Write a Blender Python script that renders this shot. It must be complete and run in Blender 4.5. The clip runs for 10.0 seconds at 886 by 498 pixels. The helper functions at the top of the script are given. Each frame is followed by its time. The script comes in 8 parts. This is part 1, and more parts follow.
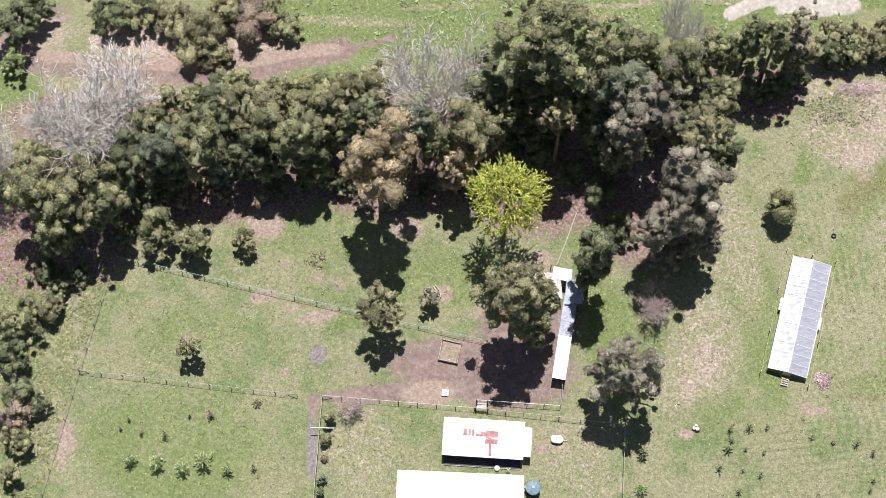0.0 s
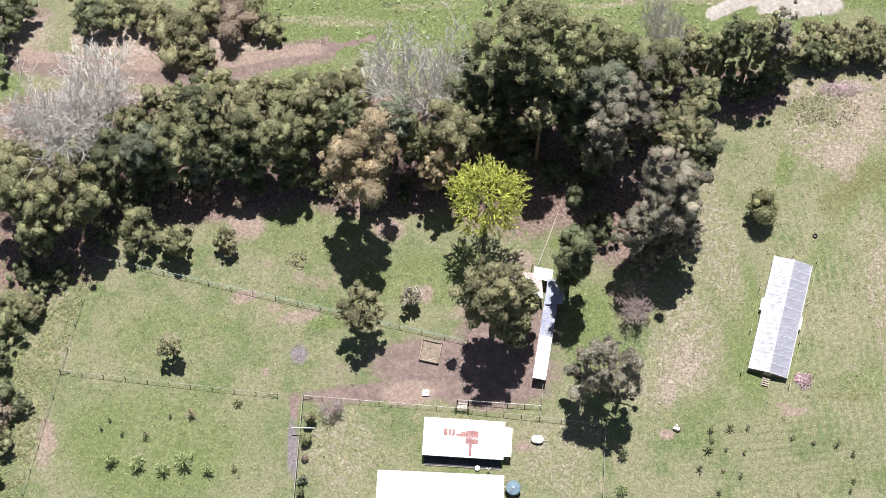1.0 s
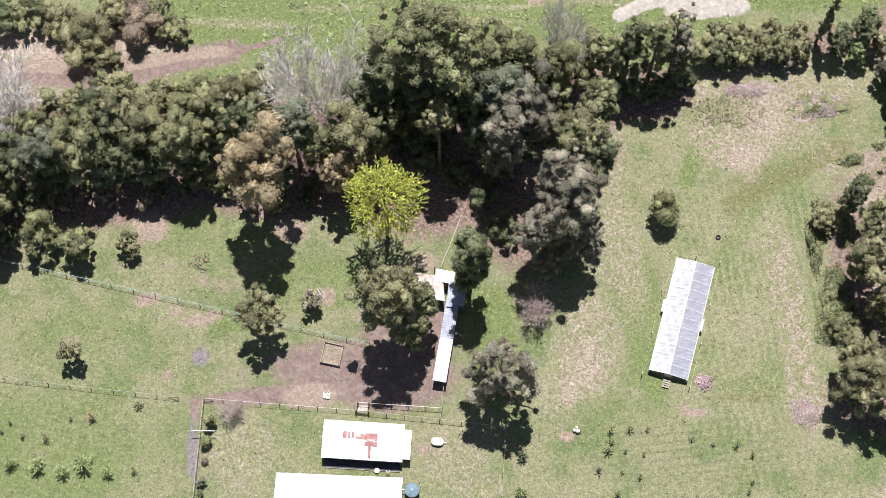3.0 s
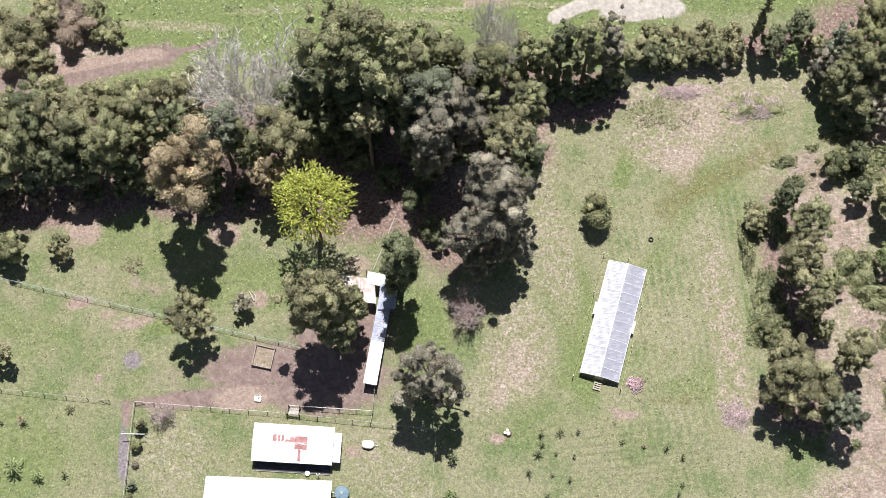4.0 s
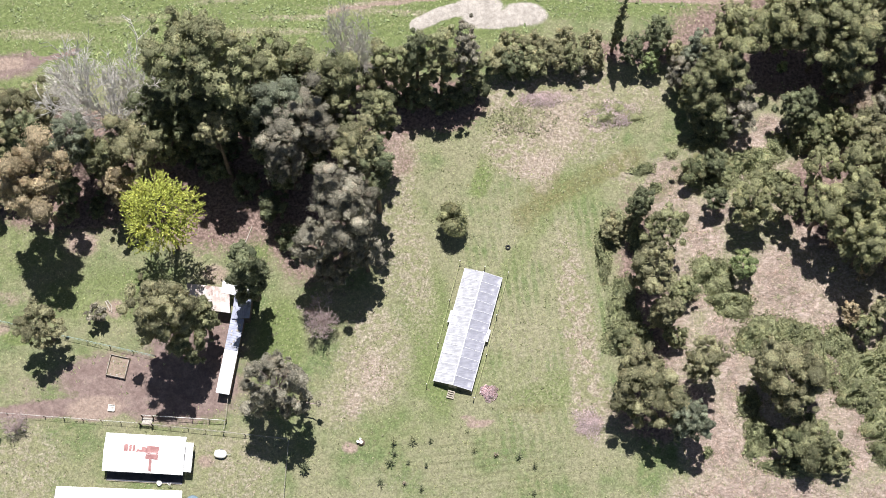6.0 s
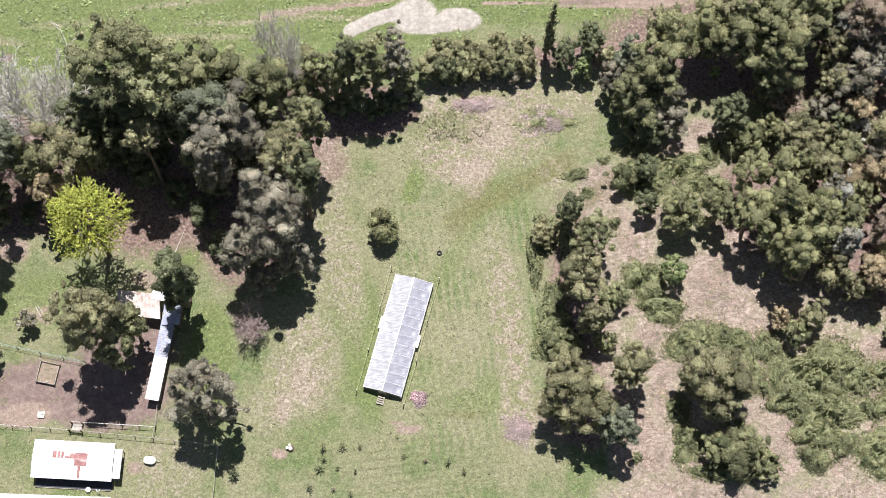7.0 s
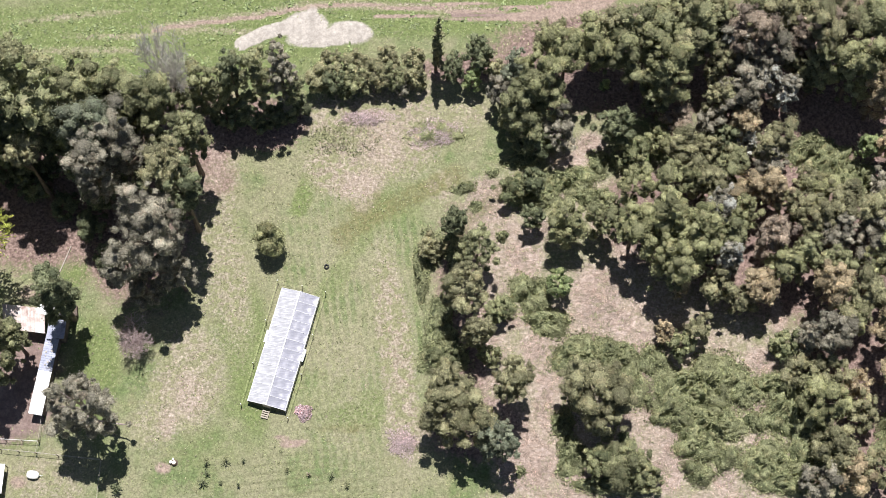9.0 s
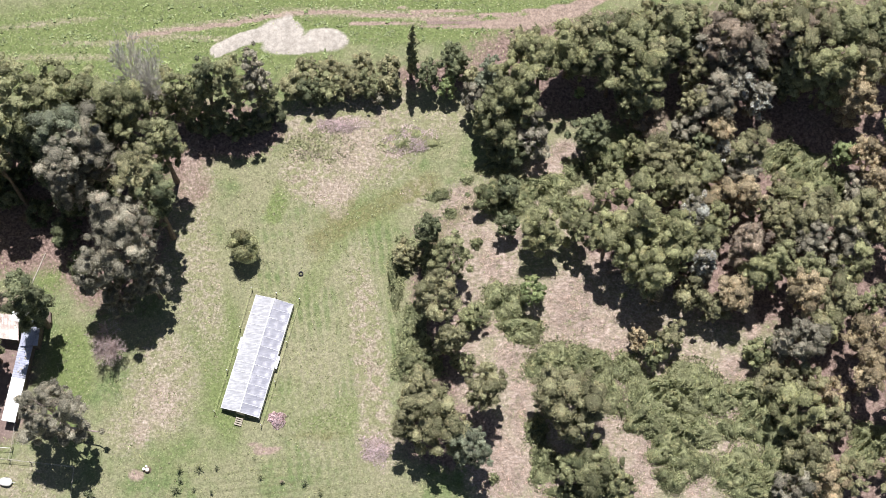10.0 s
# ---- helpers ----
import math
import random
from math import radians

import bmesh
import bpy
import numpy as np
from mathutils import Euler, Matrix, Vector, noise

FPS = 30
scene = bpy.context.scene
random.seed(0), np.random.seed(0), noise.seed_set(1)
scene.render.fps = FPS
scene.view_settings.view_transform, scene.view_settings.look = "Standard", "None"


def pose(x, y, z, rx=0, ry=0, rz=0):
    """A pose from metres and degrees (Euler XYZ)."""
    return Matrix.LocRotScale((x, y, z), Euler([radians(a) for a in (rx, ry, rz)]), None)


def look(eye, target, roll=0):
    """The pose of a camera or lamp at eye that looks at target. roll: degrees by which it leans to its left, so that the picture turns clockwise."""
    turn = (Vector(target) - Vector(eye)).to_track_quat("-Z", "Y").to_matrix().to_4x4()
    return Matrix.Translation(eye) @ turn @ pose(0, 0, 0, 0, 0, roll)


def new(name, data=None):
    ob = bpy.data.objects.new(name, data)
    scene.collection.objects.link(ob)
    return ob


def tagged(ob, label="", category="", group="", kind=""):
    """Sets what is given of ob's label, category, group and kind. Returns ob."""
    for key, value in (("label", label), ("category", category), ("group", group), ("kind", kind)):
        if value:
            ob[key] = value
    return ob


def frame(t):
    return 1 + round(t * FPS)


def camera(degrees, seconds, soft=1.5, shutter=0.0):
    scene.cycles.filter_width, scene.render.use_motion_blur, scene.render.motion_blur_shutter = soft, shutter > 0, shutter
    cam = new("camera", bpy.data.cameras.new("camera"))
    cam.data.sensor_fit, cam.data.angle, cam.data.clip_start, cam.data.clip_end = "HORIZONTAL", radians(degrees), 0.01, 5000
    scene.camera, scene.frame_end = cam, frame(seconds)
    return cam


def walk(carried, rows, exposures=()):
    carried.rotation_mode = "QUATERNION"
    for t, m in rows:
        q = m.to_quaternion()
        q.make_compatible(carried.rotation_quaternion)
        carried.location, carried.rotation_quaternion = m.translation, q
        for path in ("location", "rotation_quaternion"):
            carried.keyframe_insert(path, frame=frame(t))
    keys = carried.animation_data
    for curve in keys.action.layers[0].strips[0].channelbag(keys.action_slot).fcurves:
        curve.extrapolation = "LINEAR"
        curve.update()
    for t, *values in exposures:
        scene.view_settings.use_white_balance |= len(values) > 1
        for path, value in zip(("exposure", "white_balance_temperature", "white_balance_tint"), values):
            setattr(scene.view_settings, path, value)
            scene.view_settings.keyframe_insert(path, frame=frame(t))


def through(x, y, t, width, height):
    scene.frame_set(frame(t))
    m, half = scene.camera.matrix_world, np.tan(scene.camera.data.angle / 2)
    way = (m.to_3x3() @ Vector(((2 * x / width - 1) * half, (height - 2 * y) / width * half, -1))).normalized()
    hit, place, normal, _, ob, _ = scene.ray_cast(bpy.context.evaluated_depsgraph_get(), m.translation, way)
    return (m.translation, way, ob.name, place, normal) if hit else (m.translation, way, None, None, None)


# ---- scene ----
cam = camera(29.0, 10.0, 0.9)
PATH = [
    (0, (1.534, -66.099, 214.302), (1.344, -4.278, 24.096), -0.261),
    (0.5, (2.479, -66.060, 214.320), (2.239, -4.289, 24.099), -0.296),
    (1, (4.082, -65.951, 214.365), (3.823, -4.275, 24.112), -0.318),
    (1.5, (6.365, -65.778, 214.432), (6.114, -4.236, 24.136), -0.327),
    (2, (9.279, -65.547, 214.521), (9.062, -4.170, 24.171), -0.324),
    (2.5, (12.736, -65.262, 214.628), (12.576, -4.076, 24.218), -0.308),
    (3, (16.624, -64.931, 214.753), (16.545, -3.953, 24.275), -0.279),
    (3.5, (20.831, -64.559, 214.891), (20.851, -3.801, 24.344), -0.237),
    (4, (25.249, -64.155, 215.042), (25.387, -3.620, 24.423), -0.182),
    (4.5, (29.785, -63.726, 215.203), (30.056, -3.411, 24.514), -0.115),
    (5, (34.364, -63.279, 215.371), (34.781, -3.175, 24.617), -0.035),
    (5.5, (38.926, -62.823, 215.545), (39.502, -2.912, 24.730), 0.058),
    (6, (43.425, -62.366, 215.722), (44.169, -2.625, 24.855), 0.164),
    (6.5, (47.820, -61.917, 215.901), (48.743, -2.315, 24.990), 0.282),
    (7, (52.071, -61.486, 216.078), (53.178, -1.985, 25.137), 0.413),
    (7.5, (56.122, -61.083, 216.251), (57.420, -1.638, 25.294), 0.557),
    (8, (59.894, -60.716, 216.419), (61.388, -1.276, 25.462), 0.714),
    (8.5, (63.272, -60.398, 216.579), (64.966, -0.903, 25.640), 0.884),
    (9, (66.089, -60.139, 216.728), (67.985, -0.523, 25.830), 1.066),
    (9.5, (68.114, -59.950, 216.866), (70.214, -0.140, 26.030), 1.261),
    (10, (69.038, -59.842, 216.988), (71.343, 0.241, 26.241), 1.469),
]
walk(cam, [(t, look(eye, target, roll)) for t, eye, target, roll in PATH])

# ---- light ----
SUN_EL, SUN_AZ = 71.0, 4.0          # degrees above the horizon, degrees east of north
world = bpy.data.worlds.new("sky")
scene.world = world
world.use_nodes = True
wn = world.node_tree.nodes
sky = wn.new("ShaderNodeTexSky")
sky.sky_type, sky.sun_disc = "NISHITA", False
sky.sun_elevation, sky.sun_rotation = radians(SUN_EL), radians(SUN_AZ)
wn["Background"].inputs["Strength"].default_value = 0.042
world.node_tree.links.new(sky.outputs["Color"], wn["Background"].inputs["Color"])
sun = new("sun", bpy.data.lights.new("sun", "SUN"))
sun.data.energy, sun.data.angle, sun.data.color = 4.75, radians(0.55), (1.0, 0.973, 0.962)
to_sun = Vector((math.sin(radians(SUN_AZ)) * math.cos(radians(SUN_EL)), math.cos(radians(SUN_AZ)) * math.cos(radians(SUN_EL)), math.sin(radians(SUN_EL))))
sun.matrix_world = look(tuple(to_sun * 150), (0, 0, 0))
scene.view_settings.exposure = 0.4


# ---- materials ----
class Mat:
    """A node material with a few short ways to add nodes."""

    def __init__(self, name, rough=0.8, metal=0.0, spec=0.3):
        self.m = bpy.data.materials.new(name)
        self.m.use_nodes = True
        self.t = self.m.node_tree
        self.b = self.t.nodes["Principled BSDF"]
        self.b.inputs["Roughness"].default_value = rough
        self.b.inputs["Metallic"].default_value = metal
        self.b.inputs["Specular IOR Level"].default_value = spec

    def node(self, kind, **inputs):
        n = self.t.nodes.new(kind)
        for k, v in inputs.items():
            self.put(n.inputs[k.replace("_", " ")], v)
        return n

    def put(self, socket, v):
        if isinstance(v, bpy.types.NodeSocket):
            self.t.links.new(v, socket)
        elif isinstance(v, tuple) and len(v) == 3 and socket.type == "RGBA":
            socket.default_value = (*v, 1)
        else:
            socket.default_value = v

    def coords(self, kind="Object"):
        return self.node("ShaderNodeTexCoord").outputs[kind]

    def noise(self, scale, detail=4.0, rough=0.55, at=None, kind="Object"):
        n = self.node("ShaderNodeTexNoise", Scale=scale, Detail=detail, Roughness=rough)
        self.put(n.inputs["Vector"], at if at is not None else self.coords(kind))
        return n.outputs["Fac"]

    def span(self, v, lo, hi, a=0.0, b=1.0):
        n = self.t.nodes.new("ShaderNodeMapRange")
        n.interpolation_type = "SMOOTHSTEP"
        for i, x in enumerate((v, lo, hi, a, b)):
            self.put(n.inputs[i], x)
        return n.outputs[0]

    def maths(self, op, a, b=0.0):
        n = self.t.nodes.new("ShaderNodeMath")
        n.operation = op
        self.put(n.inputs[0], a)
        self.put(n.inputs[1], b)
        return n.outputs[0]

    def mix(self, f, a, b, blend="MIX"):
        n = self.t.nodes.new("ShaderNodeMix")
        n.data_type, n.blend_type = "RGBA", blend
        self.put(n.inputs[0], f)
        self.put(n.inputs[6], a)
        self.put(n.inputs[7], b)
        return n.outputs[2]

    def attr(self, name):
        n = self.t.nodes.new("ShaderNodeAttribute")
        n.attribute_name = name
        return n.outputs["Fac"]

    def tint(self, c, v):
        """Colour c with its value scaled by v."""
        n = self.node("ShaderNodeHueSaturation", Color=c)
        self.put(n.inputs["Value"], v)
        return n.outputs["Color"]

    def colour(self, c):
        self.put(self.b.inputs["Base Color"], c)
        return self

    def bump(self, height, strength=0.4, distance=0.05):
        n = self.node("ShaderNodeBump", Strength=strength, Distance=distance, Height=height)
        self.t.links.new(n.outputs[0], self.b.inputs["Normal"])
        return self


def surface(name, a, b, scale=3.0, rough=0.8, metal=0.0, spec=0.3, stain=None, fine=18.0, bump=0.25, dist=0.02):
    """A material of two mixed tones, fine grain, and optional stains."""
    m = Mat(name, rough, metal, spec)
    c = m.mix(m.span(m.noise(scale), 0.35, 0.65), a, b)
    c = m.tint(c, m.span(m.noise(fine, 3), 0.25, 0.75, 0.82, 1.15))
    if stain:
        c = m.mix(m.span(m.noise(scale * 0.45, 6, 0.7), 0.56, 0.68), c, stain)
    m.colour(c).bump(m.noise(fine * 1.7, 5), bump, dist)
    return m.m


def leaf(name, a, b, through=0.28, rough=0.6, vary=(0.76, 1.26)):
    """Foliage: each clump and leaf takes its own tone, fine dapple breaks it up, and light passes through."""
    a, b = (1.12 * a[0], 1.12 * a[1], 1.14 * a[2]), (1.2 * b[0], 1.2 * b[1], 1.24 * b[2])
    m = Mat(name, rough, 0, 0.25)
    rnd = m.node("ShaderNodeNewGeometry").outputs["Random Per Island"]
    at = m.coords("Object")
    fine, mid = m.noise(6.5, 3, 0.65, at), m.noise(2.2, 2, 0.5, at)
    c = m.mix(m.attr("tone"), a, b)
    c = m.mix(m.span(m.noise(0.9, 2, 0.5, at), 0.5, 0.66, 0, 0.55), c, (1.12 * b[0], 0.98 * b[1], 0.95 * b[2]))
    c = m.mix(m.span(m.noise(0.35, 2, 0.55, at), 0.4, 0.62), c, tuple(x * 0.78 for x in b))
    c = m.tint(c, m.span(m.attr("tone"), 0, 1, 0.66, 1.2))
    c = m.tint(c, m.span(rnd, 0, 1, *vary))
    c = m.tint(c, m.span(fine, 0.34, 0.66, 0.62, 1.34))
    m.colour(c).bump(m.maths("ADD", fine, m.maths("MULTIPLY", mid, 0.6)), 0.5, 0.16)
    tr = m.node("ShaderNodeBsdfTranslucent", Color=m.tint(c, 1.25))
    mx = m.node("ShaderNodeMixShader")
    mx.inputs[0].default_value = through
    out = m.t.nodes["Material Output"]
    m.t.links.new(m.b.outputs[0], mx.inputs[1])
    m.t.links.new(tr.outputs[0], mx.inputs[2])
    m.t.links.new(mx.outputs[0], out.inputs["Surface"])
    return m.m


LEAF = {
    "green": leaf("leaf_green", (0.2, 0.216, 0.112), (0.288, 0.292, 0.158)),
    "dark": leaf("leaf_dark", (0.128, 0.15, 0.082), (0.2, 0.218, 0.12)),
    "olive": leaf("leaf_olive", (0.235, 0.235, 0.128), (0.31, 0.297, 0.17)),
    "light": leaf("leaf_light", (0.25, 0.262, 0.13), (0.33, 0.332, 0.175)),
    "tan": leaf("leaf_tan", (0.332, 0.269, 0.157), (0.422, 0.349, 0.222)),
    "grey": leaf("leaf_grey", (0.224, 0.212, 0.153), (0.317, 0.295, 0.223)),
    "russet": leaf("leaf_russet", (0.279, 0.222, 0.181), (0.349, 0.285, 0.21)),
    "silver": leaf("leaf_silver", (0.4, 0.41, 0.35), (0.53, 0.53, 0.47), 0.25),
    "blue": leaf("leaf_blue", (0.17, 0.2, 0.13), (0.25, 0.27, 0.185)),
    "yellow": leaf("leaf_yellow", (0.4, 0.44, 0.09), (0.52, 0.55, 0.15), 0.45),
    "bramble": leaf("leaf_bramble", (0.15, 0.175, 0.085), (0.29, 0.3, 0.16)),
    "bright": leaf("leaf_bright", (0.22, 0.284, 0.123), (0.3, 0.35, 0.163)),
    "pink": leaf("blossom_pink", (0.5, 0.36, 0.36), (0.62, 0.48, 0.48), 0.3),
    "straw": leaf("straw", (0.353, 0.278, 0.216), (0.471, 0.381, 0.313), 0.3, 0.7, (0.8, 1.2)),
    "lawn": leaf("grass_blade", (0.27, 0.31, 0.145), (0.37, 0.385, 0.205), 0.4, 0.7, (0.8, 1.2)),
    "lime": leaf("young_leaf", (0.3, 0.36, 0.17), (0.42, 0.47, 0.25), 0.5),
    "twig": leaf("dead_twig", (0.5, 0.38, 0.37), (0.66, 0.53, 0.52), 0.15, 0.8, (0.7, 1.2)),
}
BARK = surface("bark", (0.16, 0.12, 0.09), (0.24, 0.19, 0.15), 2.0, 0.9, 0, 0.2, (0.09, 0.07, 0.05), 14, 0.6, 0.04)
PALE_BARK = surface("pale_bark", (0.62, 0.58, 0.55), (0.78, 0.74, 0.7), 1.5, 0.85, 0, 0.2, (0.4, 0.35, 0.32), 14, 0.4, 0.02)
DEAD_WOOD = surface("dead_wood", (0.39, 0.3, 0.29), (0.54, 0.44, 0.425), 2.0, 0.9, 0, 0.2, (0.2, 0.15, 0.13), 20, 0.4, 0.02)
POST_WOOD = surface("weathered_post", (0.16, 0.12, 0.09), (0.26, 0.21, 0.17), 5.0, 0.9, 0, 0.2, None, 30, 0.5, 0.01)
RAIL_WOOD = surface("weathered_rail", (0.42, 0.37, 0.31), (0.55, 0.5, 0.44), 4.0, 0.9, 0, 0.2, None, 30, 0.5, 0.01)
BOARD = surface("grey_board", (0.4, 0.35, 0.28), (0.52, 0.47, 0.39), 3.0, 0.85, 0, 0.2, (0.25, 0.2, 0.16), 25, 0.4, 0.01)
WIRE = surface("galvanised_wire", (0.45, 0.46, 0.45), (0.55, 0.56, 0.55), 6, 0.45, 0.6, 0.4)
NET = surface("green_net", (0.3, 0.42, 0.36), (0.4, 0.5, 0.44), 4, 0.7)
STRING = surface("yellow_twine", (0.45, 0.5, 0.22), (0.55, 0.58, 0.3), 8, 0.7)
WHITE_ROOF = surface("white_painted_roof", (0.83, 0.83, 0.82), (0.88, 0.88, 0.87), 0.8, 0.4, 0, 0.4, (0.78, 0.76, 0.73), 6, 0.08, 0.01)
RED_ROOF = surface("faded_red_roof", (0.31, 0.14, 0.135), (0.42, 0.22, 0.21), 1.6, 0.6, 0, 0.3, (0.5, 0.3, 0.27), 10, 0.1, 0.01)
GLAZED_ROOF = surface("ribbed_translucent_roof", (0.6, 0.6, 0.66), (0.7, 0.7, 0.75), 1.2, 0.35, 0, 0.5, (0.52, 0.52, 0.58), 8, 0.1, 0.01)
ZINC = surface("zinc_sheet", (0.29, 0.31, 0.42), (0.39, 0.41, 0.52), 1.1, 0.5, 0.0, 0.5, (0.15, 0.15, 0.18), 9, 0.15, 0.01)
PALE_ZINC = surface("pale_zinc_sheet", (0.8, 0.8, 0.82), (0.86, 0.86, 0.87), 1.4, 0.45, 0.0, 0.5, (0.55, 0.54, 0.56), 9, 0.1, 0.01)
RUST_SHEET = surface("rusted_sheet", (0.46, 0.37, 0.34), (0.64, 0.56, 0.53), 1.3, 0.65, 0.1, 0.3, (0.3, 0.2, 0.17), 9, 0.2, 0.01)
DARK_WALL = surface("dark_blue_boarding", (0.05, 0.055, 0.075), (0.075, 0.08, 0.1), 2.0, 0.7, 0, 0.3, None, 12, 0.2, 0.01)
PLAIN_WALL = surface("cream_boarding", (0.5, 0.47, 0.4), (0.58, 0.54, 0.47), 2.0, 0.75, 0, 0.3, (0.42, 0.38, 0.32), 12, 0.2, 0.01)
SHED_WALL = surface("shed_boarding", (0.12, 0.09, 0.08), (0.2, 0.16, 0.13), 2.5, 0.85, 0, 0.2, None, 16, 0.4, 0.02)
GLASS = surface("window_glass", (0.03, 0.035, 0.04), (0.05, 0.055, 0.06), 1.0, 0.08, 0, 0.6, None, 3, 0.0, 0.001)
TANK = surface("blue_grey_plastic", (0.15, 0.23, 0.29), (0.21, 0.29, 0.35), 2.0, 0.45, 0, 0.4, None, 12, 0.1, 0.01)
TANK_DARK = surface("dark_plastic", (0.05, 0.06, 0.075), (0.07, 0.08, 0.095), 2.0, 0.5)
WHITE_PLASTIC = surface("white_plastic", (0.78, 0.77, 0.72), (0.84, 0.83, 0.79), 2.0, 0.45, 0, 0.4, (0.7, 0.67, 0.58), 10, 0.1, 0.01)
RUBBER = surface("tyre_rubber", (0.035, 0.035, 0.037), (0.055, 0.055, 0.055), 6, 0.85, 0, 0.2)
BRICK_RED = surface("terracotta", (0.42, 0.22, 0.17), (0.52, 0.32, 0.26), 4, 0.85)
STONE = surface("pale_stone", (0.4, 0.37, 0.33), (0.55, 0.51, 0.46), 2.5, 0.9, 0, 0.2, None, 12, 0.5, 0.03)
SOIL_BED = surface("bed_soil", (0.25, 0.2, 0.15), (0.36, 0.28, 0.23), 2.5, 0.95, 0, 0.1, (0.2, 0.21, 0.11), 10, 0.6, 0.05)


def plastic_sheet(name, dull, pale, fold=0.5):
    """Milky greenhouse film: scatters, lets light through, and has a sheen coloured in along its creases."""
    m = Mat(name, 0.32, 0, 0.5)
    lie = m.node("ShaderNodeMapping", Vector=m.coords("Object"), Rotation=(0.0, 0.0, radians(38)), Scale=(0.7, 3.2, 1.0))
    crease = m.noise(1.5, 4, 0.6, lie.outputs[0])
    # Paler base colour on the creases paints in their shine.
    m.colour(m.mix(m.span(crease, 0.4, 0.72), dull, pale))
    m.bump(crease, fold, 0.09)
    tr = m.node("ShaderNodeBsdfTranslucent", Color=(0.72, 0.72, 0.78))
    clear = m.node("ShaderNodeBsdfTransparent", Color=(0.9, 0.9, 0.93))
    a, b = m.node("ShaderNodeMixShader"), m.node("ShaderNodeMixShader")
    a.inputs[0].default_value = 0.3
    m.put(b.inputs[0], m.span(crease, 0.35, 0.7, 0.24, 0.1))
    m.t.links.new(m.b.outputs[0], a.inputs[1])
    m.t.links.new(tr.outputs[0], a.inputs[2])
    m.t.links.new(a.outputs[0], b.inputs[1])
    m.t.links.new(clear.outputs[0], b.inputs[2])
    m.t.links.new(b.outputs[0], m.t.nodes["Material Output"].inputs["Surface"])
    return m.m


FILM = plastic_sheet("creased_film", (0.68, 0.68, 0.75), (0.87, 0.87, 0.92))
TAUT_FILM = plastic_sheet("taut_film", (0.5, 0.5, 0.61), (0.57, 0.57, 0.67), 0.12)


def ground_material():
    """Pasture whose kinds (soil, dry grass, lush grass, sand, ash) follow soft fields on the mesh, broken up by noise."""
    m = Mat("pasture", 0.95, 0, 0.1)
    at = m.coords("Object")
    n0, n1, n2, n3 = m.noise(0.12, 3, 0.6, at), m.noise(0.7, 5, 0.65, at), m.noise(2.6, 5, 0.65, at), m.noise(9.0, 4, 0.6, at)
    brk = m.maths("ADD", m.maths("MULTIPLY", n1, 0.6), m.maths("MULTIPLY", n2, 0.4))
    n4 = m.noise(0.33, 4, 0.6, at)
    grass = m.mix(m.span(n1, 0.36, 0.64), (0.172, 0.2, 0.093), (0.25, 0.252, 0.138))
    grass = m.mix(m.span(n4, 0.42, 0.6, 0, 0.8), grass, (0.15, 0.195, 0.083))
    grass = m.mix(m.span(n2, 0.47, 0.66, 0, 0.85), grass, (0.125, 0.165, 0.072))
    grass = m.mix(m.span(n0, 0.38, 0.6, 0, 0.8), grass, (0.275, 0.26, 0.165))
    lush = m.mix(m.span(n2, 0.35, 0.7), (0.145, 0.185, 0.07), (0.205, 0.237, 0.1))
    lush = m.mix(m.span(n1, 0.52, 0.68, 0, 0.6), lush, (0.105, 0.15, 0.055))
    dry = m.mix(m.span(n2, 0.4, 0.6), (0.245, 0.203, 0.15), (0.42, 0.36, 0.288))
    dry = m.mix(m.span(n1, 0.42, 0.58, 0, 0.85), dry, (0.225, 0.235, 0.12))
    soil = m.mix(m.span(n1, 0.34, 0.66), (0.215, 0.156, 0.14), (0.275, 0.207, 0.186))
    soil = m.mix(m.span(n3, 0.55, 0.8, 0, 0.3), soil, (0.17, 0.12, 0.1))
    litter = m.mix(m.span(n2, 0.35, 0.65), (0.15, 0.105, 0.09), (0.32, 0.23, 0.2))
    sand = m.mix(m.span(n1, 0.35, 0.65), (0.4, 0.36, 0.32), (0.5, 0.455, 0.41))
    ash = m.mix(m.span(n2, 0.35, 0.65), (0.2, 0.172, 0.178), (0.265, 0.235, 0.242))
    lay = m.node("ShaderNodeMapping", Vector=at, Rotation=(0.0, 0.0, radians(62)), Scale=(0.8, 3.4, 1.0))
    wisp = m.noise(1.1, 6, 0.72, lay.outputs[0])
    straw = m.mix(m.span(wisp, 0.36, 0.62), (0.28, 0.212, 0.172), (0.48, 0.388, 0.338))
    straw = m.mix(m.span(n2, 0.52, 0.7, 0, 0.8), straw, (0.56, 0.47, 0.425))
    straw = m.mix(m.span(n1, 0.54, 0.66, 0, 0.65), straw, (0.2, 0.19, 0.11))
    chaff = m.mix(m.span(n2, 0.35, 0.65), (0.3, 0.225, 0.185), (0.36, 0.28, 0.235))
    rank = m.mix(m.span(n2, 0.35, 0.65), (0.14, 0.14, 0.06), (0.22, 0.2, 0.1))
    turned = m.node("ShaderNodeMapping", Vector=at, Rotation=(0.0, 0.0, radians(-7)))
    bands = m.node("ShaderNodeTexWave", Vector=turned.outputs[0], Scale=0.27, Distortion=3.2, Detail=2.0, Detail_Scale=1.2)
    furrow = m.node("ShaderNodeMapping", Vector=at, Rotation=(0.0, 0.0, radians(84)))
    rows = m.node("ShaderNodeTexWave", Vector=furrow.outputs[0], Scale=0.3, Distortion=0.8, Detail=2.0, Detail_Scale=1.5)
    grass = m.mix(m.maths("MULTIPLY", m.maths("MULTIPLY", m.attr("mown"), 0.62), m.span(bands.outputs["Fac"], 0.3, 0.9)), grass, (0.29, 0.275, 0.175))
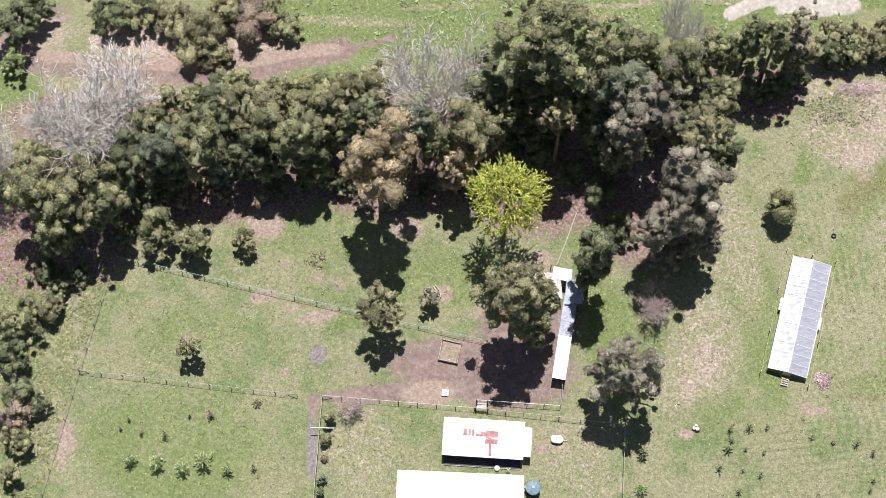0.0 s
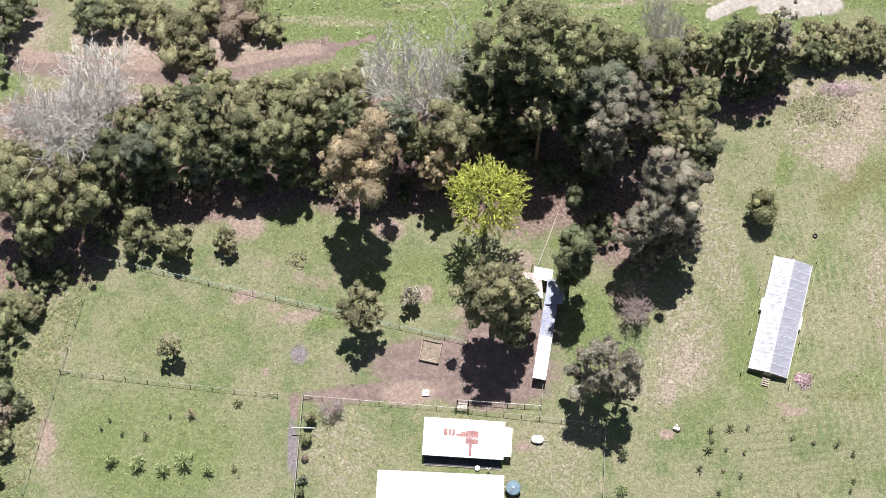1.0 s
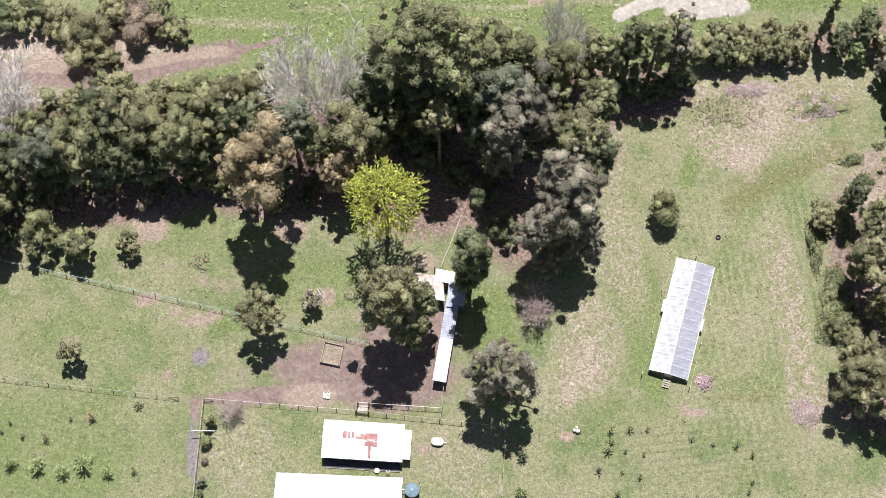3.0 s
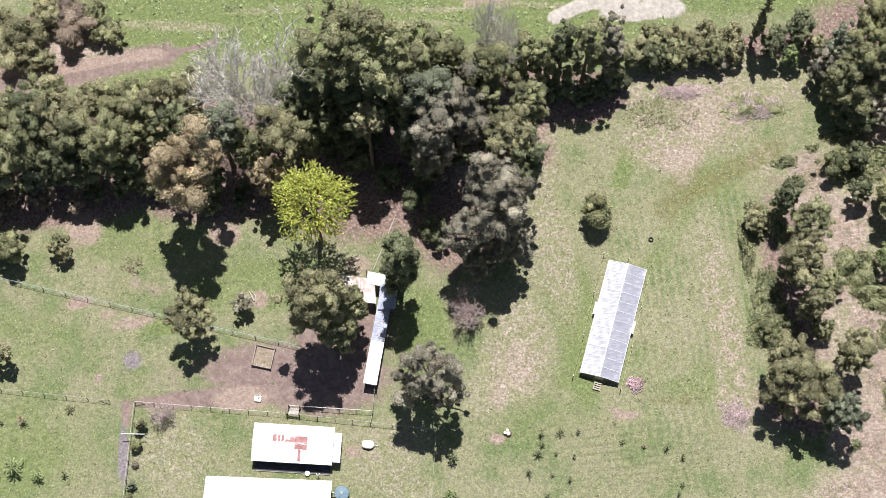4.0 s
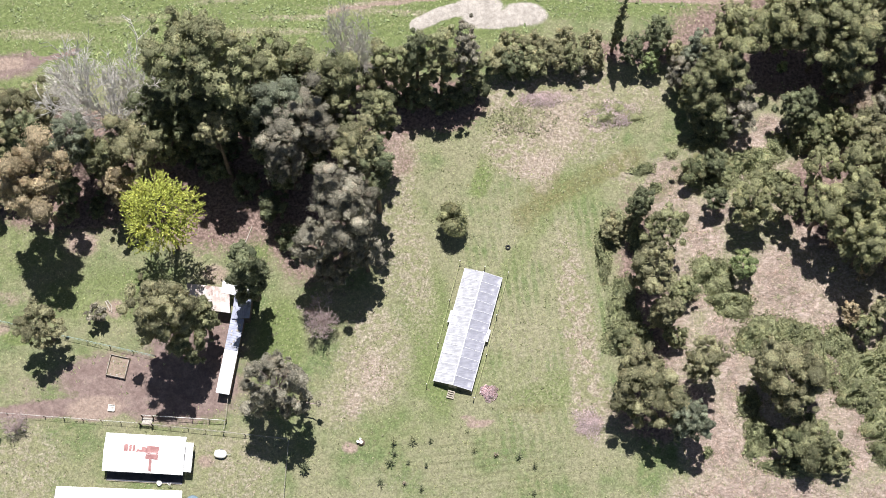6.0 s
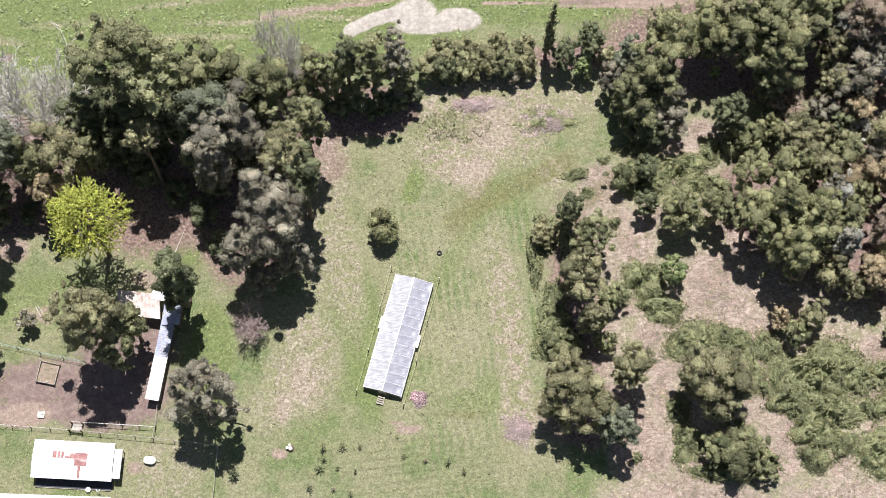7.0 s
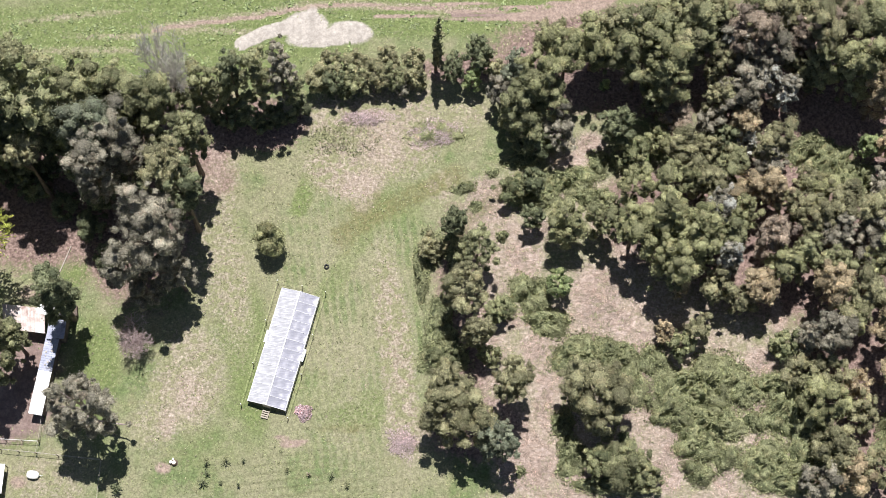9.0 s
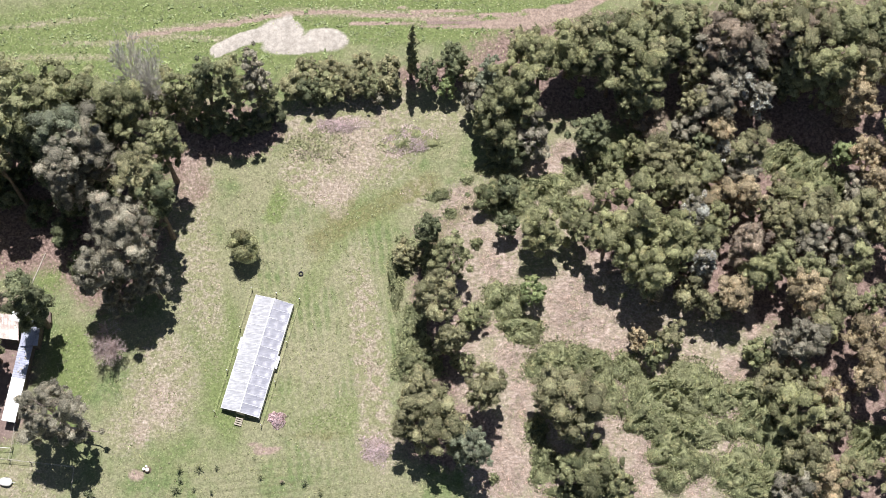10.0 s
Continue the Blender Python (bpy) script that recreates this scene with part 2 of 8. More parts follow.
    grass = m.mix(m.maths("MULTIPLY", m.maths("MULTIPLY", m.attr("furrow"), 0.35), m.span(rows.outputs["Fac"], 0.6, 0.95)), grass, (0.15, 0.155, 0.08))
    c = grass
    for name, col, wide, rag in (("lush", lush, 0.6, 1.72), ("dry", dry, 0.7, 1.94), ("litter", litter, 0.4, 1.28), ("soil", soil, 0.45, 1.2), ("sand", sand, 0.4, 0.9), ("straw", straw, 0.95, 2.49), ("chaff", chaff, 0.5, 1.0), ("rank", rank, 0.9, 1.6), ("ash", ash, 0.7, 1.1)):
        v = m.maths("ADD", m.attr(name), m.maths("MULTIPLY", m.maths("SUBTRACT", brk, 0.5), rag))
        c = m.mix(m.span(v, 0.5 - wide * 0.5, 0.5 + wide * 0.5), c, col)
    n5, n6 = m.noise(1.7, 5, 0.7, at), m.noise(4.0, 4, 0.7, at)
    c = m.mix(m.maths("MULTIPLY", m.maths("MAXIMUM", m.attr("soil"), m.attr("sand")), 0.75), m.tint(c, m.span(n6, 0.32, 0.68, 0.76, 1.2)), c)
    c = m.tint(c, m.span(n5, 0.32, 0.68, 0.82, 1.15))
    c = m.tint(c, m.span(n3, 0.3, 0.7, 0.84, 1.13))
    m.colour(c).bump(m.maths("ADD", n2, m.maths("MULTIPLY", n3, 0.5)), 0.5, 0.1)
    return m.m


# ---- mesh building ----
class MB:
    """Gathers vertices and faces for one mesh."""

    def __init__(self):
        self.v, self.f = [], []

    def add(self, verts, faces):
        k = len(self.v)
        self.v += [tuple(p) for p in verts]
        self.f += [tuple(i + k for i in f) for f in faces]
        return self

    def box(self, c, s, rz=0.0, ch=0.02, m=None):
        """A box with chamfered edges."""
        hx, hy, hz = (x / 2 for x in s)
        ch = min(ch, hx * 0.6, hy * 0.6, hz * 0.6)
        rot = (m if m is not None else Matrix.Rotation(rz, 4, "Z"))
        pts, ids = [], {}
        for sx in (-1, 1):
            for sy in (-1, 1):
                for sz in (-1, 1):
                    for ax in range(3):
                        p = [sx * (hx - ch), sy * (hy - ch), sz * (hz - ch)]
                        p[ax] = (sx, sy, sz)[ax] * (hx, hy, hz)[ax]
                        ids[sx, sy, sz, ax] = len(pts)
                        pts.append(Vector(c) + (rot @ Vector(p)))
        fs = []
        for ax in range(3):
            a, b = [k for k in range(3) if k != ax]
            for s0 in (-1, 1):
                loop = []
                for sa, sb in ((-1, -1), (1, -1), (1, 1), (-1, 1)):
                    k = [0, 0, 0]
                    k[ax], k[a], k[b] = s0, sa, sb
                    loop.append(ids[(*k, ax)])
                fs.append(loop if (s0 > 0) == (ax != 1) else loop[::-1])
        for a in range(3):
            b, cx = [k for k in range(3) if k != a]
            for sb in (-1, 1):
                for sc in (-1, 1):
                    lo, hi = [0, 0, 0], [0, 0, 0]
                    lo[a], hi[a] = -1, 1
                    lo[b] = hi[b] = sb
                    lo[cx] = hi[cx] = sc
                    fs.append((ids[(*lo, b)], ids[(*hi, b)], ids[(*hi, cx)], ids[(*lo, cx)]))
        for sx in (-1, 1):
            for sy in (-1, 1):
                for sz in (-1, 1):
                    fs.append(tuple(ids[sx, sy, sz, k] for k in range(3)))
        return self.add(pts, fs)

    def tube(self, pts, rad, n=6, cap=True):
        """A tapered tube along points; rad is one radius or one for each point."""
        pts = [Vector(p) for p in pts]
        rads = [float(q) for q in rad] if isinstance(rad, (list, tuple)) else [float(rad)] * len(pts)
        rings = []
        for i, p in enumerate(pts):
            d = (pts[min(i + 1, len(pts) - 1)] - pts[max(i - 1, 0)]).normalized()
            u = d.orthogonal().normalized() if abs(d.z) > 0.95 else d.cross(Vector((0, 0, 1))).normalized()
            w = d.cross(u)
            rings.append([p + rads[i] * (math.cos(2 * math.pi * k / n) * u + math.sin(2 * math.pi * k / n) * w) for k in range(n)])
        vs = [p for r in rings for p in r]
        fs = [(i * n + k, i * n + (k + 1) % n, (i + 1) * n + (k + 1) % n, (i + 1) * n + k) for i in range(len(pts) - 1) for k in range(n)]
        if cap:
            fs += [tuple(range(n))[::-1], tuple((len(pts) - 1) * n + k for k in range(n))]
        return self.add(vs, fs)

    def sheet(self, fn, nu, nv, thick=0.0):
        """A grid sheet from fn(u, v), u and v from 0 to 1, with a thickness below it."""
        top = [Vector(fn(i / nu, j / nv)) for j in range(nv + 1) for i in range(nu + 1)]
        w = nu + 1
        fs = [(j * w + i, j * w + i + 1, (j + 1) * w + i + 1, (j + 1) * w + i) for j in range(nv) for i in range(nu)]
        if thick:
            k = len(top)
            low = [p - Vector((0, 0, thick)) for p in top]
            under = [tuple(i + k for i in f[::-1]) for f in fs]
            rim = [i for i in range(w)] + [j * w + nu for j in range(1, nv + 1)] + [nv * w + i for i in range(nu - 1, -1, -1)] + [j * w for j in range(nv - 1, 0, -1)]
            side = [(rim[(i + 1) % len(rim)], rim[i], rim[i] + k, rim[(i + 1) % len(rim)] + k) for i in range(len(rim))]
            return self.add(top + low, fs + under + side)
        return self.add(top, fs)

    def mesh(self, name, mat, smooth=False):
        me = bpy.data.meshes.new(name)
        me.from_pydata(self.v, [], self.f)
        me.materials.append(mat)
        if smooth:
            me.polygons.foreach_set("use_smooth", [True] * len(me.polygons))
        me.update()
        return me


def part(name, mb, mat, parent, label="", smooth=False):
    """Links one mesh as a part under a thing or a part; mb is an MB or a mesh."""
    me = mb.mesh(name, mat, smooth) if isinstance(mb, MB) else mb
    ob = new(name, me)
    ob.parent = parent
    return tagged(ob, label)


def thing(name, label, category, group="", kind="", at=None):
    ob = new(name)
    ob.empty_display_size = 0.3
    if at is not None:
        ob.matrix_basis = at
    return tagged(ob, label, category, group, kind)


def quads(name, centre, tang, side, tone, mat, cup=0.0):
    """A mesh of many leaf diamonds: arrays of centres, half-length and half-width vectors, and a tone for each."""
    n = len(centre)
    up = np.cross(tang, side)
    ln = np.linalg.norm(up, axis=1, keepdims=True) + 1e-9
    up = up / ln * np.linalg.norm(side, axis=1, keepdims=True) * cup
    v = np.stack([centre + tang, centre + side + up, centre - tang, centre - side + up], 1).reshape(-1, 3)
    me = bpy.data.meshes.new(name)
    me.vertices.add(4 * n)
    me.vertices.foreach_set("co", v.astype(np.float32).ravel())
    me.loops.add(4 * n)
    me.loops.foreach_set("vertex_index", np.arange(4 * n, dtype=np.int32))
    me.polygons.add(n)
    me.polygons.foreach_set("loop_start", np.arange(0, 4 * n, 4, dtype=np.int32))
    me.update(calc_edges=True)
    me.attributes.new("tone", "FLOAT", "POINT").data.foreach_set("value", np.repeat(tone, 4).astype(np.float32))
    me.materials.append(mat)
    return me


def unit(v):
    return v / (np.linalg.norm(v, axis=-1, keepdims=True) + 1e-9)


def lobes_of(rng, h, r, base, lobe, gappy=0.12):
    """Centres, radii and tones of the foliage clumps of a crown from base*h up to h, with radius r."""
    zb = base * h
    half = (h - zb) / 2
    rl = np.clip(lobe * r, 0.32, 0.85)
    n = int(np.clip((1.95 if r < 5.5 else 2.4) * (r / rl) ** 2 * (0.5 + 0.5 * half / r), 9, 230))
    i = np.arange(n) + 0.5
    z = 1 - 1.7 * i / n
    a = i * 2.39996 + rng.uniform(0, 6.28)
    wide = np.maximum(0, 1 - z * z) ** (0.36 if half > r else 0.5)
    d = np.stack([wide * np.cos(a), wide * np.sin(a), z], 1) + rng.normal(0, 0.11, (n, 3))
    ang = np.arctan2(d[:, 1], d[:, 0])
    ph = rng.uniform(0, 6.28, 4)
    bulge = 1 + 0.13 * np.sin(2 * ang + ph[0]) + 0.11 * np.sin(3 * ang + ph[1] + 2 * d[:, 2]) + 0.1 * np.sin(5 * ang + ph[2] + 3 * d[:, 2]) + 0.08 * np.sin(4 * d[:, 2] + ph[3])
    rad = np.where(rng.uniform(0, 1, n) < 0.24, rng.uniform(0.35, 0.75, n), rng.uniform(0.8, 1.03, n)) * bulge
    size = rl * np.exp(rng.normal(-0.08, 0.36, n)).clip(0.45, 1.7)
    c = d * rad[:, None] * np.array([max(0.93 * r - 0.8 * rl, 0.3 * r)] * 2 + [max(half - 0.6 * rl, 0.4 * half)]) + np.array([0, 0, zb + half])
    keep = rng.uniform(0, 1, n) > gappy + 0.03
    return c[keep], size[keep], rng.uniform(0, 1, n)[keep]


def ball_of(level):
    """Points and triangles of a ball, split from an icosahedron."""
    g = (1 + 5 ** 0.5) / 2
    v = [Vector(p).normalized() for p in ((-1, g, 0), (1, g, 0), (-1, -g, 0), (1, -g, 0), (0, -1, g), (0, 1, g), (0, -1, -g), (0, 1, -g), (g, 0, -1), (g, 0, 1), (-g, 0, -1), (-g, 0, 1))]
    f = [(0, 11, 5), (0, 5, 1), (0, 1, 7), (0, 7, 10), (0, 10, 11), (1, 5, 9), (5, 11, 4), (11, 10, 2), (10, 7, 6), (7, 1, 8), (3, 9, 4), (3, 4, 2), (3, 2, 6), (3, 6, 8), (3, 8, 9), (4, 9, 5), (2, 4, 11), (6, 2, 10), (8, 6, 7), (9, 8, 1)]
    for _ in range(level):
        seen, out = {}, []

        def half(i, j):
            k = (min(i, j), max(i, j))
            if k not in seen:
                seen[k] = len(v)
                v.append((v[i] + v[j]).normalized())
            return seen[k]

        for i, j, k in f:
            p, q, r = half(i, j), half(j, k), half(k, i)
            out += [(i, p, r), (j, q, p), (k, r, q), (p, q, r)]
        f = out
    return np.array([tuple(p) for p in v]), np.array(f, dtype=np.int32)


BALL, BALL_FACES = ball_of(1)
BALL_FACES = BALL_FACES[BALL[BALL_FACES].mean(1)[:, 2] > -0.62]


def leafy_mesh(name, body, faces, body_tone, tri, tri_tone, mat):
    """One mesh of smooth leafy bodies with loose leaf sprays, and a tone for each point."""
    v = np.concatenate([body.reshape(-1, 3), tri.reshape(-1, 3)])
    f = np.concatenate([faces, len(body.reshape(-1, 3)) + np.arange(3 * len(tri), dtype=np.int32).reshape(-1, 3)])
    me = bpy.data.meshes.new(name)
    me.vertices.add(len(v))
    me.vertices.foreach_set("co", v.astype(np.float32).ravel())
    me.loops.add(f.size)
    me.loops.foreach_set("vertex_index", f.astype(np.int32).ravel())
    me.polygons.add(len(f))
    me.polygons.foreach_set("loop_start", np.arange(0, f.size, 3, dtype=np.int32))
    me.polygons.foreach_set("use_smooth", np.ones(len(f), dtype=bool))
    me.update(calc_edges=True)
    me.attributes.new("tone", "FLOAT", "POINT").data.foreach_set("value", np.concatenate([body_tone, np.repeat(tri_tone, 3)]).astype(np.float32))
    me.materials.append(mat)
    return me


def sprays(rng, pos, nor, s):
    """Leaf triangles at these places, lying roughly square to nor."""
    n = len(pos)
    t = unit(np.cross(nor, rng.normal(0, 1, (n, 3))))
    b = np.cross(nor, t)
    sz = s * rng.uniform(0.55, 1.45, n)[:, None]
    return np.stack([pos + t * sz * 1.2, pos - t * sz * 0.8 + b * sz * 0.55, pos - t * sz * 0.8 - b * sz * 0.55], 1)


def foliage(name, rng, lobes, mat, s=0.14, cover=0.5, flat=0.24, low=-0.3, core=0.8):
    """A crown of uneven leafy clumps, each with loose leaf sprays over its outer side."""
    cs, rs, ts = lobes
    k = len(cs)
    spin = rng.uniform(0, 6.28, k)
    x = BALL[None, :, 0] * np.cos(spin)[:, None] - BALL[None, :, 1] * np.sin(spin)[:, None]
    y = BALL[None, :, 0] * np.sin(spin)[:, None] + BALL[None, :, 1] * np.cos(spin)[:, None]
    ball = np.stack([x, y, np.broadcast_to(BALL[None, :, 2], x.shape)], 2)
    stretch = rng.uniform(0.65, 1.35, (k, 3)) * np.array([1, 1, 0.8])
    lump = rng.uniform(0.6, 1.25, (k, len(BALL)))
    body = cs[:, None, :] + ball * (rs[:, None] * lump * core)[:, :, None] * stretch[:, None, :]
    faces = (BALL_FACES[None] + (np.arange(k, dtype=np.int32) * len(BALL))[:, None, None]).reshape(-1, 3)
    counts = np.maximum(5, (cover * 6.0 * rs ** 2 / (s * s * 1.1)).astype(int))
    j = np.repeat(np.arange(k), counts)
    n = len(j)
    d = unit(rng.normal(0, 1, (n, 3)))
    d[:, 2] = np.where(d[:, 2] < low, -d[:, 2], d[:, 2])
    reach = rng.uniform(0.7, 1.02, n) + np.where(rng.uniform(0, 1, n) < 0.3, rng.uniform(0.04, 0.42, n), 0)
    pos = cs[j] + d * (rs[j] * reach)[:, None] * stretch[j]
    nor = unit(d * 1.0 + rng.normal(0, 0.34, (n, 3)) + np.array([0, 0, flat * 2.0]))
    tone = np.clip(ts[j] + rng.normal(0, 0.1, n), 0, 1)
    return leafy_mesh(name, body, faces, np.repeat(ts, len(BALL)), sprays(rng, pos, nor, s), tone, mat)


def limbs(mb, rng, h, r, lobes, foot, n=7):
    """A tapered, slightly bent trunk with limbs that reach into the clumps."""
    cs = lobes[0]
    top = 0.82 * h
    bend = rng.normal(0, 0.05 * r, 2)
    line = [(bend[0] * math.sin(2.5 * u), bend[1] * math.sin(2.2 * u), top * u - 0.15 * (u == 0)) for u in (0, 0.12, 0.3, 0.5, 0.75, 1)]
    mb.tube(line, [foot * 1.35, foot, foot * 0.85, foot * 0.65, foot * 0.4, foot * 0.15], 7)
    for c in cs[rng.permutation(len(cs))[: min(n, len(cs))]]:
        u = np.clip((c[2] / top) * 0.62, 0.2, 0.8)
        p0 = Vector((bend[0] * math.sin(2.5 * u), bend[1] * math.sin(2.2 * u), top * u))
        p2 = Vector(c)
        p1 = p0.lerp(p2, 0.5) + Vector((*rng.normal(0, 0.1 * r, 2), -0.05 * r))
        w = foot * (0.55 - 0.3 * u)
        mb.tube([p0, p1, p2], [w, w * 0.65, w * 0.25], 5)


SEED = [11]


def tree(name, label, x, y, h, r, colour="green", base=0.2, lobe=0.21, s=0.18, cover=1.75, gappy=0.1, foot=None, category="tree", group="", n=7, bark=None, blossom=""):
    """A leafy tree or shrub: trunk with limbs, and a crown of leafy clumps."""
    SEED[0] += 7
    rng = np.random.default_rng(SEED[0])
    ob = thing(name, label, category, group, at=pose(x, y, 0, 0, 0, 0))
    if 11 < h <= 5 * r:
        base = max(base, 1 - (max(2.3 * r, 0.44 * h) if h > 18 else max(3.0 * r, 0.62 * h)) / h)
    lb = lobes_of(rng, h, r, base, lobe, gappy)
    mb = MB()
    limbs(mb, rng, h, r, lb, foot or 0.014 * h + 0.04, n)
    part("trunk", mb, bark or BARK, ob)
    part("crown", foliage("crown", rng, lb, LEAF[colour], 0.7 * s, 0.34 * cover), None, ob)
    if blossom:
        some = rng.uniform(0, 1, len(lb[0])) < 0.6
        part("blossom", foliage("blossom", rng, (lb[0][some], lb[1][some] * 1.08, lb[2][some]), LEAF[blossom], 0.11, 0.4), None, ob, "pale silvery sprays")
    return ob


def sapling(label, x, y, h, r, colour, n=20, group=""):
    """A young plant: a thin stem with long arching leaf sprays."""
    SEED[0] += 3
    rng = np.random.default_rng(SEED[0])
    ob = thing("sapling", label, "sapling", group, at=pose(x, y, 0))
    mb = MB()
    mb.tube([(0, 0, -0.05), (0.02, 0, h * 0.5), (0, 0.02, h * 0.95)], [0.035, 0.025, 0.008], 5)
    part("stem", mb, BARK, ob)
    a, u = np.arange(n) * 2.39996 + rng.normal(0, 0.3, n), rng.uniform(0.2, 0.95, n)
    ln = r * rng.uniform(0.55, 1.15, n) * (1.15 - 0.45 * u)
    q = np.tile(np.array([0.2, 0.45, 0.7, 0.95]), n)
    a, u, ln = np.repeat(a, 4), np.repeat(u, 4), np.repeat(ln, 4)
    rise = 0.75 * ln * q * (1.1 - 0.9 * q)
    pos = np.stack([ln * q * np.cos(a), ln * q * np.sin(a), np.maximum(h * u + rise, 0.08)], 1)
    d = unit(np.stack([np.cos(a), np.sin(a), 0.8 - 1.3 * q], 1) + rng.normal(0, 0.25, (4 * n, 3)))
    w = np.cross(d, unit(np.array([0, 0, 1.0]) + rng.normal(0, 0.3, (4 * n, 3))))
    size = np.maximum(0.24 * ln, 0.06)[:, None]
    part("leaves", quads("leaves", pos, d * size, unit(w) * size * 0.34, rng.uniform(0, 1, 4 * n), LEAF[colour], 0.2), None, ob)
    return ob


def bare_tree(x, y, h, r, label, bark=None, twigs=3, name="bare_tree", lean=(0.0, 0.0), seed=1, category="tree"):
    """A leafless tree: forking limbs down to fine twigs."""
    rng = np.random.default_rng(seed)
    ob = thing(name, label, category, at=pose(x, y, 0))
    trunk, twig = MB(), MB()

    def grow(p, d, length, rad, level):
        pts, rads, q, v = [p], [rad], p, d
        steps = 3 if level < 3 else 1
        for k in range(steps):
            v = (v + Vector(rng.normal(0, 0.14, 3)) + Vector((0, 0, 0.07))).normalized()
            q = q + v * (length / steps)
            pts.append(q)
            rads.append(rad * (1 - 0.66 * (k + 1) / steps))
        (trunk if level < 2 else twig).tube(pts, rads, 6 if level < 2 else 3, level < 2)
        if level >= twigs + 1:
            return
        for k in range((11, 9, 6, 4, 3)[level]):
            u = rng.uniform(0.3, 1.0)
            i = min(int(u * steps), steps - 1)
            at = pts[i].lerp(pts[i + 1], u * steps - i)
            side = Vector(rng.normal(0, 1, 3))
            side = (side - side.dot(v) * v).normalized()
            w = (v * rng.uniform(0.5, 1.0) + side * rng.uniform(0.55, 0.95) + Vector((0, 0, 0.12))).normalized()
            grow(at, w, h * rng.uniform(0.38, 0.58) if level == 0 else length * rng.uniform(0.42, 0.62), max(rad * 0.5, 0.003 * h + 0.006), level + 1)

    grow(Vector((0, 0, -0.1)), Vector((lean[0], lean[1], 1)).normalized(), h * 0.3, 0.018 * h + 0.03, 0)
    part("trunk", trunk, bark or PALE_BARK, ob)
    part("twig_crown", twig, bark or PALE_BARK, ob)
    for c in ob.children:
        c.scale = (r / (0.48 * h), r / (0.48 * h), 1)
    return ob


def thicket(name, label, x, y, rx, ry, h, colour="bramble", rz=0.0, s=0.12, cover=1.0, category="shrub"):
    """A low, uneven mound of tangled foliage; a sparse one is loose sprays alone."""
    SEED[0] += 5
    rng = np.random.default_rng(SEED[0])
    ob = thing(name, label, category, at=pose(x, y, 0, 0, 0, rz))
    ph = rng.uniform(0, 6.28, 6)

    def edge(a):
        return 1 + 0.16 * np.sin(2 * a + ph[0]) + 0.13 * np.sin(3 * a + ph[1]) + 0.1 * np.sin(5 * a + ph[2]) + 0.06 * np.sin(9 * a + ph[3])

    def rise(a, q):
        px, py = rx * q * np.cos(a), ry * q * np.sin(a)
        swell = 0.62 + 0.42 * np.sin(1.9 * px + ph[4]) * np.sin(1.7 * py + ph[5]) + 0.2 * np.sin(3.7 * px + ph[2]) * np.sin(4.1 * py + ph[0])
        return h * 1.25 * np.maximum(0, 1 - q ** 3) * swell

    nr, na = max(4, int(max(rx, ry) * 2.6)), max(12, int((rx + ry) * 5))
    q, a = np.meshgrid(np.linspace(0, 1, nr + 1)[1:], np.arange(na) * 2 * np.pi / na, indexing="ij")
    q, a = q.ravel(), a.ravel()
    z = rise(a, q) * rng.uniform(0.5, 1.4, len(q)) - 0.12 * (q > 0.99)
    jog = rng.normal(0, 0.1, (len(q), 2)) + rng.normal(0, 0.22, (len(q), 2)) * (q > 0.99)[:, None]
    body = np.stack([rx * q * edge(a) * np.cos(a) + jog[:, 0], ry * q * edge(a) * np.sin(a) + jog[:, 1], z], 1)
    body = np.concatenate([body, [[0, 0, float(rise(np.zeros(1), np.zeros(1))[0])]]])
    k = np.arange(na)
    faces = [np.stack([np.full(na, len(q)), k, (k + 1) % na], 1)]
    for i in range(nr - 1):
        p, o = i * na, (i + 1) * na
        faces += [np.stack([p + k, o + k, o + (k + 1) % na], 1), np.stack([p + k, o + (k + 1) % na, p + (k + 1) % na], 1)]
    faces = np.concatenate(faces).astype(np.int32)
    if cover < 0.6:
        body, faces = np.zeros((0, 3)), np.zeros((0, 3), dtype=np.int32)
    n = int(3.1 * rx * ry * 0.9 * cover / (s * s * 1.1)) + 20
    a, q = rng.uniform(0, 6.28, n), np.sqrt(rng.uniform(0, 1.38, n))
    pos = np.stack([rx * q * edge(a) * np.cos(a), ry * q * edge(a) * np.sin(a), np.maximum(rise(a, q), 0.02) + rng.uniform(0, 0.2, n) * min(1.0, h)], 1)
    nor = unit(rng.normal(0, 0.7, (n, 3)) + np.array([0, 0, 0.9]))
    tone = np.clip(rng.normal(0.5, 0.28, n) + 0.4 * np.sin(1.3 * pos[:, 0] + ph[1]) * np.sin(1.1 * pos[:, 1] + ph[3]), 0, 1)
    for c in pos[: 3 if h > 1.05 else 1]:
        stem = MB()
        stem.tube([(c[0] * 0.7, c[1] * 0.7, -0.05), (c[0] * 0.9, c[1] * 0.85, c[2] * 0.6), tuple(c)], [0.05, 0.04, 0.015], 4)
        part("stem", stem, BARK, ob)
    part("leaves", leafy_mesh("leaves", body, faces, rng.uniform(0, 1, len(body)), sprays(rng, pos, nor, s), tone, LEAF[colour]), None, ob)
    return ob

# ---- ground ----
PATCHES, BANDS = [], []


def patch(kind, x, y, rx, ry, rz=0.0, strength=1.0):
    """A soft-edged stretch of one kind of ground."""
    PATCHES.append((kind, x, y, rx, ry, radians(rz), strength))


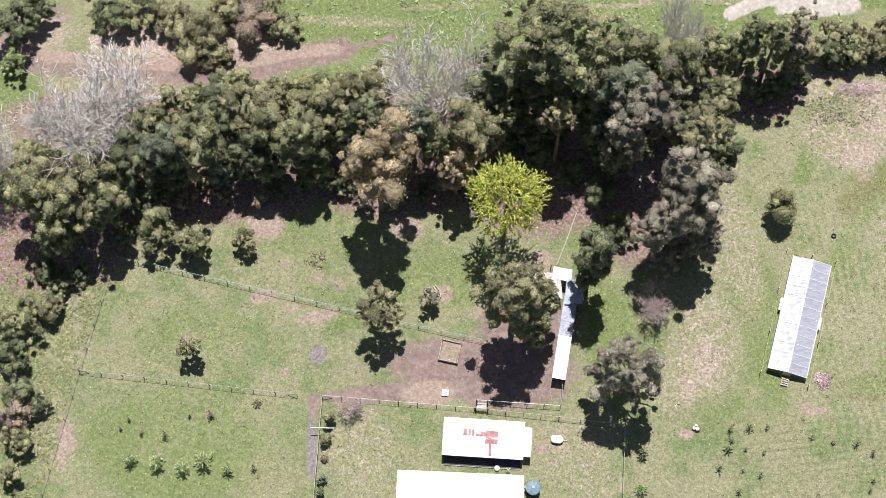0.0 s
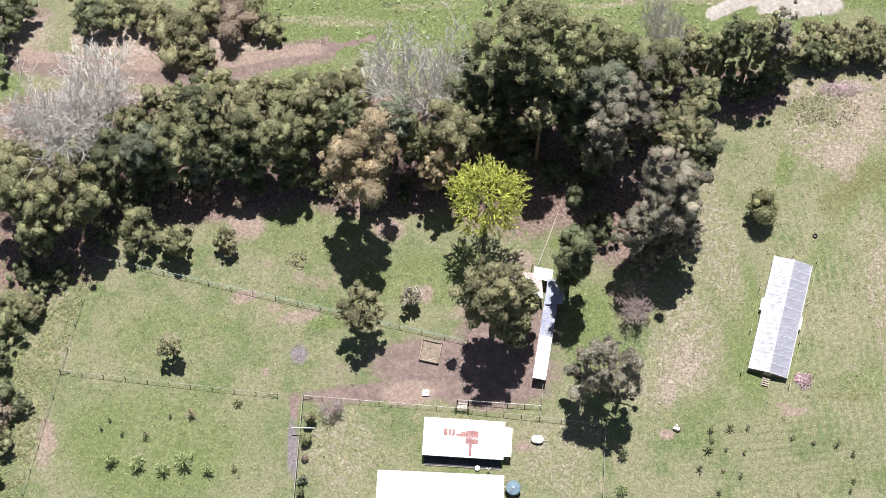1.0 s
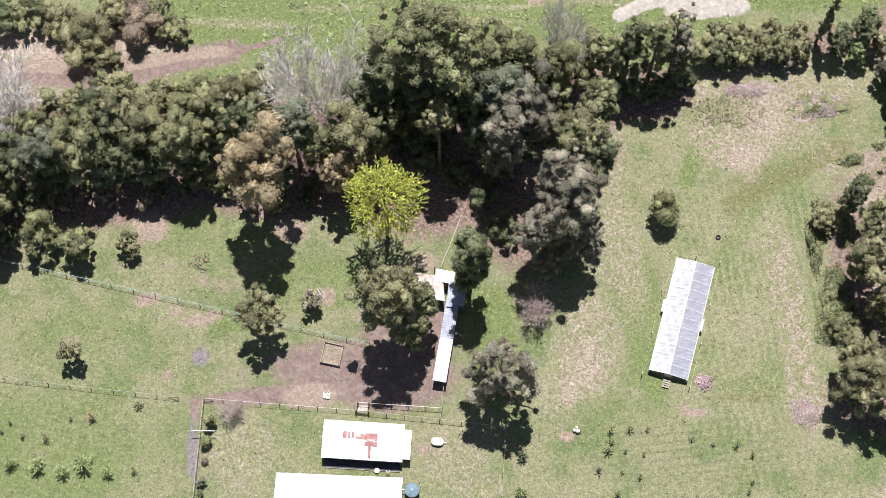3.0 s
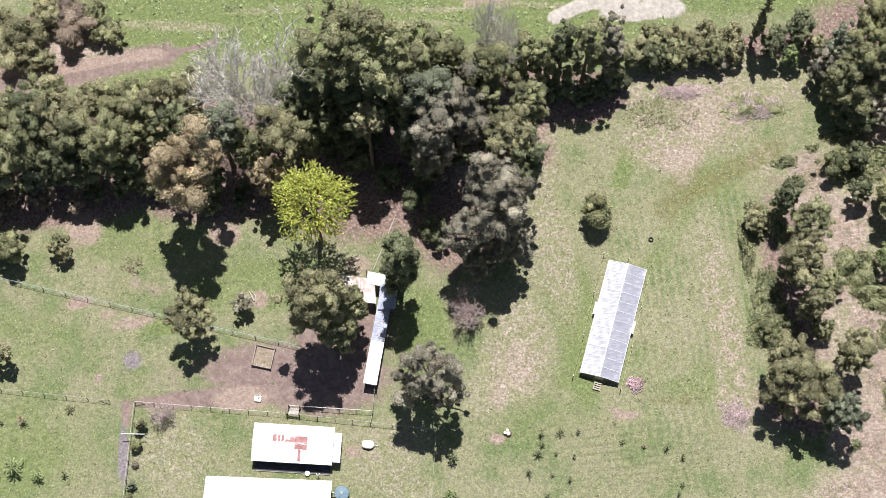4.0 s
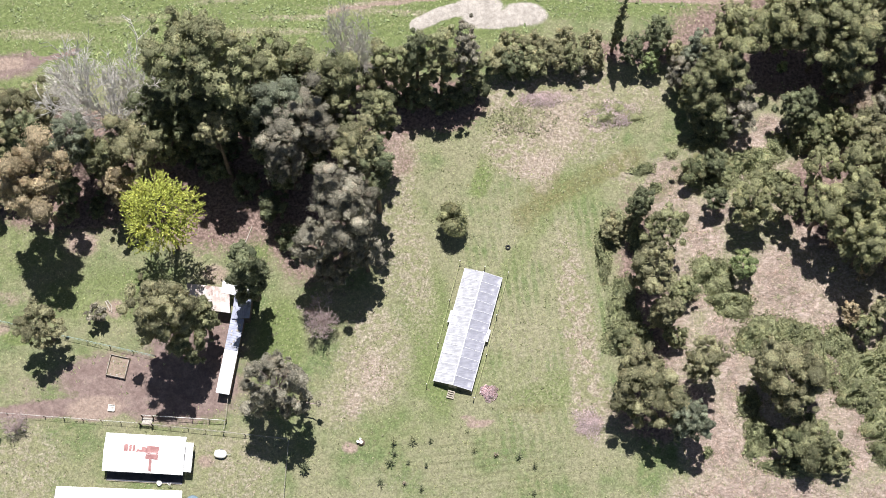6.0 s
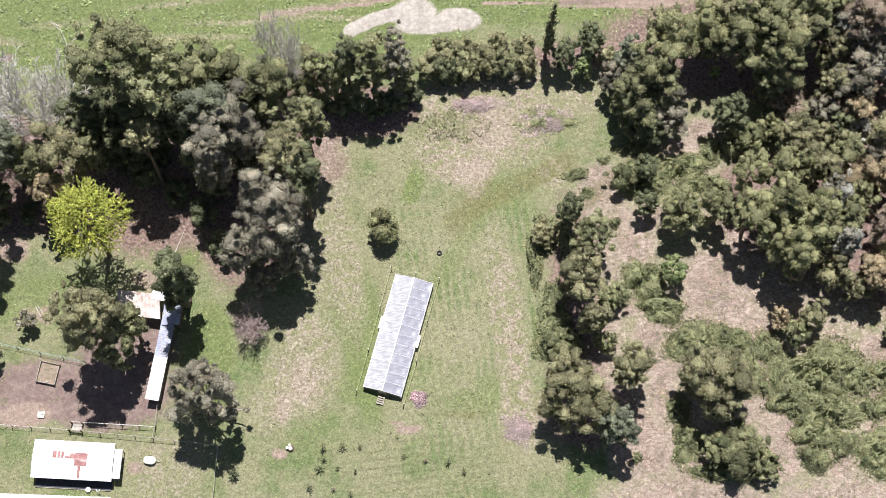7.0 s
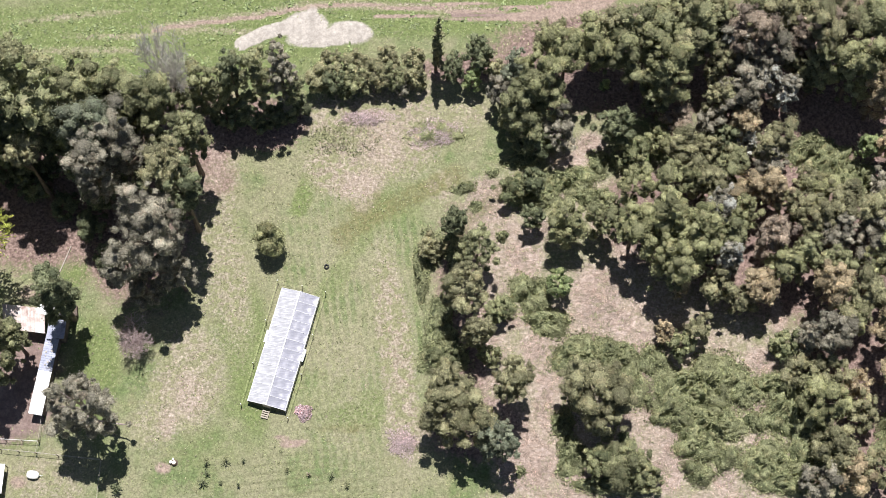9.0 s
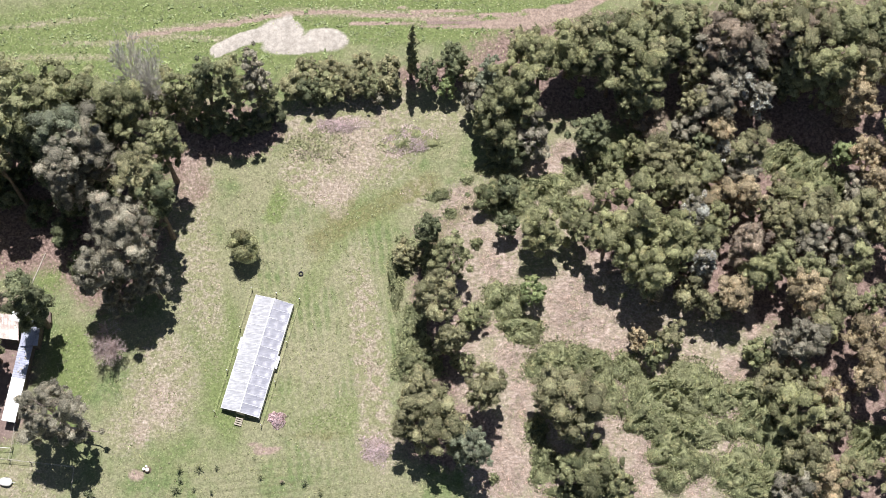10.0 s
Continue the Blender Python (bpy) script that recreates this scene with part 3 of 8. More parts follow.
def band(kind, pts, width, strength=1.0):
    """A soft-edged strip of one kind of ground along a line of points, half its width each side."""
    for (xa, ya), (xb, yb) in zip(pts, pts[1:]):
        BANDS.append((kind, xa, ya, xb, yb, width, strength))


patch("lush", -0.5, 37.2, 24.1, 7.3, 0, 1)
patch("lush", 31.6, 38.7, 27.3, 7.3, 0, 1)
patch("lush", 62.2, 42.1, 35.2, 3.9, 0, 1.1)
patch("lush", -57.2, 26.3, 4.6, 5.8, 0, 0.9)
patch("lush", -15.4, 6.8, 13.4, 6.3, -8, 0.55)
patch("lush", 1.0, -1.0, 11.1, 4.6, 0, 0.6)
patch("lush", 43.0, -1.9, 2.2, 10.0, 15, 0.65)
patch("lush", 50.1, -11.8, 7.3, 3.4, 0, 0.5)
patch("lush", 62.0, 14.8, 9.8, 4.8, 25, 0.5)
patch("lush", 38.3, -18.4, 5.8, 4.4, 0, 0.45)
patch("lush", -33.4, -22.7, 15.8, 8.7, 0, 0.62)
patch("lush", -31.9, -7.9, 11.0, 5.3, 8, 0.5)
patch("lush", 55.1, -14.8, 4.4, 2.2, 0, 0.6)
patch("lush", 11.1, -17.8, 5.1, 0.8, 4, 1)
patch("lush", 22.2, -11.6, 2.5, 8.2, 15, 0.75)
patch("lush", 42.0, -7.9, 2.6, 11.4, 14, 0.75)
patch("lush", 58.8, -14.0, 2.5, 3.4, 0, 0.7)
patch("lush", 31.0, 1.3, 4.4, 2.3, 0, 0.6)
patch("lush", 23.1, -7.1, 3.3, 6.4, 0, 0.9)
patch("lush", 19.8, 4.8, 2.2, 2.3, 0, 0.8)
patch("soil", 1.7, -11.7, 8.0, 3.4, 3, 0.85)
patch("soil", -7.7, -12.8, 7.3, 2.6, 4, 0.38)
patch("soil", 9.7, -13.2, 8.7, 4.9, 0, 1)
patch("soil", 12.0, -7.9, 6.2, 5.7, 0, 1)
patch("soil", -1.5, -15.5, 13.8, 1.3, 4, 1)
patch("soil", -15.2, -17.6, 0.7, 2.2, 0, 0.8)
patch("chaff", -0.6, -15.9, 3.6, 1.7, 5, 1)
patch("mown", 57.1, -2.0, 9.6, 21.5, 0, 1)
patch("mown", 51.5, 7.0, 7.5, 11.7, 0, 0.6)
patch("furrow", 50.8, -23.5, 10.8, 4.7, 0, 1.1)
patch("furrow", 47.4, -25.7, 9.3, 4.3, 0, 0.6)
patch("ash", -14.8, -10.7, 1.2, 1.35, 0, 0.85)
patch("ash", -15.3, -23.1, 0.7, 4.0, 3, 1)
patch("ash", -15.0, -22.7, 0.3, 2.2, 3, 1)
patch("chaff", -22.1, -2.9, 2.0, 1.0, 12, 0.78)
patch("chaff", -14.8, -5.6, 3.3, 1.1, 12, 0.66)
patch("chaff", -18.1, -4.5, 1.5, 1.0, 10, 0.57)
patch("chaff", -46.5, -21.4, 1.3, 2.6, 15, 0.66)
patch("chaff", -46.9, -24.1, 1.1, 1.8, 0, 0.57)
patch("chaff", -19.1, -13.0, 0.7, 1.0, 0, 0.66)
patch("chaff", -14.9, -0.2, 1.0, 1.2, 0, 0.57)
patch("chaff", -22.1, 7.2, 3.0, 2.8, -30, 0.70)
patch("chaff", -24.3, 3.7, 1.9, 2.3, 0, 0.49)
patch("chaff", -3.5, 6.4, 2.6, 2.0, 0, 0.74)
patch("chaff", 1.4, -2.6, 1.3, 1.4, 0, 0.74)
patch("chaff", -12.3, -1.0, 3.0, 1.2, 0, 0.49)
patch("chaff", 14.4, 2.0, 2.2, 1.9, 0, 0.57)
patch("chaff", 13.9, -22.8, 1.4, 0.9, 0, 0.66)
patch("chaff", 32.2, -21.2, 1.2, 0.9, 0, 0.74)
patch("chaff", 48.2, -18.2, 1.6, 0.6, 8, 0.74)
patch("chaff", 47.2, -17.5, 1.1, 0.4, 0, 0.66)
patch("chaff", -31.5, -8.6, 1.5, 1.1, 0, 0.49)
patch("chaff", -19.4, 1.7, 1.5, 0.8, 0, 0.49)
patch("chaff", 6.9, -4.9, 2.2, 1.9, 0, 0.49)
patch("chaff", -34.1, -20.9, 0.5, 0.5, 0, 0.66)
patch("chaff", -28.9, -18.7, 0.6, 0.6, 0, 0.57)
patch("chaff", -34.8, -23.4, 0.7, 0.9, 0, 0.49)
patch("chaff", 5.1, -5.6, 1.5, 0.8, 0, 0.41)
patch("chaff", 49.2, -18.3, 1.6, 0.5, 8, 0.74)
patch("chaff", -0.5, -2.3, 1.5, 1.2, 0, 0.49)
patch("litter", -29.1, 12.4, 15.8, 5.2, 0, 1)
patch("litter", -5.0, 13.9, 12.4, 6.0, 0, 1)
patch("litter", 14.6, 15.5, 12.5, 9.7, 0, 1.1)
patch("litter", 27.4, 13.1, 7.5, 12.0, 0, 1.1)
patch("litter", -50.5, 6.9, 11.2, 9.5, 0, 1.1)
patch("litter", 32.4, 25.3, 9.9, 6.6, 0, 1)
patch("litter", 44.0, 25.6, 6.2, 3.9, 0, 1.0)
patch("litter", -43.2, 22.1, 16.0, 4.5, 0, 0.9)
patch("litter", -9.6, 21.3, 19.8, 4.5, 0, 0.9)
patch("litter", 37.2, 20.4, 2.2, 4.6, 12, 0.6)
patch("litter", 71.7, 33.4, 7.0, 2.5, 0, 0.8)
patch("litter", 96.6, 34.4, 21.8, 8.4, 0, 1)
patch("litter", 119.8, 31.6, 17.9, 13.9, 0, 1)
patch("litter", 114.3, 8.9, 15.8, 11.9, 0, 1)
patch("litter", 97.1, 11.5, 8.3, 7.9, 0, 0.9)
patch("litter", 29.8, 2.3, 4.9, 5.2, 0, 0.4)
patch("litter", 21.8, 4.8, 4.0, 3.7, 0, 0.35)
patch("litter", -32.2, 33.8, 10.1, 5.1, 0, 0.7)
patch("litter", 71.2, -0.7, 4.4, 15.4, 5, 0.7)
patch("litter", 72.5, -16.5, 7.3, 4.8, 0, 0.8)
patch("litter", 124.1, -8.2, 8.8, 12.1, 0, 1)
patch("litter", 130.3, 11.1, 7.6, 20.0, 0, 1)
patch("litter", 125.2, -21.6, 5.8, 5.8, 0, 1)
patch("litter", 137.2, 19.0, 11.5, 36.8, 0, 1)
patch("soil", -55.6, 36.0, 6.2, 2.6, 20, 0.8)
patch("dry", -11.2, 36.5, 10.1, 0.9, -3, 0.62)
patch("dry", 19.1, 36.7, 10.1, 0.6, 0, 0.7)
patch("dry", 23.8, 38.8, 7.8, 0.5, 0, 0.7)
patch("dry", 36.3, 39.6, 11.7, 0.6, -4, 0.65)
patch("dry", 16.9, 41.8, 9.4, 0.6, 6, 0.65)
patch("dry", 31.0, 39.1, 7.8, 0.5, 4, 0.5)
patch("dry", 2.0, 38.9, 7.8, 0.7, 3, 0.5)
patch("dry", 39.8, 5.1, 3.0, 13.0, 10, 0.70)
patch("dry", 35.4, -8, 5.5, 7.2, 0, 0.70)
patch("dry", 30.7, -15.4, 3.3, 4.5, 0, 0.57)
patch("dry", 37.3, 5.9, 3.4, 10.2, 8, 0.66)
patch("dry", 34.8, -10.9, 5.5, 6.4, 0, 0.70)
patch("dry", 61.3, 23.7, 7.3, 7.0, 0, 0.95)
patch("dry", 59.5, 21.1, 7.2, 3.5, 55, 0.95)
patch("dry", 64.7, 28.0, 4.6, 2.9, 40, 0.8)
patch("dry", 38.5, 17.7, 3.0, 12.1, 0, 0.70)
patch("dry", 54.4, 27.1, 5.0, 3.3, 0, 0.85)
patch("dry", 62.1, 30.3, 6.9, 2.1, 0, 0.8)
patch("dry", 72.0, 26.9, 3.8, 2.5, 0, 0.6)
patch("dry", 61.9, -6.2, 2.6, 15.9, 6, 0.85)
patch("dry", 63.3, -16.6, 3.3, 4.8, 0, 0.9)
patch("dry", 50.2, -12.0, 1.5, 11.2, 5, 0.35)
patch("dry", 55.3, -12.1, 5.8, 11.2, 0, 0.4)
patch("dry", 68.1, 16.4, 2.3, 2.4, 0, 0.8)
patch("dry", 97.1, -19.0, 4.7, 6.6, 0, 1.1)
patch("dry", 108.1, -16.2, 4.4, 6.7, 0, 1)
patch("dry", 108.8, -5.8, 5.9, 4.6, 0, 1)
patch("dry", 112.5, -16.3, 9.5, 9.6, 0, 0.8)
patch("dry", 101.8, -11.7, 11.7, 11.2, 0, 0.8)
patch("dry", -46.5, -8.6, 3.3, 6.1, 15, 0.55)
patch("dry", -48.7, -19.7, 3.2, 8.8, 15, 0.6)
patch("dry", -47.6, -3.3, 3.7, 2.3, 0, 0.7)
patch("dry", 54.2, 19.5, 4.6, 4.5, 0, 1)
patch("dry", 51.6, 26.1, 4.6, 2.9, 0, 0.8)
patch("dry", -9.0, -23.4, 6.1, 6.5, 0, 0.6)
patch("dry", 17.5, -23.5, 6.1, 5.8, 0, 0.6)
patch("dry", -0.4, -27.1, 5.0, 2.2, 0, 0.4)
patch("dry", 20.9, -27.8, 4.3, 2.1, 0, 0.6)
patch("dry", 40.9, -26.4, 10.7, 3.6, 0, 0.35)
patch("dry", 53.4, 8.3, 6.0, 10.3, 0, 0.3)
patch("straw", 74.5, 14.1, 3.0, 3.6, 0, 0.9)
patch("dry", 59.0, 20.3, 5.7, 2.0, 55, 1.05)
patch("dry", 63.9, 27.6, 3.5, 1.7, 50, 1.05)
patch("straw", 37.9, 21.1, 1.2, 5.3, 0, 0.4)
patch("dry", 67.4, 24.1, 3.1, 1.8, 0, 1.05)
patch("dry", 57.8, 26.6, 2.7, 1.5, 0, 1.05)
patch("dry", 54.8, 17.9, 2.7, 2.4, 0, 1.05)
patch("straw", 35.2, -11.7, 2.2, 3.4, 0, 0.6)
patch("straw", 32.5, -15.5, 1.4, 2.2, 0, 0.6)
patch("dry", 61.9, -6.2, 0.7, 14.4, 6, 1.05)
patch("dry", 57.5, 27.9, 1.9, 1.2, 0, 1.05)
patch("straw", -54.0, 34.7, 4.7, 3.4, 0, 0.6)
patch("straw", 74.9, -0.8, 2.2, 15.4, 0, 0.6)

# sandy heap and wheel tracks of the northern field
band("sand", [(41.0, 37.5), (44.3, 39.2), (47.5, 40.0)], 0.95, 1.2)
patch("sand", 49.8, 39.9, 2.9, 2.3, 0, 1.2)
patch("sand", 52.2, 38.2, 4.6, 1.3, 4, 1.2)
patch("sand", 55.9, 39.0, 3.0, 1.6, -6, 1.2)
patch("sand", 50.6, 41.9, 0.8, 1.3, 0, 1.1)
band("dry", [(28.9, 39.9), (36.6, 41.0), (42.9, 41.8), (49.9, 43.2), (57.7, 43.2), (73.4, 42.2)], 0.7, 0.75)
band("chaff", [(28.9, 39.7), (36.6, 40.8), (42.9, 41.5), (49.9, 42.9), (57.7, 43.1), (65.5, 42.5), (73.4, 42.1), (79.6, 41.5), (85.9, 42.0), (90.7, 43.4), (94.3, 44.6)], 0.32, 0.9)
band("chaff", [(59.3, 41.4), (65.5, 41.2), (71.8, 41.0), (78.1, 40.7), (83.5, 41.2), (88.3, 42.3)], 0.3, 0.9)
band("chaff", [(66.0, 43.6), (74.0, 43.0), (81.0, 42.6), (90.0, 44.0)], 0.3, 0.85)
band("soil", [(70.0, 41.7), (78.0, 41.1), (85.0, 41.6)], 0.5, 0.85)
patch("chaff", 82.5, 41.3, 5.5, 0.95, 3, 0.95)
band("chaff", [(84.0, 41.5), (90.0, 43.0), (94.5, 45.5)], 1.1, 1.0)
# earth road to the north-west, with a dry bank under its shrubs
band("soil", [(-60.0, 31.6), (-43.6, 29.3), (-32.8, 28.6), (-25.1, 29.2), (-18.3, 31.2), (-12.5, 32.3)], 2.1, 0.72)
band("chaff", [(-60.0, 32.4), (-43.6, 30.4), (-32.8, 29.8), (-25.1, 30.4), (-18.3, 31.9), (-13.5, 32.4)], 0.9, 0.95)
band("soil", [(-12.9, 32.1), (-9.0, 33.1), (-5.5, 34.0)], 0.45, 0.9)
band("straw", [(-45.0, 34.0), (-37.0, 33.0), (-28.0, 33.0), (-21.0, 34.6)], 2.2, 0.85)
band("dry", [(-52.0, 27.5), (-41.0, 26.4), (-30.0, 26.2)], 1.6, 0.7)
patch("dry", -45.0, 24.0, 7.0, 3.0, 0, 0.6)
patch("lush", -14.0, 29.0, 6.5, 1.4, 10, 0.7)
band("lush", [(52.8, 1.9), (60.0, 12.9), (63.0, 21.8)], 1.7, 0.55)
band("rank", [(66.7, 5.7), (71.2, 11.2), (76.8, 16.0), (83.1, 20.4)], 1.2, 0.55)
patch("straw", 57.0, 16.6, 3.2, 2.3, 20, 0.62)
patch("straw", 60.2, 22.7, 3.4, 4.2, -20, 0.5)
patch("litter", 37.6, 17.2, 4.4, 3.0, 30, 0.55)
patch("litter", 35.7, 24.6, 1.7, 3.4, 0, 0.6)
band("rank", [(54.7, 9.5), (58.9, 12.2), (62.7, 14.2), (70.3, 18.1)], 1.5, 0.6)
patch("rank", 57.7, 12.2, 3.4, 2.3, 20, 0.5)
band("lush", [(49.1, 13.5), (50.6, 17.5), (51.8, 20.3)], 1.4, 0.8)
patch("lush", 56.3, -14.6, 3.4, 1.7, 0, 0.8)
patch("lush", 40.7, -12.6, 1.9, 3.0, 0, 0.6)
patch("rank", 55.9, -16.4, 3.8, 0.8, 0, 0.45)
band("rank", [(55.2, 7.4), (59.7, 15.3)], 0.9, 0.45)
band("dry", [(57.2, 13.2), (59.6, 17.2), (63.8, 26.1)], 1.3, 0.85)
patch("lush", -11.3, -6.4, 2.2, 0.9, -10, 1.1)
# pale gap between the grey trees
patch("dry", 28.3, 13.2, 2.2, 3.6, 0, 1.0)
patch("dry", 93.0, -8.0, 20.0, 17.0, 0, 0.95)
patch("straw", 92.0, -10.0, 15.0, 15.0, 0, 0.62)
patch("dry", 84.0, 14.0, 9.0, 8.0, 0, 0.9)
patch("straw", 84.0, -30.0, 12.0, 5.5, 0, 1.0)
patch("straw", 106.0, -30.0, 14.0, 5.5, 0, 0.85)
patch("straw", 28.0, 14.6, 1.4, 1.8, 0, 0.7)
patch("straw", 88.4, 0.6, 3.4, 4.4, 0, 1.15)
patch("straw", 91.2, -2.9, 2.7, 2.1, 0, 1.00)
patch("straw", 80.0, -6.2, 2.0, 2.5, 0, 1.00)
patch("straw", 81.1, -12.9, 1.2, 4.9, 0, 1.15)
patch("straw", 78.5, -21.0, 4.0, 3.9, 0, 1.15)
patch("straw", 94.1, -7.1, 1.5, 4.2, 0, 1.00)
patch("straw", 94.8, -13.9, 1.1, 3.5, 0, 0.95)
patch("straw", 78.8, 6.1, 2.8, 3.2, 0, 0.95)
patch("straw", 80.8, 10.1, 1.7, 2.1, 0, 0.90)
patch("straw", 72.9, 12.5, 1.9, 3.2, 0, 0.90)
patch("straw", 76.4, 14.1, 2.7, 1.8, 0, 0.85)
patch("straw", 88.4, 22.0, 2.0, 1.8, 0, 1.00)
patch("straw", 85.2, 20.0, 3.3, 1.1, 0, 1.00)
patch("straw", 109.4, -8.4, 2.1, 2.0, 0, 1.10)
patch("straw", 108.2, -14.4, 1.3, 0.9, 0, 1.00)
patch("straw", 108.5, -18.8, 1.6, 0.9, 0, 1.05)
patch("straw", 97.2, -18.3, 1.5, 4.2, 0, 1.10)
patch("straw", 96.5, -22.7, 2.0, 2.8, 0, 1.10)
patch("straw", 103.7, -23.5, 1.6, 2.1, 0, 1.00)
patch("straw", 112.0, -2.8, 0.8, 2.8, 0, 0.95)
patch("straw", 85.7, -23.3, 3.3, 2.8, 0, 0.90)
patch("straw", 77.9, -2.3, 2.7, 1.3, 0, 0.85)
patch("straw", 77.4, 10.1, 1.5, 1.8, 0, 0.70)
patch("straw", 92.3, 6.0, 1.3, 1.8, 0, 0.90)
patch("dry", 84.5, -4.0, 7.3, 9.8, 0, 0.9)
patch("dry", 79.7, -18.8, 5.3, 8.4, 0, 0.9)
patch("dry", 94.4, -14.6, 6.0, 11.2, 0, 0.9)
patch("dry", 105.2, -16.2, 8.0, 9.8, 0, 0.9)
patch("dry", 77.4, 8.5, 4.6, 5.6, 0, 0.9)
patch("dry", 111.6, -7.3, 4.6, 4.9, 0, 0.9)
patch("dry", 88.3, 21.2, 4.6, 2.8, 0, 0.9)

def field_of(kind, x, y):
    """How far the ground at x, y is of that kind, from 0 to about 1."""
    out = np.zeros_like(x)
    for k, px, py, rx, ry, rz, strength in PATCHES:
        if k == kind:
            c, s = math.cos(rz), math.sin(rz)
            u, v = ((x - px) * c + (y - py) * s) / rx, (-(x - px) * s + (y - py) * c) / ry
            d = np.sqrt(u * u + v * v)
            out = np.maximum(out, strength * np.clip(1.75 - 1.25 * d, 0, 1))
    for k, xa, ya, xb, yb, width, strength in BANDS:
        if k == kind:
            ex, ey = xb - xa, yb - ya
            u = np.clip(((x - xa) * ex + (y - ya) * ey) / (ex * ex + ey * ey), 0, 1)
            d = np.hypot(x - xa - u * ex, y - ya - u * ey) / width
            out = np.maximum(out, strength * np.clip(1.75 - 1.25 * d, 0, 1))
    return out


def lines_of(lo, hi, step, far):
    near = np.arange(lo, hi + step / 2, step)
    out, d = [], step
    p = 0.0
    while p < far:
        d *= 1.35
        p += d
        out.append(p)
    out = np.array(out)
    return np.r_[lo - out[::-1], near, hi + out]


def ground_height(x, y):
    """The gentle swell of the pasture and the low heap of sand."""
    heap = field_of("sand", x, y)
    z = 0.05 * np.sin(x * 0.31 + 1.3 * np.sin(y * 0.23)) * np.sin(y * 0.27 + 0.7) - 0.05
    return z + 0.25 * np.clip(heap - 0.3, 0, 1) * (1 + 0.6 * np.sin(x * 1.7) * np.sin(y * 2.1))


def build_ground():
    gx, gy = lines_of(-75, 150, 0.6, 2500), lines_of(-45, 62, 0.6, 2500)
    x, y = np.meshgrid(gx, gy)
    x, y = x.ravel(), y.ravel()
    z = ground_height(x, y)
    w, hgt = len(gx), len(gy)
    i, j = np.meshgrid(np.arange(w - 1), np.arange(hgt - 1))
    a = (j * w + i).ravel()
    faces = np.stack([a, a + 1, a + w + 1, a + w], 1)
    me = bpy.data.meshes.new("ground")
    me.vertices.add(len(x))
    me.vertices.foreach_set("co", np.stack([x, y, z], 1).astype(np.float32).ravel())
    me.loops.add(faces.size)
    me.loops.foreach_set("vertex_index", faces.astype(np.int32).ravel())
    me.polygons.add(len(faces))
    me.polygons.foreach_set("loop_start", np.arange(0, faces.size, 4, dtype=np.int32))
    me.polygons.foreach_set("use_smooth", np.ones(len(faces), dtype=bool))
    me.update(calc_edges=True)
    for kind in ("lush", "dry", "soil", "litter", "sand", "ash", "straw", "chaff", "mown", "furrow", "rank"):
        me.attributes.new(kind, "FLOAT", "POINT").data.foreach_set("value", field_of(kind, x, y).astype(np.float32))
    me.materials.append(ground_material())
    tagged(new("ground", me), "rough green pasture with bare soil and dry patches", "ground", kind="structure")


build_ground()


def scatter(name, label, n, colour, lo, hi, weight, length, width, seed, lift=0.8, category="grass", spread=3):
    """Tufts of blades thrown over the ground where weight(x, y) is high: one mesh of many."""
    rng = np.random.default_rng(seed)
    x, y = rng.uniform(lo[0], hi[0], n), rng.uniform(lo[1], hi[1], n)
    clump = np.sin(x * 0.9 + 2 * np.sin(y * 0.37)) * np.sin(y * 1.1 + 1.7 * np.sin(x * 0.41))
    keep = rng.uniform(0, 1, n) < weight(x, y) * (0.65 + 0.5 * clump)
    x, y = np.repeat(x[keep], spread), np.repeat(y[keep], spread)
    m = len(x)
    a = rng.uniform(0, 6.28, m)
    l = length * rng.uniform(0.5, 1.4, m)
    t = np.stack([np.cos(a) * l * 0.5, np.sin(a) * l * 0.5, l * 0.5 * lift * rng.uniform(0.2, 1.0, m)], 1)
    b = np.stack([-np.sin(a), np.cos(a), 0 * a], 1) * (width * rng.uniform(0.6, 1.4, m))[:, None]
    c = np.stack([x, y, ground_height(x, y) + 0.005], 1) + t * 0.9
    tagged(new(name, quads(name, c, t, b, rng.uniform(0, 1, m), LEAF[colour])), label, category, kind="stuff")

# ---- buildings ----
def turn_box(mb, a, b, z0, z1, thick, ch=0.02):
    """An upright wall of that thickness from a to b."""
    a, b = Vector(a), Vector(b)
    d = b - a
    mb.box(((a.x + b.x) / 2, (a.y + b.y) / 2, (z0 + z1) / 2), (d.length, thick, z1 - z0), math.atan2(d.y, d.x), ch)


def ribbed(mb, o, ex, ey, pitch=0.25, rib=0.02, thick=0.03, over=0.0, nv=2):
    """A metal roofing sheet from corner o along ex (across the ribs) and ey (down the slope)."""
    o, ex, ey = Vector(o), Vector(ex), Vector(ey)
    n = max(4, int(ex.length / pitch) * 4)
    up = ex.cross(ey).normalized()
    if up.z < 0:
        up = -up

    def at(u, v):
        k = int(round(u * n)) % 4
        return o + ex * u + ey * v + up * (rib if k in (1, 2) else 0.0)

    mb.sheet(at, n, nv, thick)


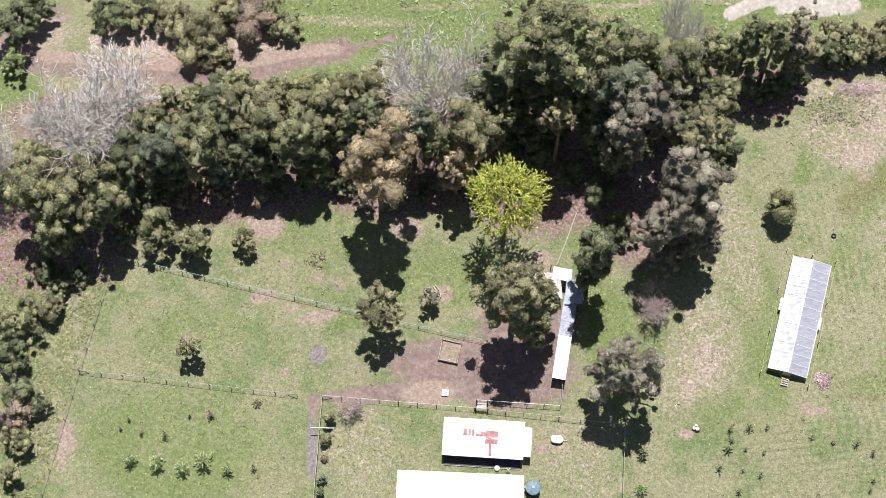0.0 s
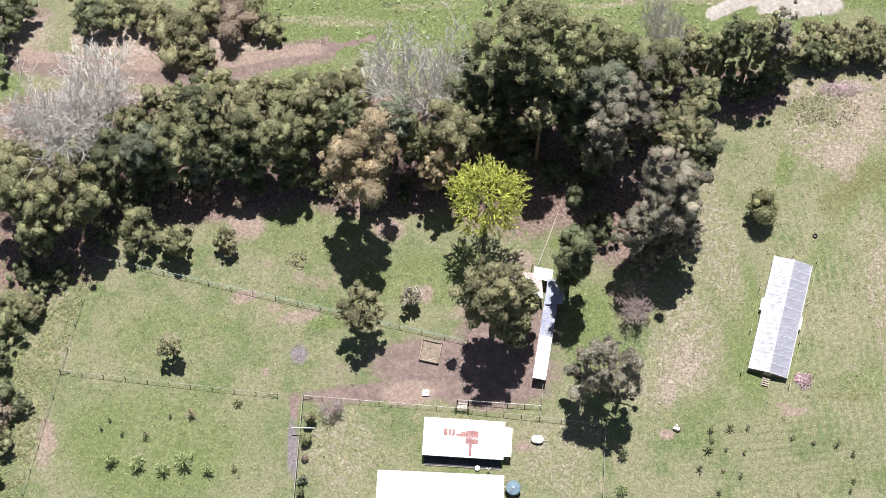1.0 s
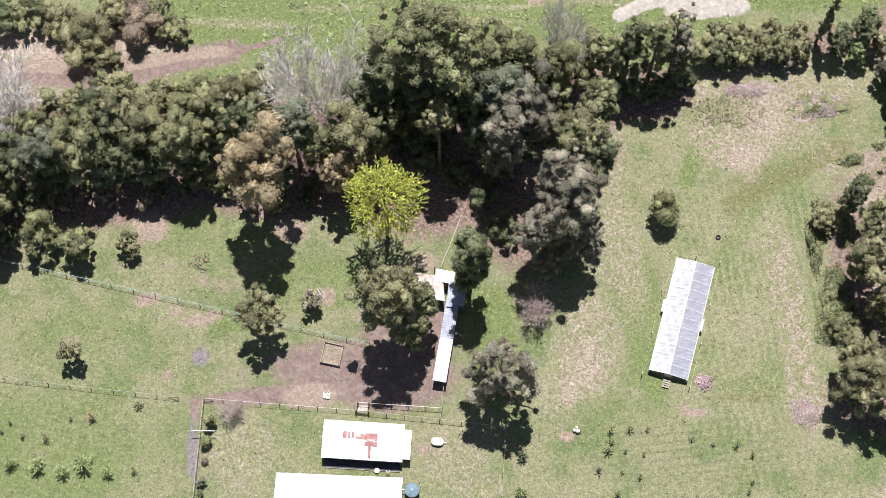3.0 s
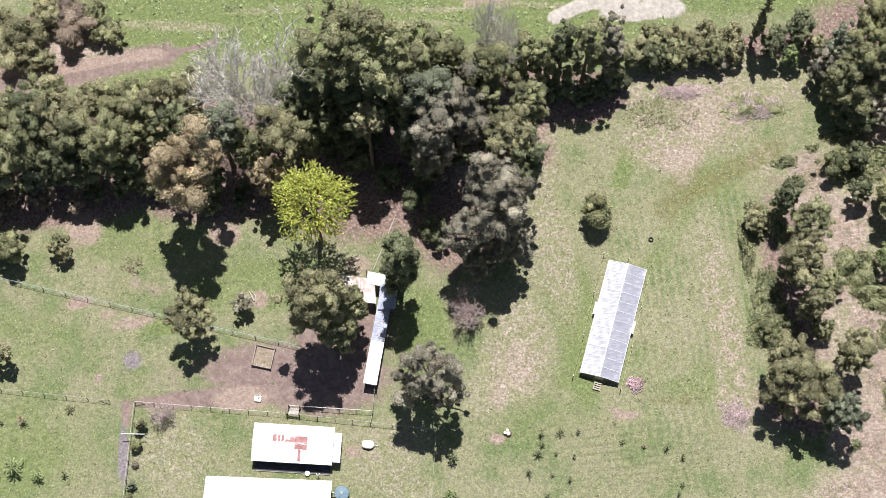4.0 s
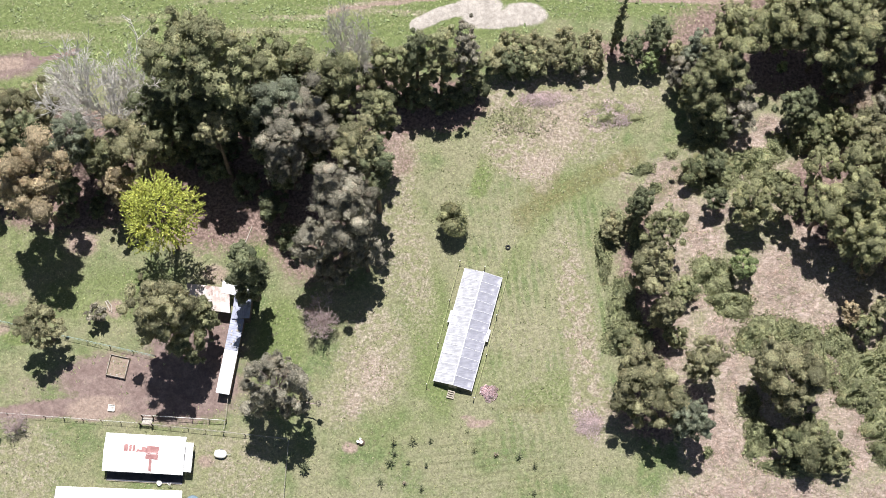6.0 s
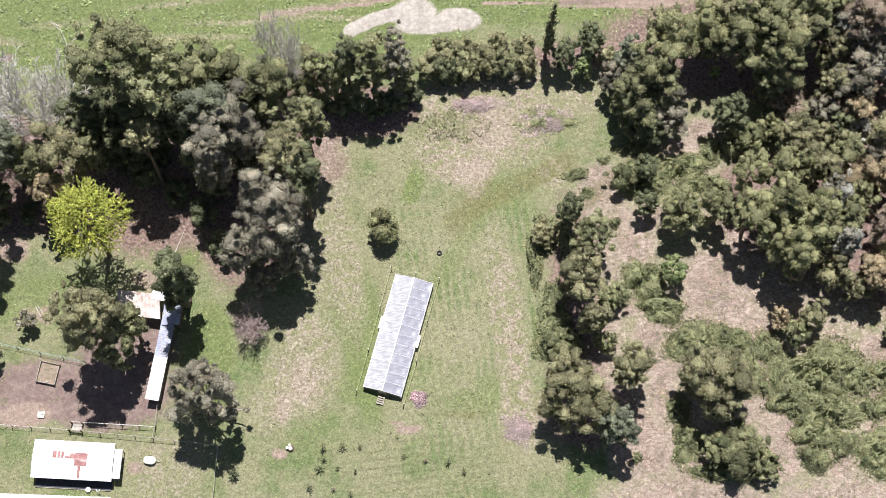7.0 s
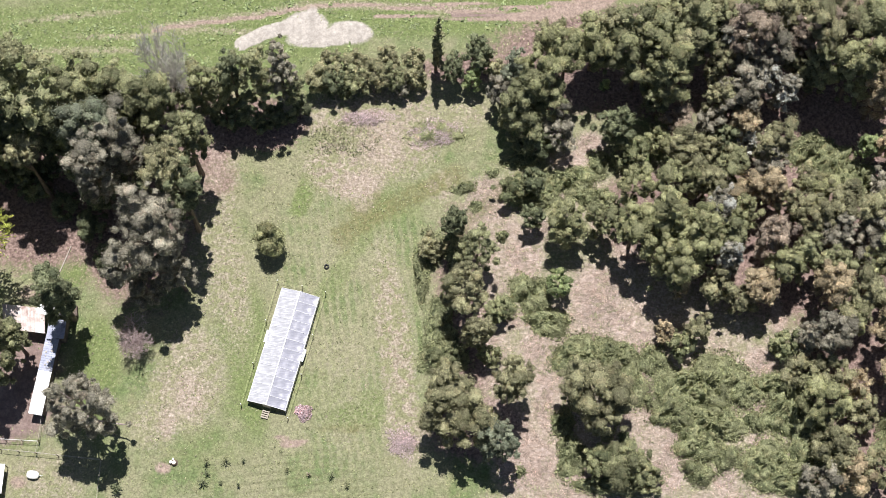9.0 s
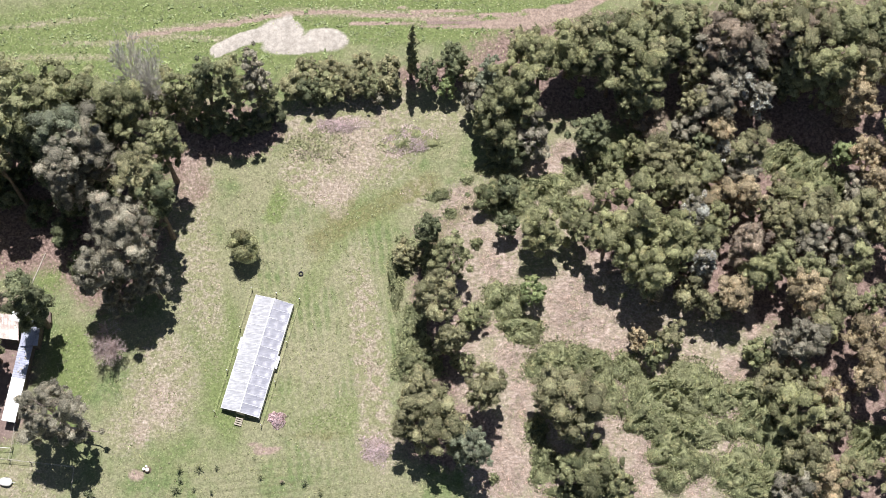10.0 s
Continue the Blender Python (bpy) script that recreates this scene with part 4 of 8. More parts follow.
def house(name, label, corner, ux, w, d, eave, ridge, roof, wall, over=0.35, at_back=True):
    """A gabled house: corner is its north-west wall foot, ux its way along the ridge."""
    ux = Vector((*ux, 0)).normalized()
    uy = Vector((ux.y, -ux.x, 0))
    ob = thing(name, label, "house")
    c0 = Vector((*corner, 0))
    pts = [c0, c0 + ux * w, c0 + ux * w + uy * d, c0 + uy * d]
    for i, nm in enumerate(("wall", "wall", "wall", "wall")):
        mb = MB()
        a, b = pts[i], pts[(i + 1) % 4]
        turn_box(mb, a, b, 0, eave, 0.16)
        if i % 2:
            k = (a + b) / 2
            n = ux * 0.08
            mb.add([a + Vector((0, 0, eave)) - n, b + Vector((0, 0, eave)) - n, k + Vector((0, 0, ridge - 0.05)) - n, a + Vector((0, 0, eave)) + n, b + Vector((0, 0, eave)) + n, k + Vector((0, 0, ridge - 0.05)) + n], [(0, 1, 2), (5, 4, 3), (0, 2, 5, 3), (1, 4, 5, 2)])
        part(nm, mb, wall, ob)
    slope = (ridge - eave) / (d / 2)
    for sgn in (0, 1):
        mb = MB()
        o = c0 + uy * (-over if sgn == 0 else d + over) - ux * over + Vector((0, 0, eave - over * slope + 0.06))
        r0 = c0 + uy * (d / 2) - ux * over + Vector((0, 0, ridge + 0.06))
        ribbed(mb, r0, ux * (w + 2 * over), o - r0, 0.33, 0.025, 0.04)
        part("roof", mb, roof, ob)
    mb = MB()
    mid = c0 + uy * (d / 2) + Vector((0, 0, ridge + 0.065))
    mb.box(mid + ux * (w / 2), (w + 2 * over, 0.32, 0.05), math.atan2(ux.y, ux.x))
    part("ridge_cap", mb, roof, ob)
    return ob, c0, ux, uy, slope


# small white-roofed house, its red tin showing through the worn paint
cottage, c0, ux, uy, slope = house("cottage", "small house with white metal roof worn to red", (1.75, -19.75), (10.21, -0.67), 9.55, 4.2, 2.05, 2.4, WHITE_ROOF, DARK_WALL, 0.33)
CW, CD, CE, CR = 9.55, 4.2, 2.05, 2.4


def on_roof(u, v):
    """A place on the cottage's roof: metres along it and metres down from its north eave."""
    z = CE + (v if v < CD / 2 else CD - v) * (CR - CE) / (CD / 2) + 0.112
    return c0 + ux * u + uy * v + Vector((0, 0, z))


def red_patch(u0, v0, u1, v1):
    mb = MB()
    mb.sheet(lambda a, b: on_roof(u0 + (u1 - u0) * a + 0.03 * math.sin(9 * b + u0), v0 + (v1 - v0) * b + 0.03 * math.sin(7 * a + v0)), 6, 4, 0.02)
    part("worn_red_sheet", mb, RED_ROOF, cottage, "faded red metal showing through white paint")


for u0, v0, u1, v1 in ((2.2, 1.05, 2.7, 1.98), (2.85, 1.08, 3.16, 1.97), (3.3, 1.1, 3.6, 1.97), (3.8, 1.65, 4.4, 2.0), (4.4, 1.3, 5.0, 2.02), (5.0, 1.15, 6.6, 2.08), (5.02, 2.13, 6.58, 2.8), (5.5, 2.8, 5.82, 4.3)):
    red_patch(u0, v0, u1, v1)
for k in range(3):
    mb = MB()
    p = c0 + ux * (1.6 + 2.9 * k) + uy * (CD + 0.09)
    mb.box((p.x, p.y, 1.35), (1.2, 0.06, 1.0), math.atan2(ux.y, ux.x))
    pane = MB()
    pane.box((p.x, p.y - 0.01, 1.35), (1.08, 0.065, 0.88), math.atan2(ux.y, ux.x))
    w = part("window", mb, BOARD, cottage)
    part("pane", pane, GLASS, w)
# Floor takes the dark wall colour to carry the shade band below the eave.
mb = MB()
pc = c0 + ux * (CW / 2) + uy * (CD + 0.62)
mb.box((pc.x, pc.y, 0.06), (CW + 0.1, 1.1, 0.12), math.atan2(ux.y, ux.x), 0.02)
part("porch_floor", mb, DARK_WALL, cottage, "porch floor coloured dark like the shade below the eave")
mb = MB()
pc = c0 + ux * (CW / 2) + uy * (CD + 1.2)
mb.box((pc.x, pc.y, 0.07), (CW + 0.1, 0.06, 0.14), math.atan2(ux.y, ux.x), 0.01)
part("porch_edge", mb, BOARD, cottage, "pale timber porch edging")
# lean-to at its east end
mb = MB()
e0 = c0 + ux * (CW + 0.34) + uy * 0.35
ribbed(mb, e0 + Vector((0, 0, 1.95)), ux * 0.95, uy * 3.75, 0.3, 0.02, 0.04)
part("lean_to_roof", mb, PALE_ZINC, cottage, "pale translucent lean-to roof")
mb = MB()
for v in (0.1, 1.85, 3.6):
    p = e0 + ux * 0.85 + uy * v
    mb.tube([(p.x, p.y, -0.05), (p.x, p.y, 1.94)], 0.05, 6)
    part("post", mb, POST_WOOD, cottage)
    mb = MB()

# large house to the south
big, b0, bx, by, bs = house("farmhouse", "large farmhouse with bright white metal roof", (-4.0, -26.65), (15.84, -0.73), 15.0, 8.6, 2.6, 3.6, WHITE_ROOF, PLAIN_WALL, 0.4)
mb = MB()
r0 = b0 - bx * 0.38 + by * 4.3 + Vector((0, 0, 3.75))
ribbed(mb, r0, bx * 2.2, -by * 4.66 - Vector((0, 0, 1.085)), 0.42, 0.03, 0.03)
part("glazed_roof_panel", mb, GLAZED_ROOF, big, "ribbed translucent roof panels")
mb = MB()
p = b0 - bx * 0.9 + by * 3.6
mb.tube([p + Vector((0, 0, 2.0)), p + bx * 0.9 + Vector((0, 0, 2.0))], 0.09, 8)
part("flue", mb, PALE_ZINC, big)


def water_tank(x, y):
    ob = thing("water_tank", "blue-grey plastic water tank with ribbed lid beside the farmhouse", "water tank", at=pose(x, y, 0))
    mb = MB()
    mb.tube([(0, 0, 0), (0, 0, 0.05), (0, 0, 1.3), (0, 0, 1.38)], [0.86, 0.9, 0.9, 0.86], 28)
    for z in (0.3, 0.65, 1.0):
        mb.tube([(0, 0, z), (0, 0, z + 0.03), (0, 0, z + 0.07), (0, 0, z + 0.1)], [0.9, 0.925, 0.925, 0.9], 28, False)
    part("body", mb, TANK_DARK, ob)
    mb = MB()
    n = 32
    vs = [(0, 0, 1.72)]
    for q, (rad, z) in enumerate(((0.22, 1.70), (0.9, 1.44), (0.94, 1.38))):
        vs += [(rad * math.cos(2 * math.pi * k / n), rad * math.sin(2 * math.pi * k / n), z + (0.05 if k % 4 < 2 and q == 1 else 0)) for k in range(n)]
    fs = [(0, 1 + k, 1 + (k + 1) % n) for k in range(n)]
    for q in range(2):
        fs += [(1 + q * n + k, 1 + (q + 1) * n + k, 1 + (q + 1) * n + (k + 1) % n, 1 + q * n + (k + 1) % n) for k in range(n)]
    mb.add(vs, fs)
    lid = part("lid", mb, TANK, ob, "ribbed conical blue-grey lid")
    mb = MB()
    mb.tube([(0, 0, 1.7), (0, 0, 1.8)], [0.2, 0.18], 14)
    part("hatch", mb, TANK, lid)
    mb = MB()
    mb.tube([(-0.85, 0.1, 1.25), (-1.5, 0.15, 1.25)], 0.06, 8)
    part("inlet_pipe", mb, WHITE_PLASTIC, ob)


water_tank(12.55, -28.3)

# ---- long shed and its shelter ----
shed = thing("long_shed", "long narrow shed with white and zinc sheet roof", "shed")
SA, SB = Vector((16.0, -14.5, 0)), Vector((17.85, -3.6, 0))
sx = (SB - SA).normalized()
sy = Vector((sx.y, -sx.x, 0))
for k, (t0, t1, mat, lab) in enumerate(((0.0, 0.27, PALE_ZINC, "white painted roof sheet"), (0.27, 0.52, PALE_ZINC, "white painted roof sheet"), (0.52, 0.8, ZINC, "blue-grey zinc roof sheet"), (0.8, 1.03, ZINC, "blue-grey zinc roof sheet"))):
    mb = MB()
    ln = (SB - SA).length
    o = SA + sx * (ln * t0 - 0.03) - sy * 0.86 + Vector((0, 0, 2.22 - 0.012 * (k % 2)))
    ribbed(mb, o, sx * (ln * (t1 - t0) + 0.06), sy * 1.72 + Vector((0, 0, -0.16)), 0.3, 0.02, 0.03)
    part("roof_sheet", mb, mat, shed, lab)
mb = MB()
turn_box(mb, SA + sy * 0.72 + sx * 0.3, SB + sy * 0.72, 0, 2.02, 0.08)
part("back_wall", mb, SHED_WALL, shed)
mb = MB()
turn_box(mb, SA - sy * 0.7 + sx * 5.5, SB - sy * 0.7, 0, 2.12, 0.08)
part("front_wall", mb, SHED_WALL, shed)
for u in (0.3, 2.9, 5.4):
    mb = MB()
    p = SA + sx * u - sy * 0.72
    mb.tube([p - Vector((0, 0, 0.05)), p + Vector((0, 0, 2.18))], 0.06, 6)
    part("post", mb, POST_WOOD, shed)
mb = MB()
turn_box(mb, SA + sx * 0.35 - sy * 0.6, SA + sx * 0.35 + sy * 0.7, 0, 1.2, 0.06)
part("end_boarding", mb, SHED_WALL, shed)
for k, (u, v, s) in enumerate(((6.5, -0.2, 0.2), (7.3, 0.35, 0.16), (8.2, -0.4, 0.22), (8.9, 0.2, 0.15), (9.6, -0.1, 0.2), (10.3, 0.4, 0.17), (6.9, 0.1, 0.24), (7.7, -0.35, 0.18), (8.4, 0.3, 0.26), (9.2, 0.45, 0.18), (9.9, -0.5, 0.16), (6.2, 0.4, 0.14))):
    mb = MB()
    p = SA + sx * u + sy * v
    mb.box((p.x, p.y, 2.24 - 0.09 * (v + 0.86)), (s * 1.3, s, 0.09), k * 0.7, 0.03)
    tagged(new("roof_stone", mb.mesh("roof_stone", STONE)), "stone weighing down the shed roof", "stone", "stones on the shed roof")

cross = thing("cross_shed", "small shed with blue-grey zinc roof joined to the long shed", "shed")
for k in range(2):
    mb = MB()
    o = Vector((16.95 + 1.12 * k, -4.75 + 0.06 * k, 2.5 - 0.01 * k))
    ribbed(mb, o, (1.16, -0.05, 0), (0.32, 3.35, 0.12), 0.28, 0.02, 0.03)
    part("roof_sheet", mb, ZINC, cross)
for a, b in (((17.1, -4.55), (19.1, -4.65)), ((19.1, -4.65), (19.4, -1.55)), ((19.4, -1.55), (17.4, -1.45)), ((17.4, -1.45), (17.1, -4.55))):
    mb = MB()
    turn_box(mb, (*a, 0), (*b, 0), 0, 2.44, 0.08)
    part("wall", mb, SHED_WALL, cross)
mb = MB()
mb.box((19.25, -0.85, 2.55), (0.75, 0.75, 0.7), 0.1, 0.04)
part("roof_box", mb, PALE_ZINC, cross, "white metal box on the roof")
mb = MB()
mb.tube([(19.0, -1.3, -0.05), (19.0, -1.3, 2.3)], 0.06, 6)
part("post", mb, POST_WOOD, cross)
mb = MB()
mb.tube([(19.5, -0.5, -0.05), (19.5, -0.5, 2.3)], 0.06, 6)
part("post", mb, POST_WOOD, cross)

lean = thing("open_shelter", "open shelter roofed with patched rusty and white sheets", "shelter")
for k, (x0, y0, ex, ey, mat, lab) in enumerate((
    (11.0, 0.05, (2.0, -0.25, 0), (0.35, -3.1, -0.1), RUST_SHEET, "rust-stained roof sheet"),
    (12.95, -0.2, (1.9, -0.25, 0), (0.3, -3.3, -0.1), RUST_SHEET, "rust-stained roof sheet"),
    (14.75, -0.42, (1.75, -0.25, 0), (0.25, -3.3, -0.1), RUST_SHEET, "rust-stained roof sheet"),
    (15.45, -2.5, (1.1, -0.16, 0), (0.1, -1.3, -0.04), PALE_ZINC, "white painted roof sheet"),
    (14.3, -0.9, (0.7, -0.1, 0), (0.06, -0.8, -0.02), PALE_ZINC, "white painted roof sheet"),
    (15.67, 0.35, (2.41, -0.46, 0), (-0.25, -1.61, 0.02), PALE_ZINC, "white painted roof sheet"),
)):
    mb = MB()
    ribbed(mb, (x0, y0, 2.45 + 0.03 * (k % 2)), ex, ey, 0.3, 0.02, 0.025)
    part("roof_sheet", mb, mat, lean, lab)
for x, y in ((11.2, -0.15), (13.4, -0.4), (16.2, -0.7), (11.6, -2.9), (13.9, -3.2), (16.3, -3.6), (15.4, 0.65)):
    mb = MB()
    mb.tube([(x, y, -0.05), (x, y, 2.4)], 0.06, 6)
    part("post", mb, POST_WOOD, lean)
mb = MB()
mb.box((19.95, -0.55, 0.5), (0.9, 1.5, 1.0), 0.1, 0.04)
part("crate_stack", mb, SHED_WALL, lean)

# ---- greenhouse ----
gh = thing("greenhouse", "long plastic-film greenhouse with white ribs on the pasture", "greenhouse")
GA, GB = Vector((45.30, -13.55, 0)), Vector((49.53, 1.45, 0))
gy = (GB - GA).normalized()
gx = Vector((gy.y, -gy.x, 0))
GL, GW, GE, GR = (GB - GA).length, 5.05, 1.1, 1.6
BAYS = 12
FRAME = surface("white_timber", (0.74, 0.74, 0.76), (0.82, 0.82, 0.84), 3, 0.6)


def g_at(u, v, z):
    """A place in the greenhouse: metres across, metres along, and up."""
    return GA + gx * u + gy * v + Vector((0, 0, z))


for k in range(BAYS):
    v0, v1 = GL * k / BAYS, GL * (k + 1) / BAYS
    for sgn in (-1, 1):
        mb = MB()
        sag = 0.05 + 0.035 * math.sin(5.1 * k + 2 * sgn)

        def film(a, b, sgn=sgn, v0=v0, v1=v1, sag=sag, k=k):
            u = sgn * (GW / 2 + 0.04) * (1 - a)
            z = GE + (GR - GE) * a + 0.03 - sag * math.sin(math.pi * b) * math.sin(math.pi * min(1, a * 1.05)) + 0.02 * math.sin(14 * a + 3 * k) * math.sin(math.pi * b) + 0.012 * math.sin(23 * (a + b) + k)
            return g_at(u, v0 + (v1 - v0) * b, z)

        mb.sheet(film, 12, 8)
        part("roof_film", mb, FILM if sgn < 0 else TAUT_FILM, gh, smooth=True)
        mb = MB()
        mb.sheet(lambda a, b, sgn=sgn, v0=v0, v1=v1: g_at(sgn * (GW / 2 + 0.02 * math.sin(math.pi * b)), v0 + (v1 - v0) * b, GE * a), 2, 4)
        part("side_film", mb, FILM, gh, smooth=True)
for k in range(BAYS + 1):
    v = GL * k / BAYS
    for sgn in (-1, 1):
        mb = MB()
        mb.tube([g_at(sgn * GW / 2, v, GE + 0.05), g_at(0, v, GR + 0.05)], 0.03, 5)
        part("rafter", mb, FRAME, gh)
        mb = MB()
        mb.tube([g_at(sgn * (GW / 2 - 0.06), v, -0.05), g_at(sgn * (GW / 2 - 0.06), v, GE)], 0.045, 5)
        part("post", mb, FRAME, gh)
for u, z, rad in ((-GW / 2, GE + 0.04, 0.045), (GW / 2, GE + 0.04, 0.045), (0, GR + 0.07, 0.085)):
    mb = MB()
    mb.tube([g_at(u, -0.05, z), g_at(u, GL + 0.05, z)], rad, 6)
    part("ridge_beam" if u == 0 else "eave_beam", mb, FRAME, gh)
# South end panels get a darker tone than the film at the north end.
DARK_END = surface("dark_end_cladding", (0.09, 0.095, 0.075), (0.14, 0.14, 0.11), 3, 0.8)
for v, mat in ((0.0, DARK_END), (GL, FILM)):
    for sgn in (-1, 1):
        mb = MB()
        mb.add([g_at(sgn * 0.55, v - 0.02, 0), g_at(sgn * GW / 2, v - 0.02, 0), g_at(sgn * GW / 2, v - 0.02, GE), g_at(sgn * 0.55, v - 0.02, GR - 0.2), g_at(sgn * 0.55, v + 0.02, 0), g_at(sgn * GW / 2, v + 0.02, 0), g_at(sgn * GW / 2, v + 0.02, GE), g_at(sgn * 0.55, v + 0.02, GR - 0.2)], [(0, 1, 2, 3), (7, 6, 5, 4), (0, 3, 7, 4), (2, 1, 5, 6), (3, 2, 6, 7), (1, 0, 4, 5)])
        part("end_panel", mb, mat, gh)
mb = MB()
turn_box(mb, g_at(-0.5, -0.03, 0), g_at(0.5, -0.03, 0), 0.03, 1.35, 0.05)
part("door", mb, BOARD, gh, "brown board door")
for sgn, v in ((-1, GL * 0.57), (1, GL * 0.49)):
    mb = MB()
    mb.sheet(lambda a, b, sgn=sgn, v=v: g_at(sgn * (GW / 2 + 0.04 + 0.3 * a), v - 0.85 + 1.7 * b, GE - 0.08 - 0.2 * a + 0.03 * math.sin(6 * b)), 3, 4, 0.02)
    part("side_flap", mb, FRAME, gh, "white lifted side vent flap")
for sgn in (-1, 1):
    mb = MB()
    for k in range(40):
        v = 0.6 + 14.4 * k / 40
        mb.box(g_at(sgn * 1.45 + 0.2 * math.sin(k * 2.1), v, 0.12), (0.5 + 0.2 * math.sin(k), 0.3, 0.22), k * 0.9, 0.08)
    part("planting_bed", mb, LEAF["bright"], gh, "green seedling row inside")

step = thing("timber_step", "small slatted timber step at the greenhouse door", "step", at=pose(45.08, -14.5, 0, 0, 0, math.degrees(math.atan2(gx.y, gx.x))))
for k in range(4):
    mb = MB()
    mb.box((0, -0.42 + 0.28 * k, 0.24), (0.95, 0.17, 0.05), 0, 0.01)
    part("slat", mb, BOARD, step)
for sgn in (-1, 1):
    mb = MB()
    mb.box((0.42 * sgn, 0, 0.1), (0.08, 1.05, 0.22), 0, 0.01)
    part("bearer", mb, BOARD, step)


# ---- fences ----
def fence(label, pts, gap=2.8, rails=(), wires=(), net=None, height=1.15, rad=0.05, name="fence", brace=(), rail_mat=None, rail_rad=0.035):
    """A post fence along a line, with rails, wires or a net."""
    ob = thing(name, label, "fence")
    pts = [Vector((*p, 0)) for p in pts]
    post = MB()
    post.tube([(0, 0, -0.2), (0, 0, height * 0.5), (0.01, 0, height), (0.01, 0, height + 0.03)], [rad, rad * 0.95, rad * 0.9, rad * 0.6], 7)
    me = post.mesh("post", POST_WOOD)
    rng = np.random.default_rng(int(abs(pts[0].x * 17 + pts[0].y * 5)))
    for a, b in zip(pts, pts[1:]):
        n = max(1, round((b - a).length / gap))
        for k in range(n + (b is pts[-1])):
            o = part("post", me, None, ob)
            p = a.lerp(b, k / n)
            o.matrix_basis = pose(p.x, p.y, 0, *rng.normal(0, 2.0, 2), rng.uniform(0, 360))
        for z in rails:
            mb = MB()
            mb.tube([a.lerp(b, u) + Vector((0, 0, z + 0.03 * math.sin(9 * u + z))) for u in np.linspace(0, 1, n + 1)], rail_rad, 5)
            part("rail", mb, rail_mat or RAIL_WOOD, ob)
        for z in wires:
            mb = MB()
            mb.tube([a.lerp(b, u) + Vector((0, 0, z)) for u in np.linspace(0, 1, n + 1)], 0.006, 3)
            part("wire", mb, WIRE, ob)
        if net:
            mb = MB()
            q = int((b - a).length / 0.6)
            for z in (0.1, 0.35, 0.6, 0.85):
                mb.tube([a.lerp(b, u) + Vector((0, 0, z + 0.04 * math.sin(20 * u))) for u in np.linspace(0, 1, n * 2 + 1)], 0.005, 3, False)
            for k in range(q):
                p = a.lerp(b, k / q)
                mb.tube([p + Vector((0, 0, 0.05)), p + Vector((0, 0, 1.0))], 0.004, 3, False)
            part("net", mb, NET, ob, "pale green wire netting")
    for i, j in brace:
        mb = MB()
        d = (pts[j] - pts[i]).normalized()
        mb.tube([pts[i] + Vector((0, 0, 0.95)), pts[i] + d * 1.2 + Vector((0, 0, 0.1))], 0.045, 6)
        part("brace", mb, POST_WOOD, ob)
    return ob


fence("paddock fence of wooden posts with pale green netting", [(-41.6, 2.34), (-9.21, -5.32), (-4.82, -6.46), (6.97, -9.19)], 2.9, rails=(1.1,), wires=(0.5,), net=True, rail_mat=NET, rail_rad=0.028, brace=((0, 1),))
fence("boundary fence of weathered posts and wire netting", [(-41.6, 2.34), (-45.41, -13.0), (-49.05, -28.97), (-50.4, -35.0)], 3.0, rails=(1.08,), wires=(0.35, 0.7), rail_mat=POST_WOOD, rail_rad=0.02)
fence("paddock fence of weathered posts with a thin top rail", [(-45.41, -13.0), (-17.35, -16.22)], 2.75, rail_rad=0.024, rails=(1.1,), wires=(0.4, 0.75), brace=((0, 1), (1, 0)))
fence("yard fence of wooden posts with pale top rail", [(-14.1, -16.37), (5.31, -18.02)], 2.4, rails=(1.12,), wires=(0.4, 0.75), rail_mat=WHITE_PLASTIC, rail_rad=0.019, brace=((0, 1),))
fence("yard fence of wooden posts with pale top rail", [(7.0, -18.2), (16.05, -19.21), (24.4, -20.24)], 2.5, rails=(1.12,), wires=(0.4, 0.75), rail_rad=0.03)
fence("low fence along the grass strip by the yard", [(5.68, -16.99), (16.3, -17.75)], 2.2, rails=(1.05,), wires=(0.5,), rail_mat=WHITE_PLASTIC, rail_rad=0.035)
fence("garden fence of posts and wire beside the muddy track", [(-14.1, -16.37), (-14.9, -29.03), (-15.2, -34)], 2.6, rails=(1.1,), wires=(0.4, 0.75), rail_rad=0.04)
fence("garden fence of thin posts and wire", [(24.4, -20.24), (23.82, -29.08), (23.5, -34)], 2.8, rails=(1.05,), wires=(0.4, 0.75), rail_rad=0.025)
fence("wire fence along the shed", [(16.75, -11.98), (16.35, -17.6), (16.05, -19.21)], 2.4, wires=(0.4, 0.75, 1.1), rails=(1.12,), rail_rad=0.025)

gate = thing("yard_gate", "small wooden gate in the yard fence", "gate")
for x, y in ((5.45, -18.05), (6.95, -18.2), (5.6, -17.05), (7.0, -17.15)):
    mb = MB()
    mb.tube([(x, y, -0.1), (x, y, 1.35), (x, y, 1.4)], [0.09, 0.085, 0.05], 8)
    part("gate_post", mb, POST_WOOD, gate)
for k in range(4):
    mb = MB()
    turn_box(mb, (5.55, -18.06, 0), (6.85, -18.19, 0), 0.2 + 0.27 * k, 0.32 + 0.27 * k, 0.04, 0.008)
    part("board", mb, BOARD, gate)
mb = MB()
mb.box((6.2, -17.6, 0.03), (1.3, 0.95, 0.06), -0.1, 0.02)
part("threshold", mb, STONE, gate, "pale worn threshold slab")

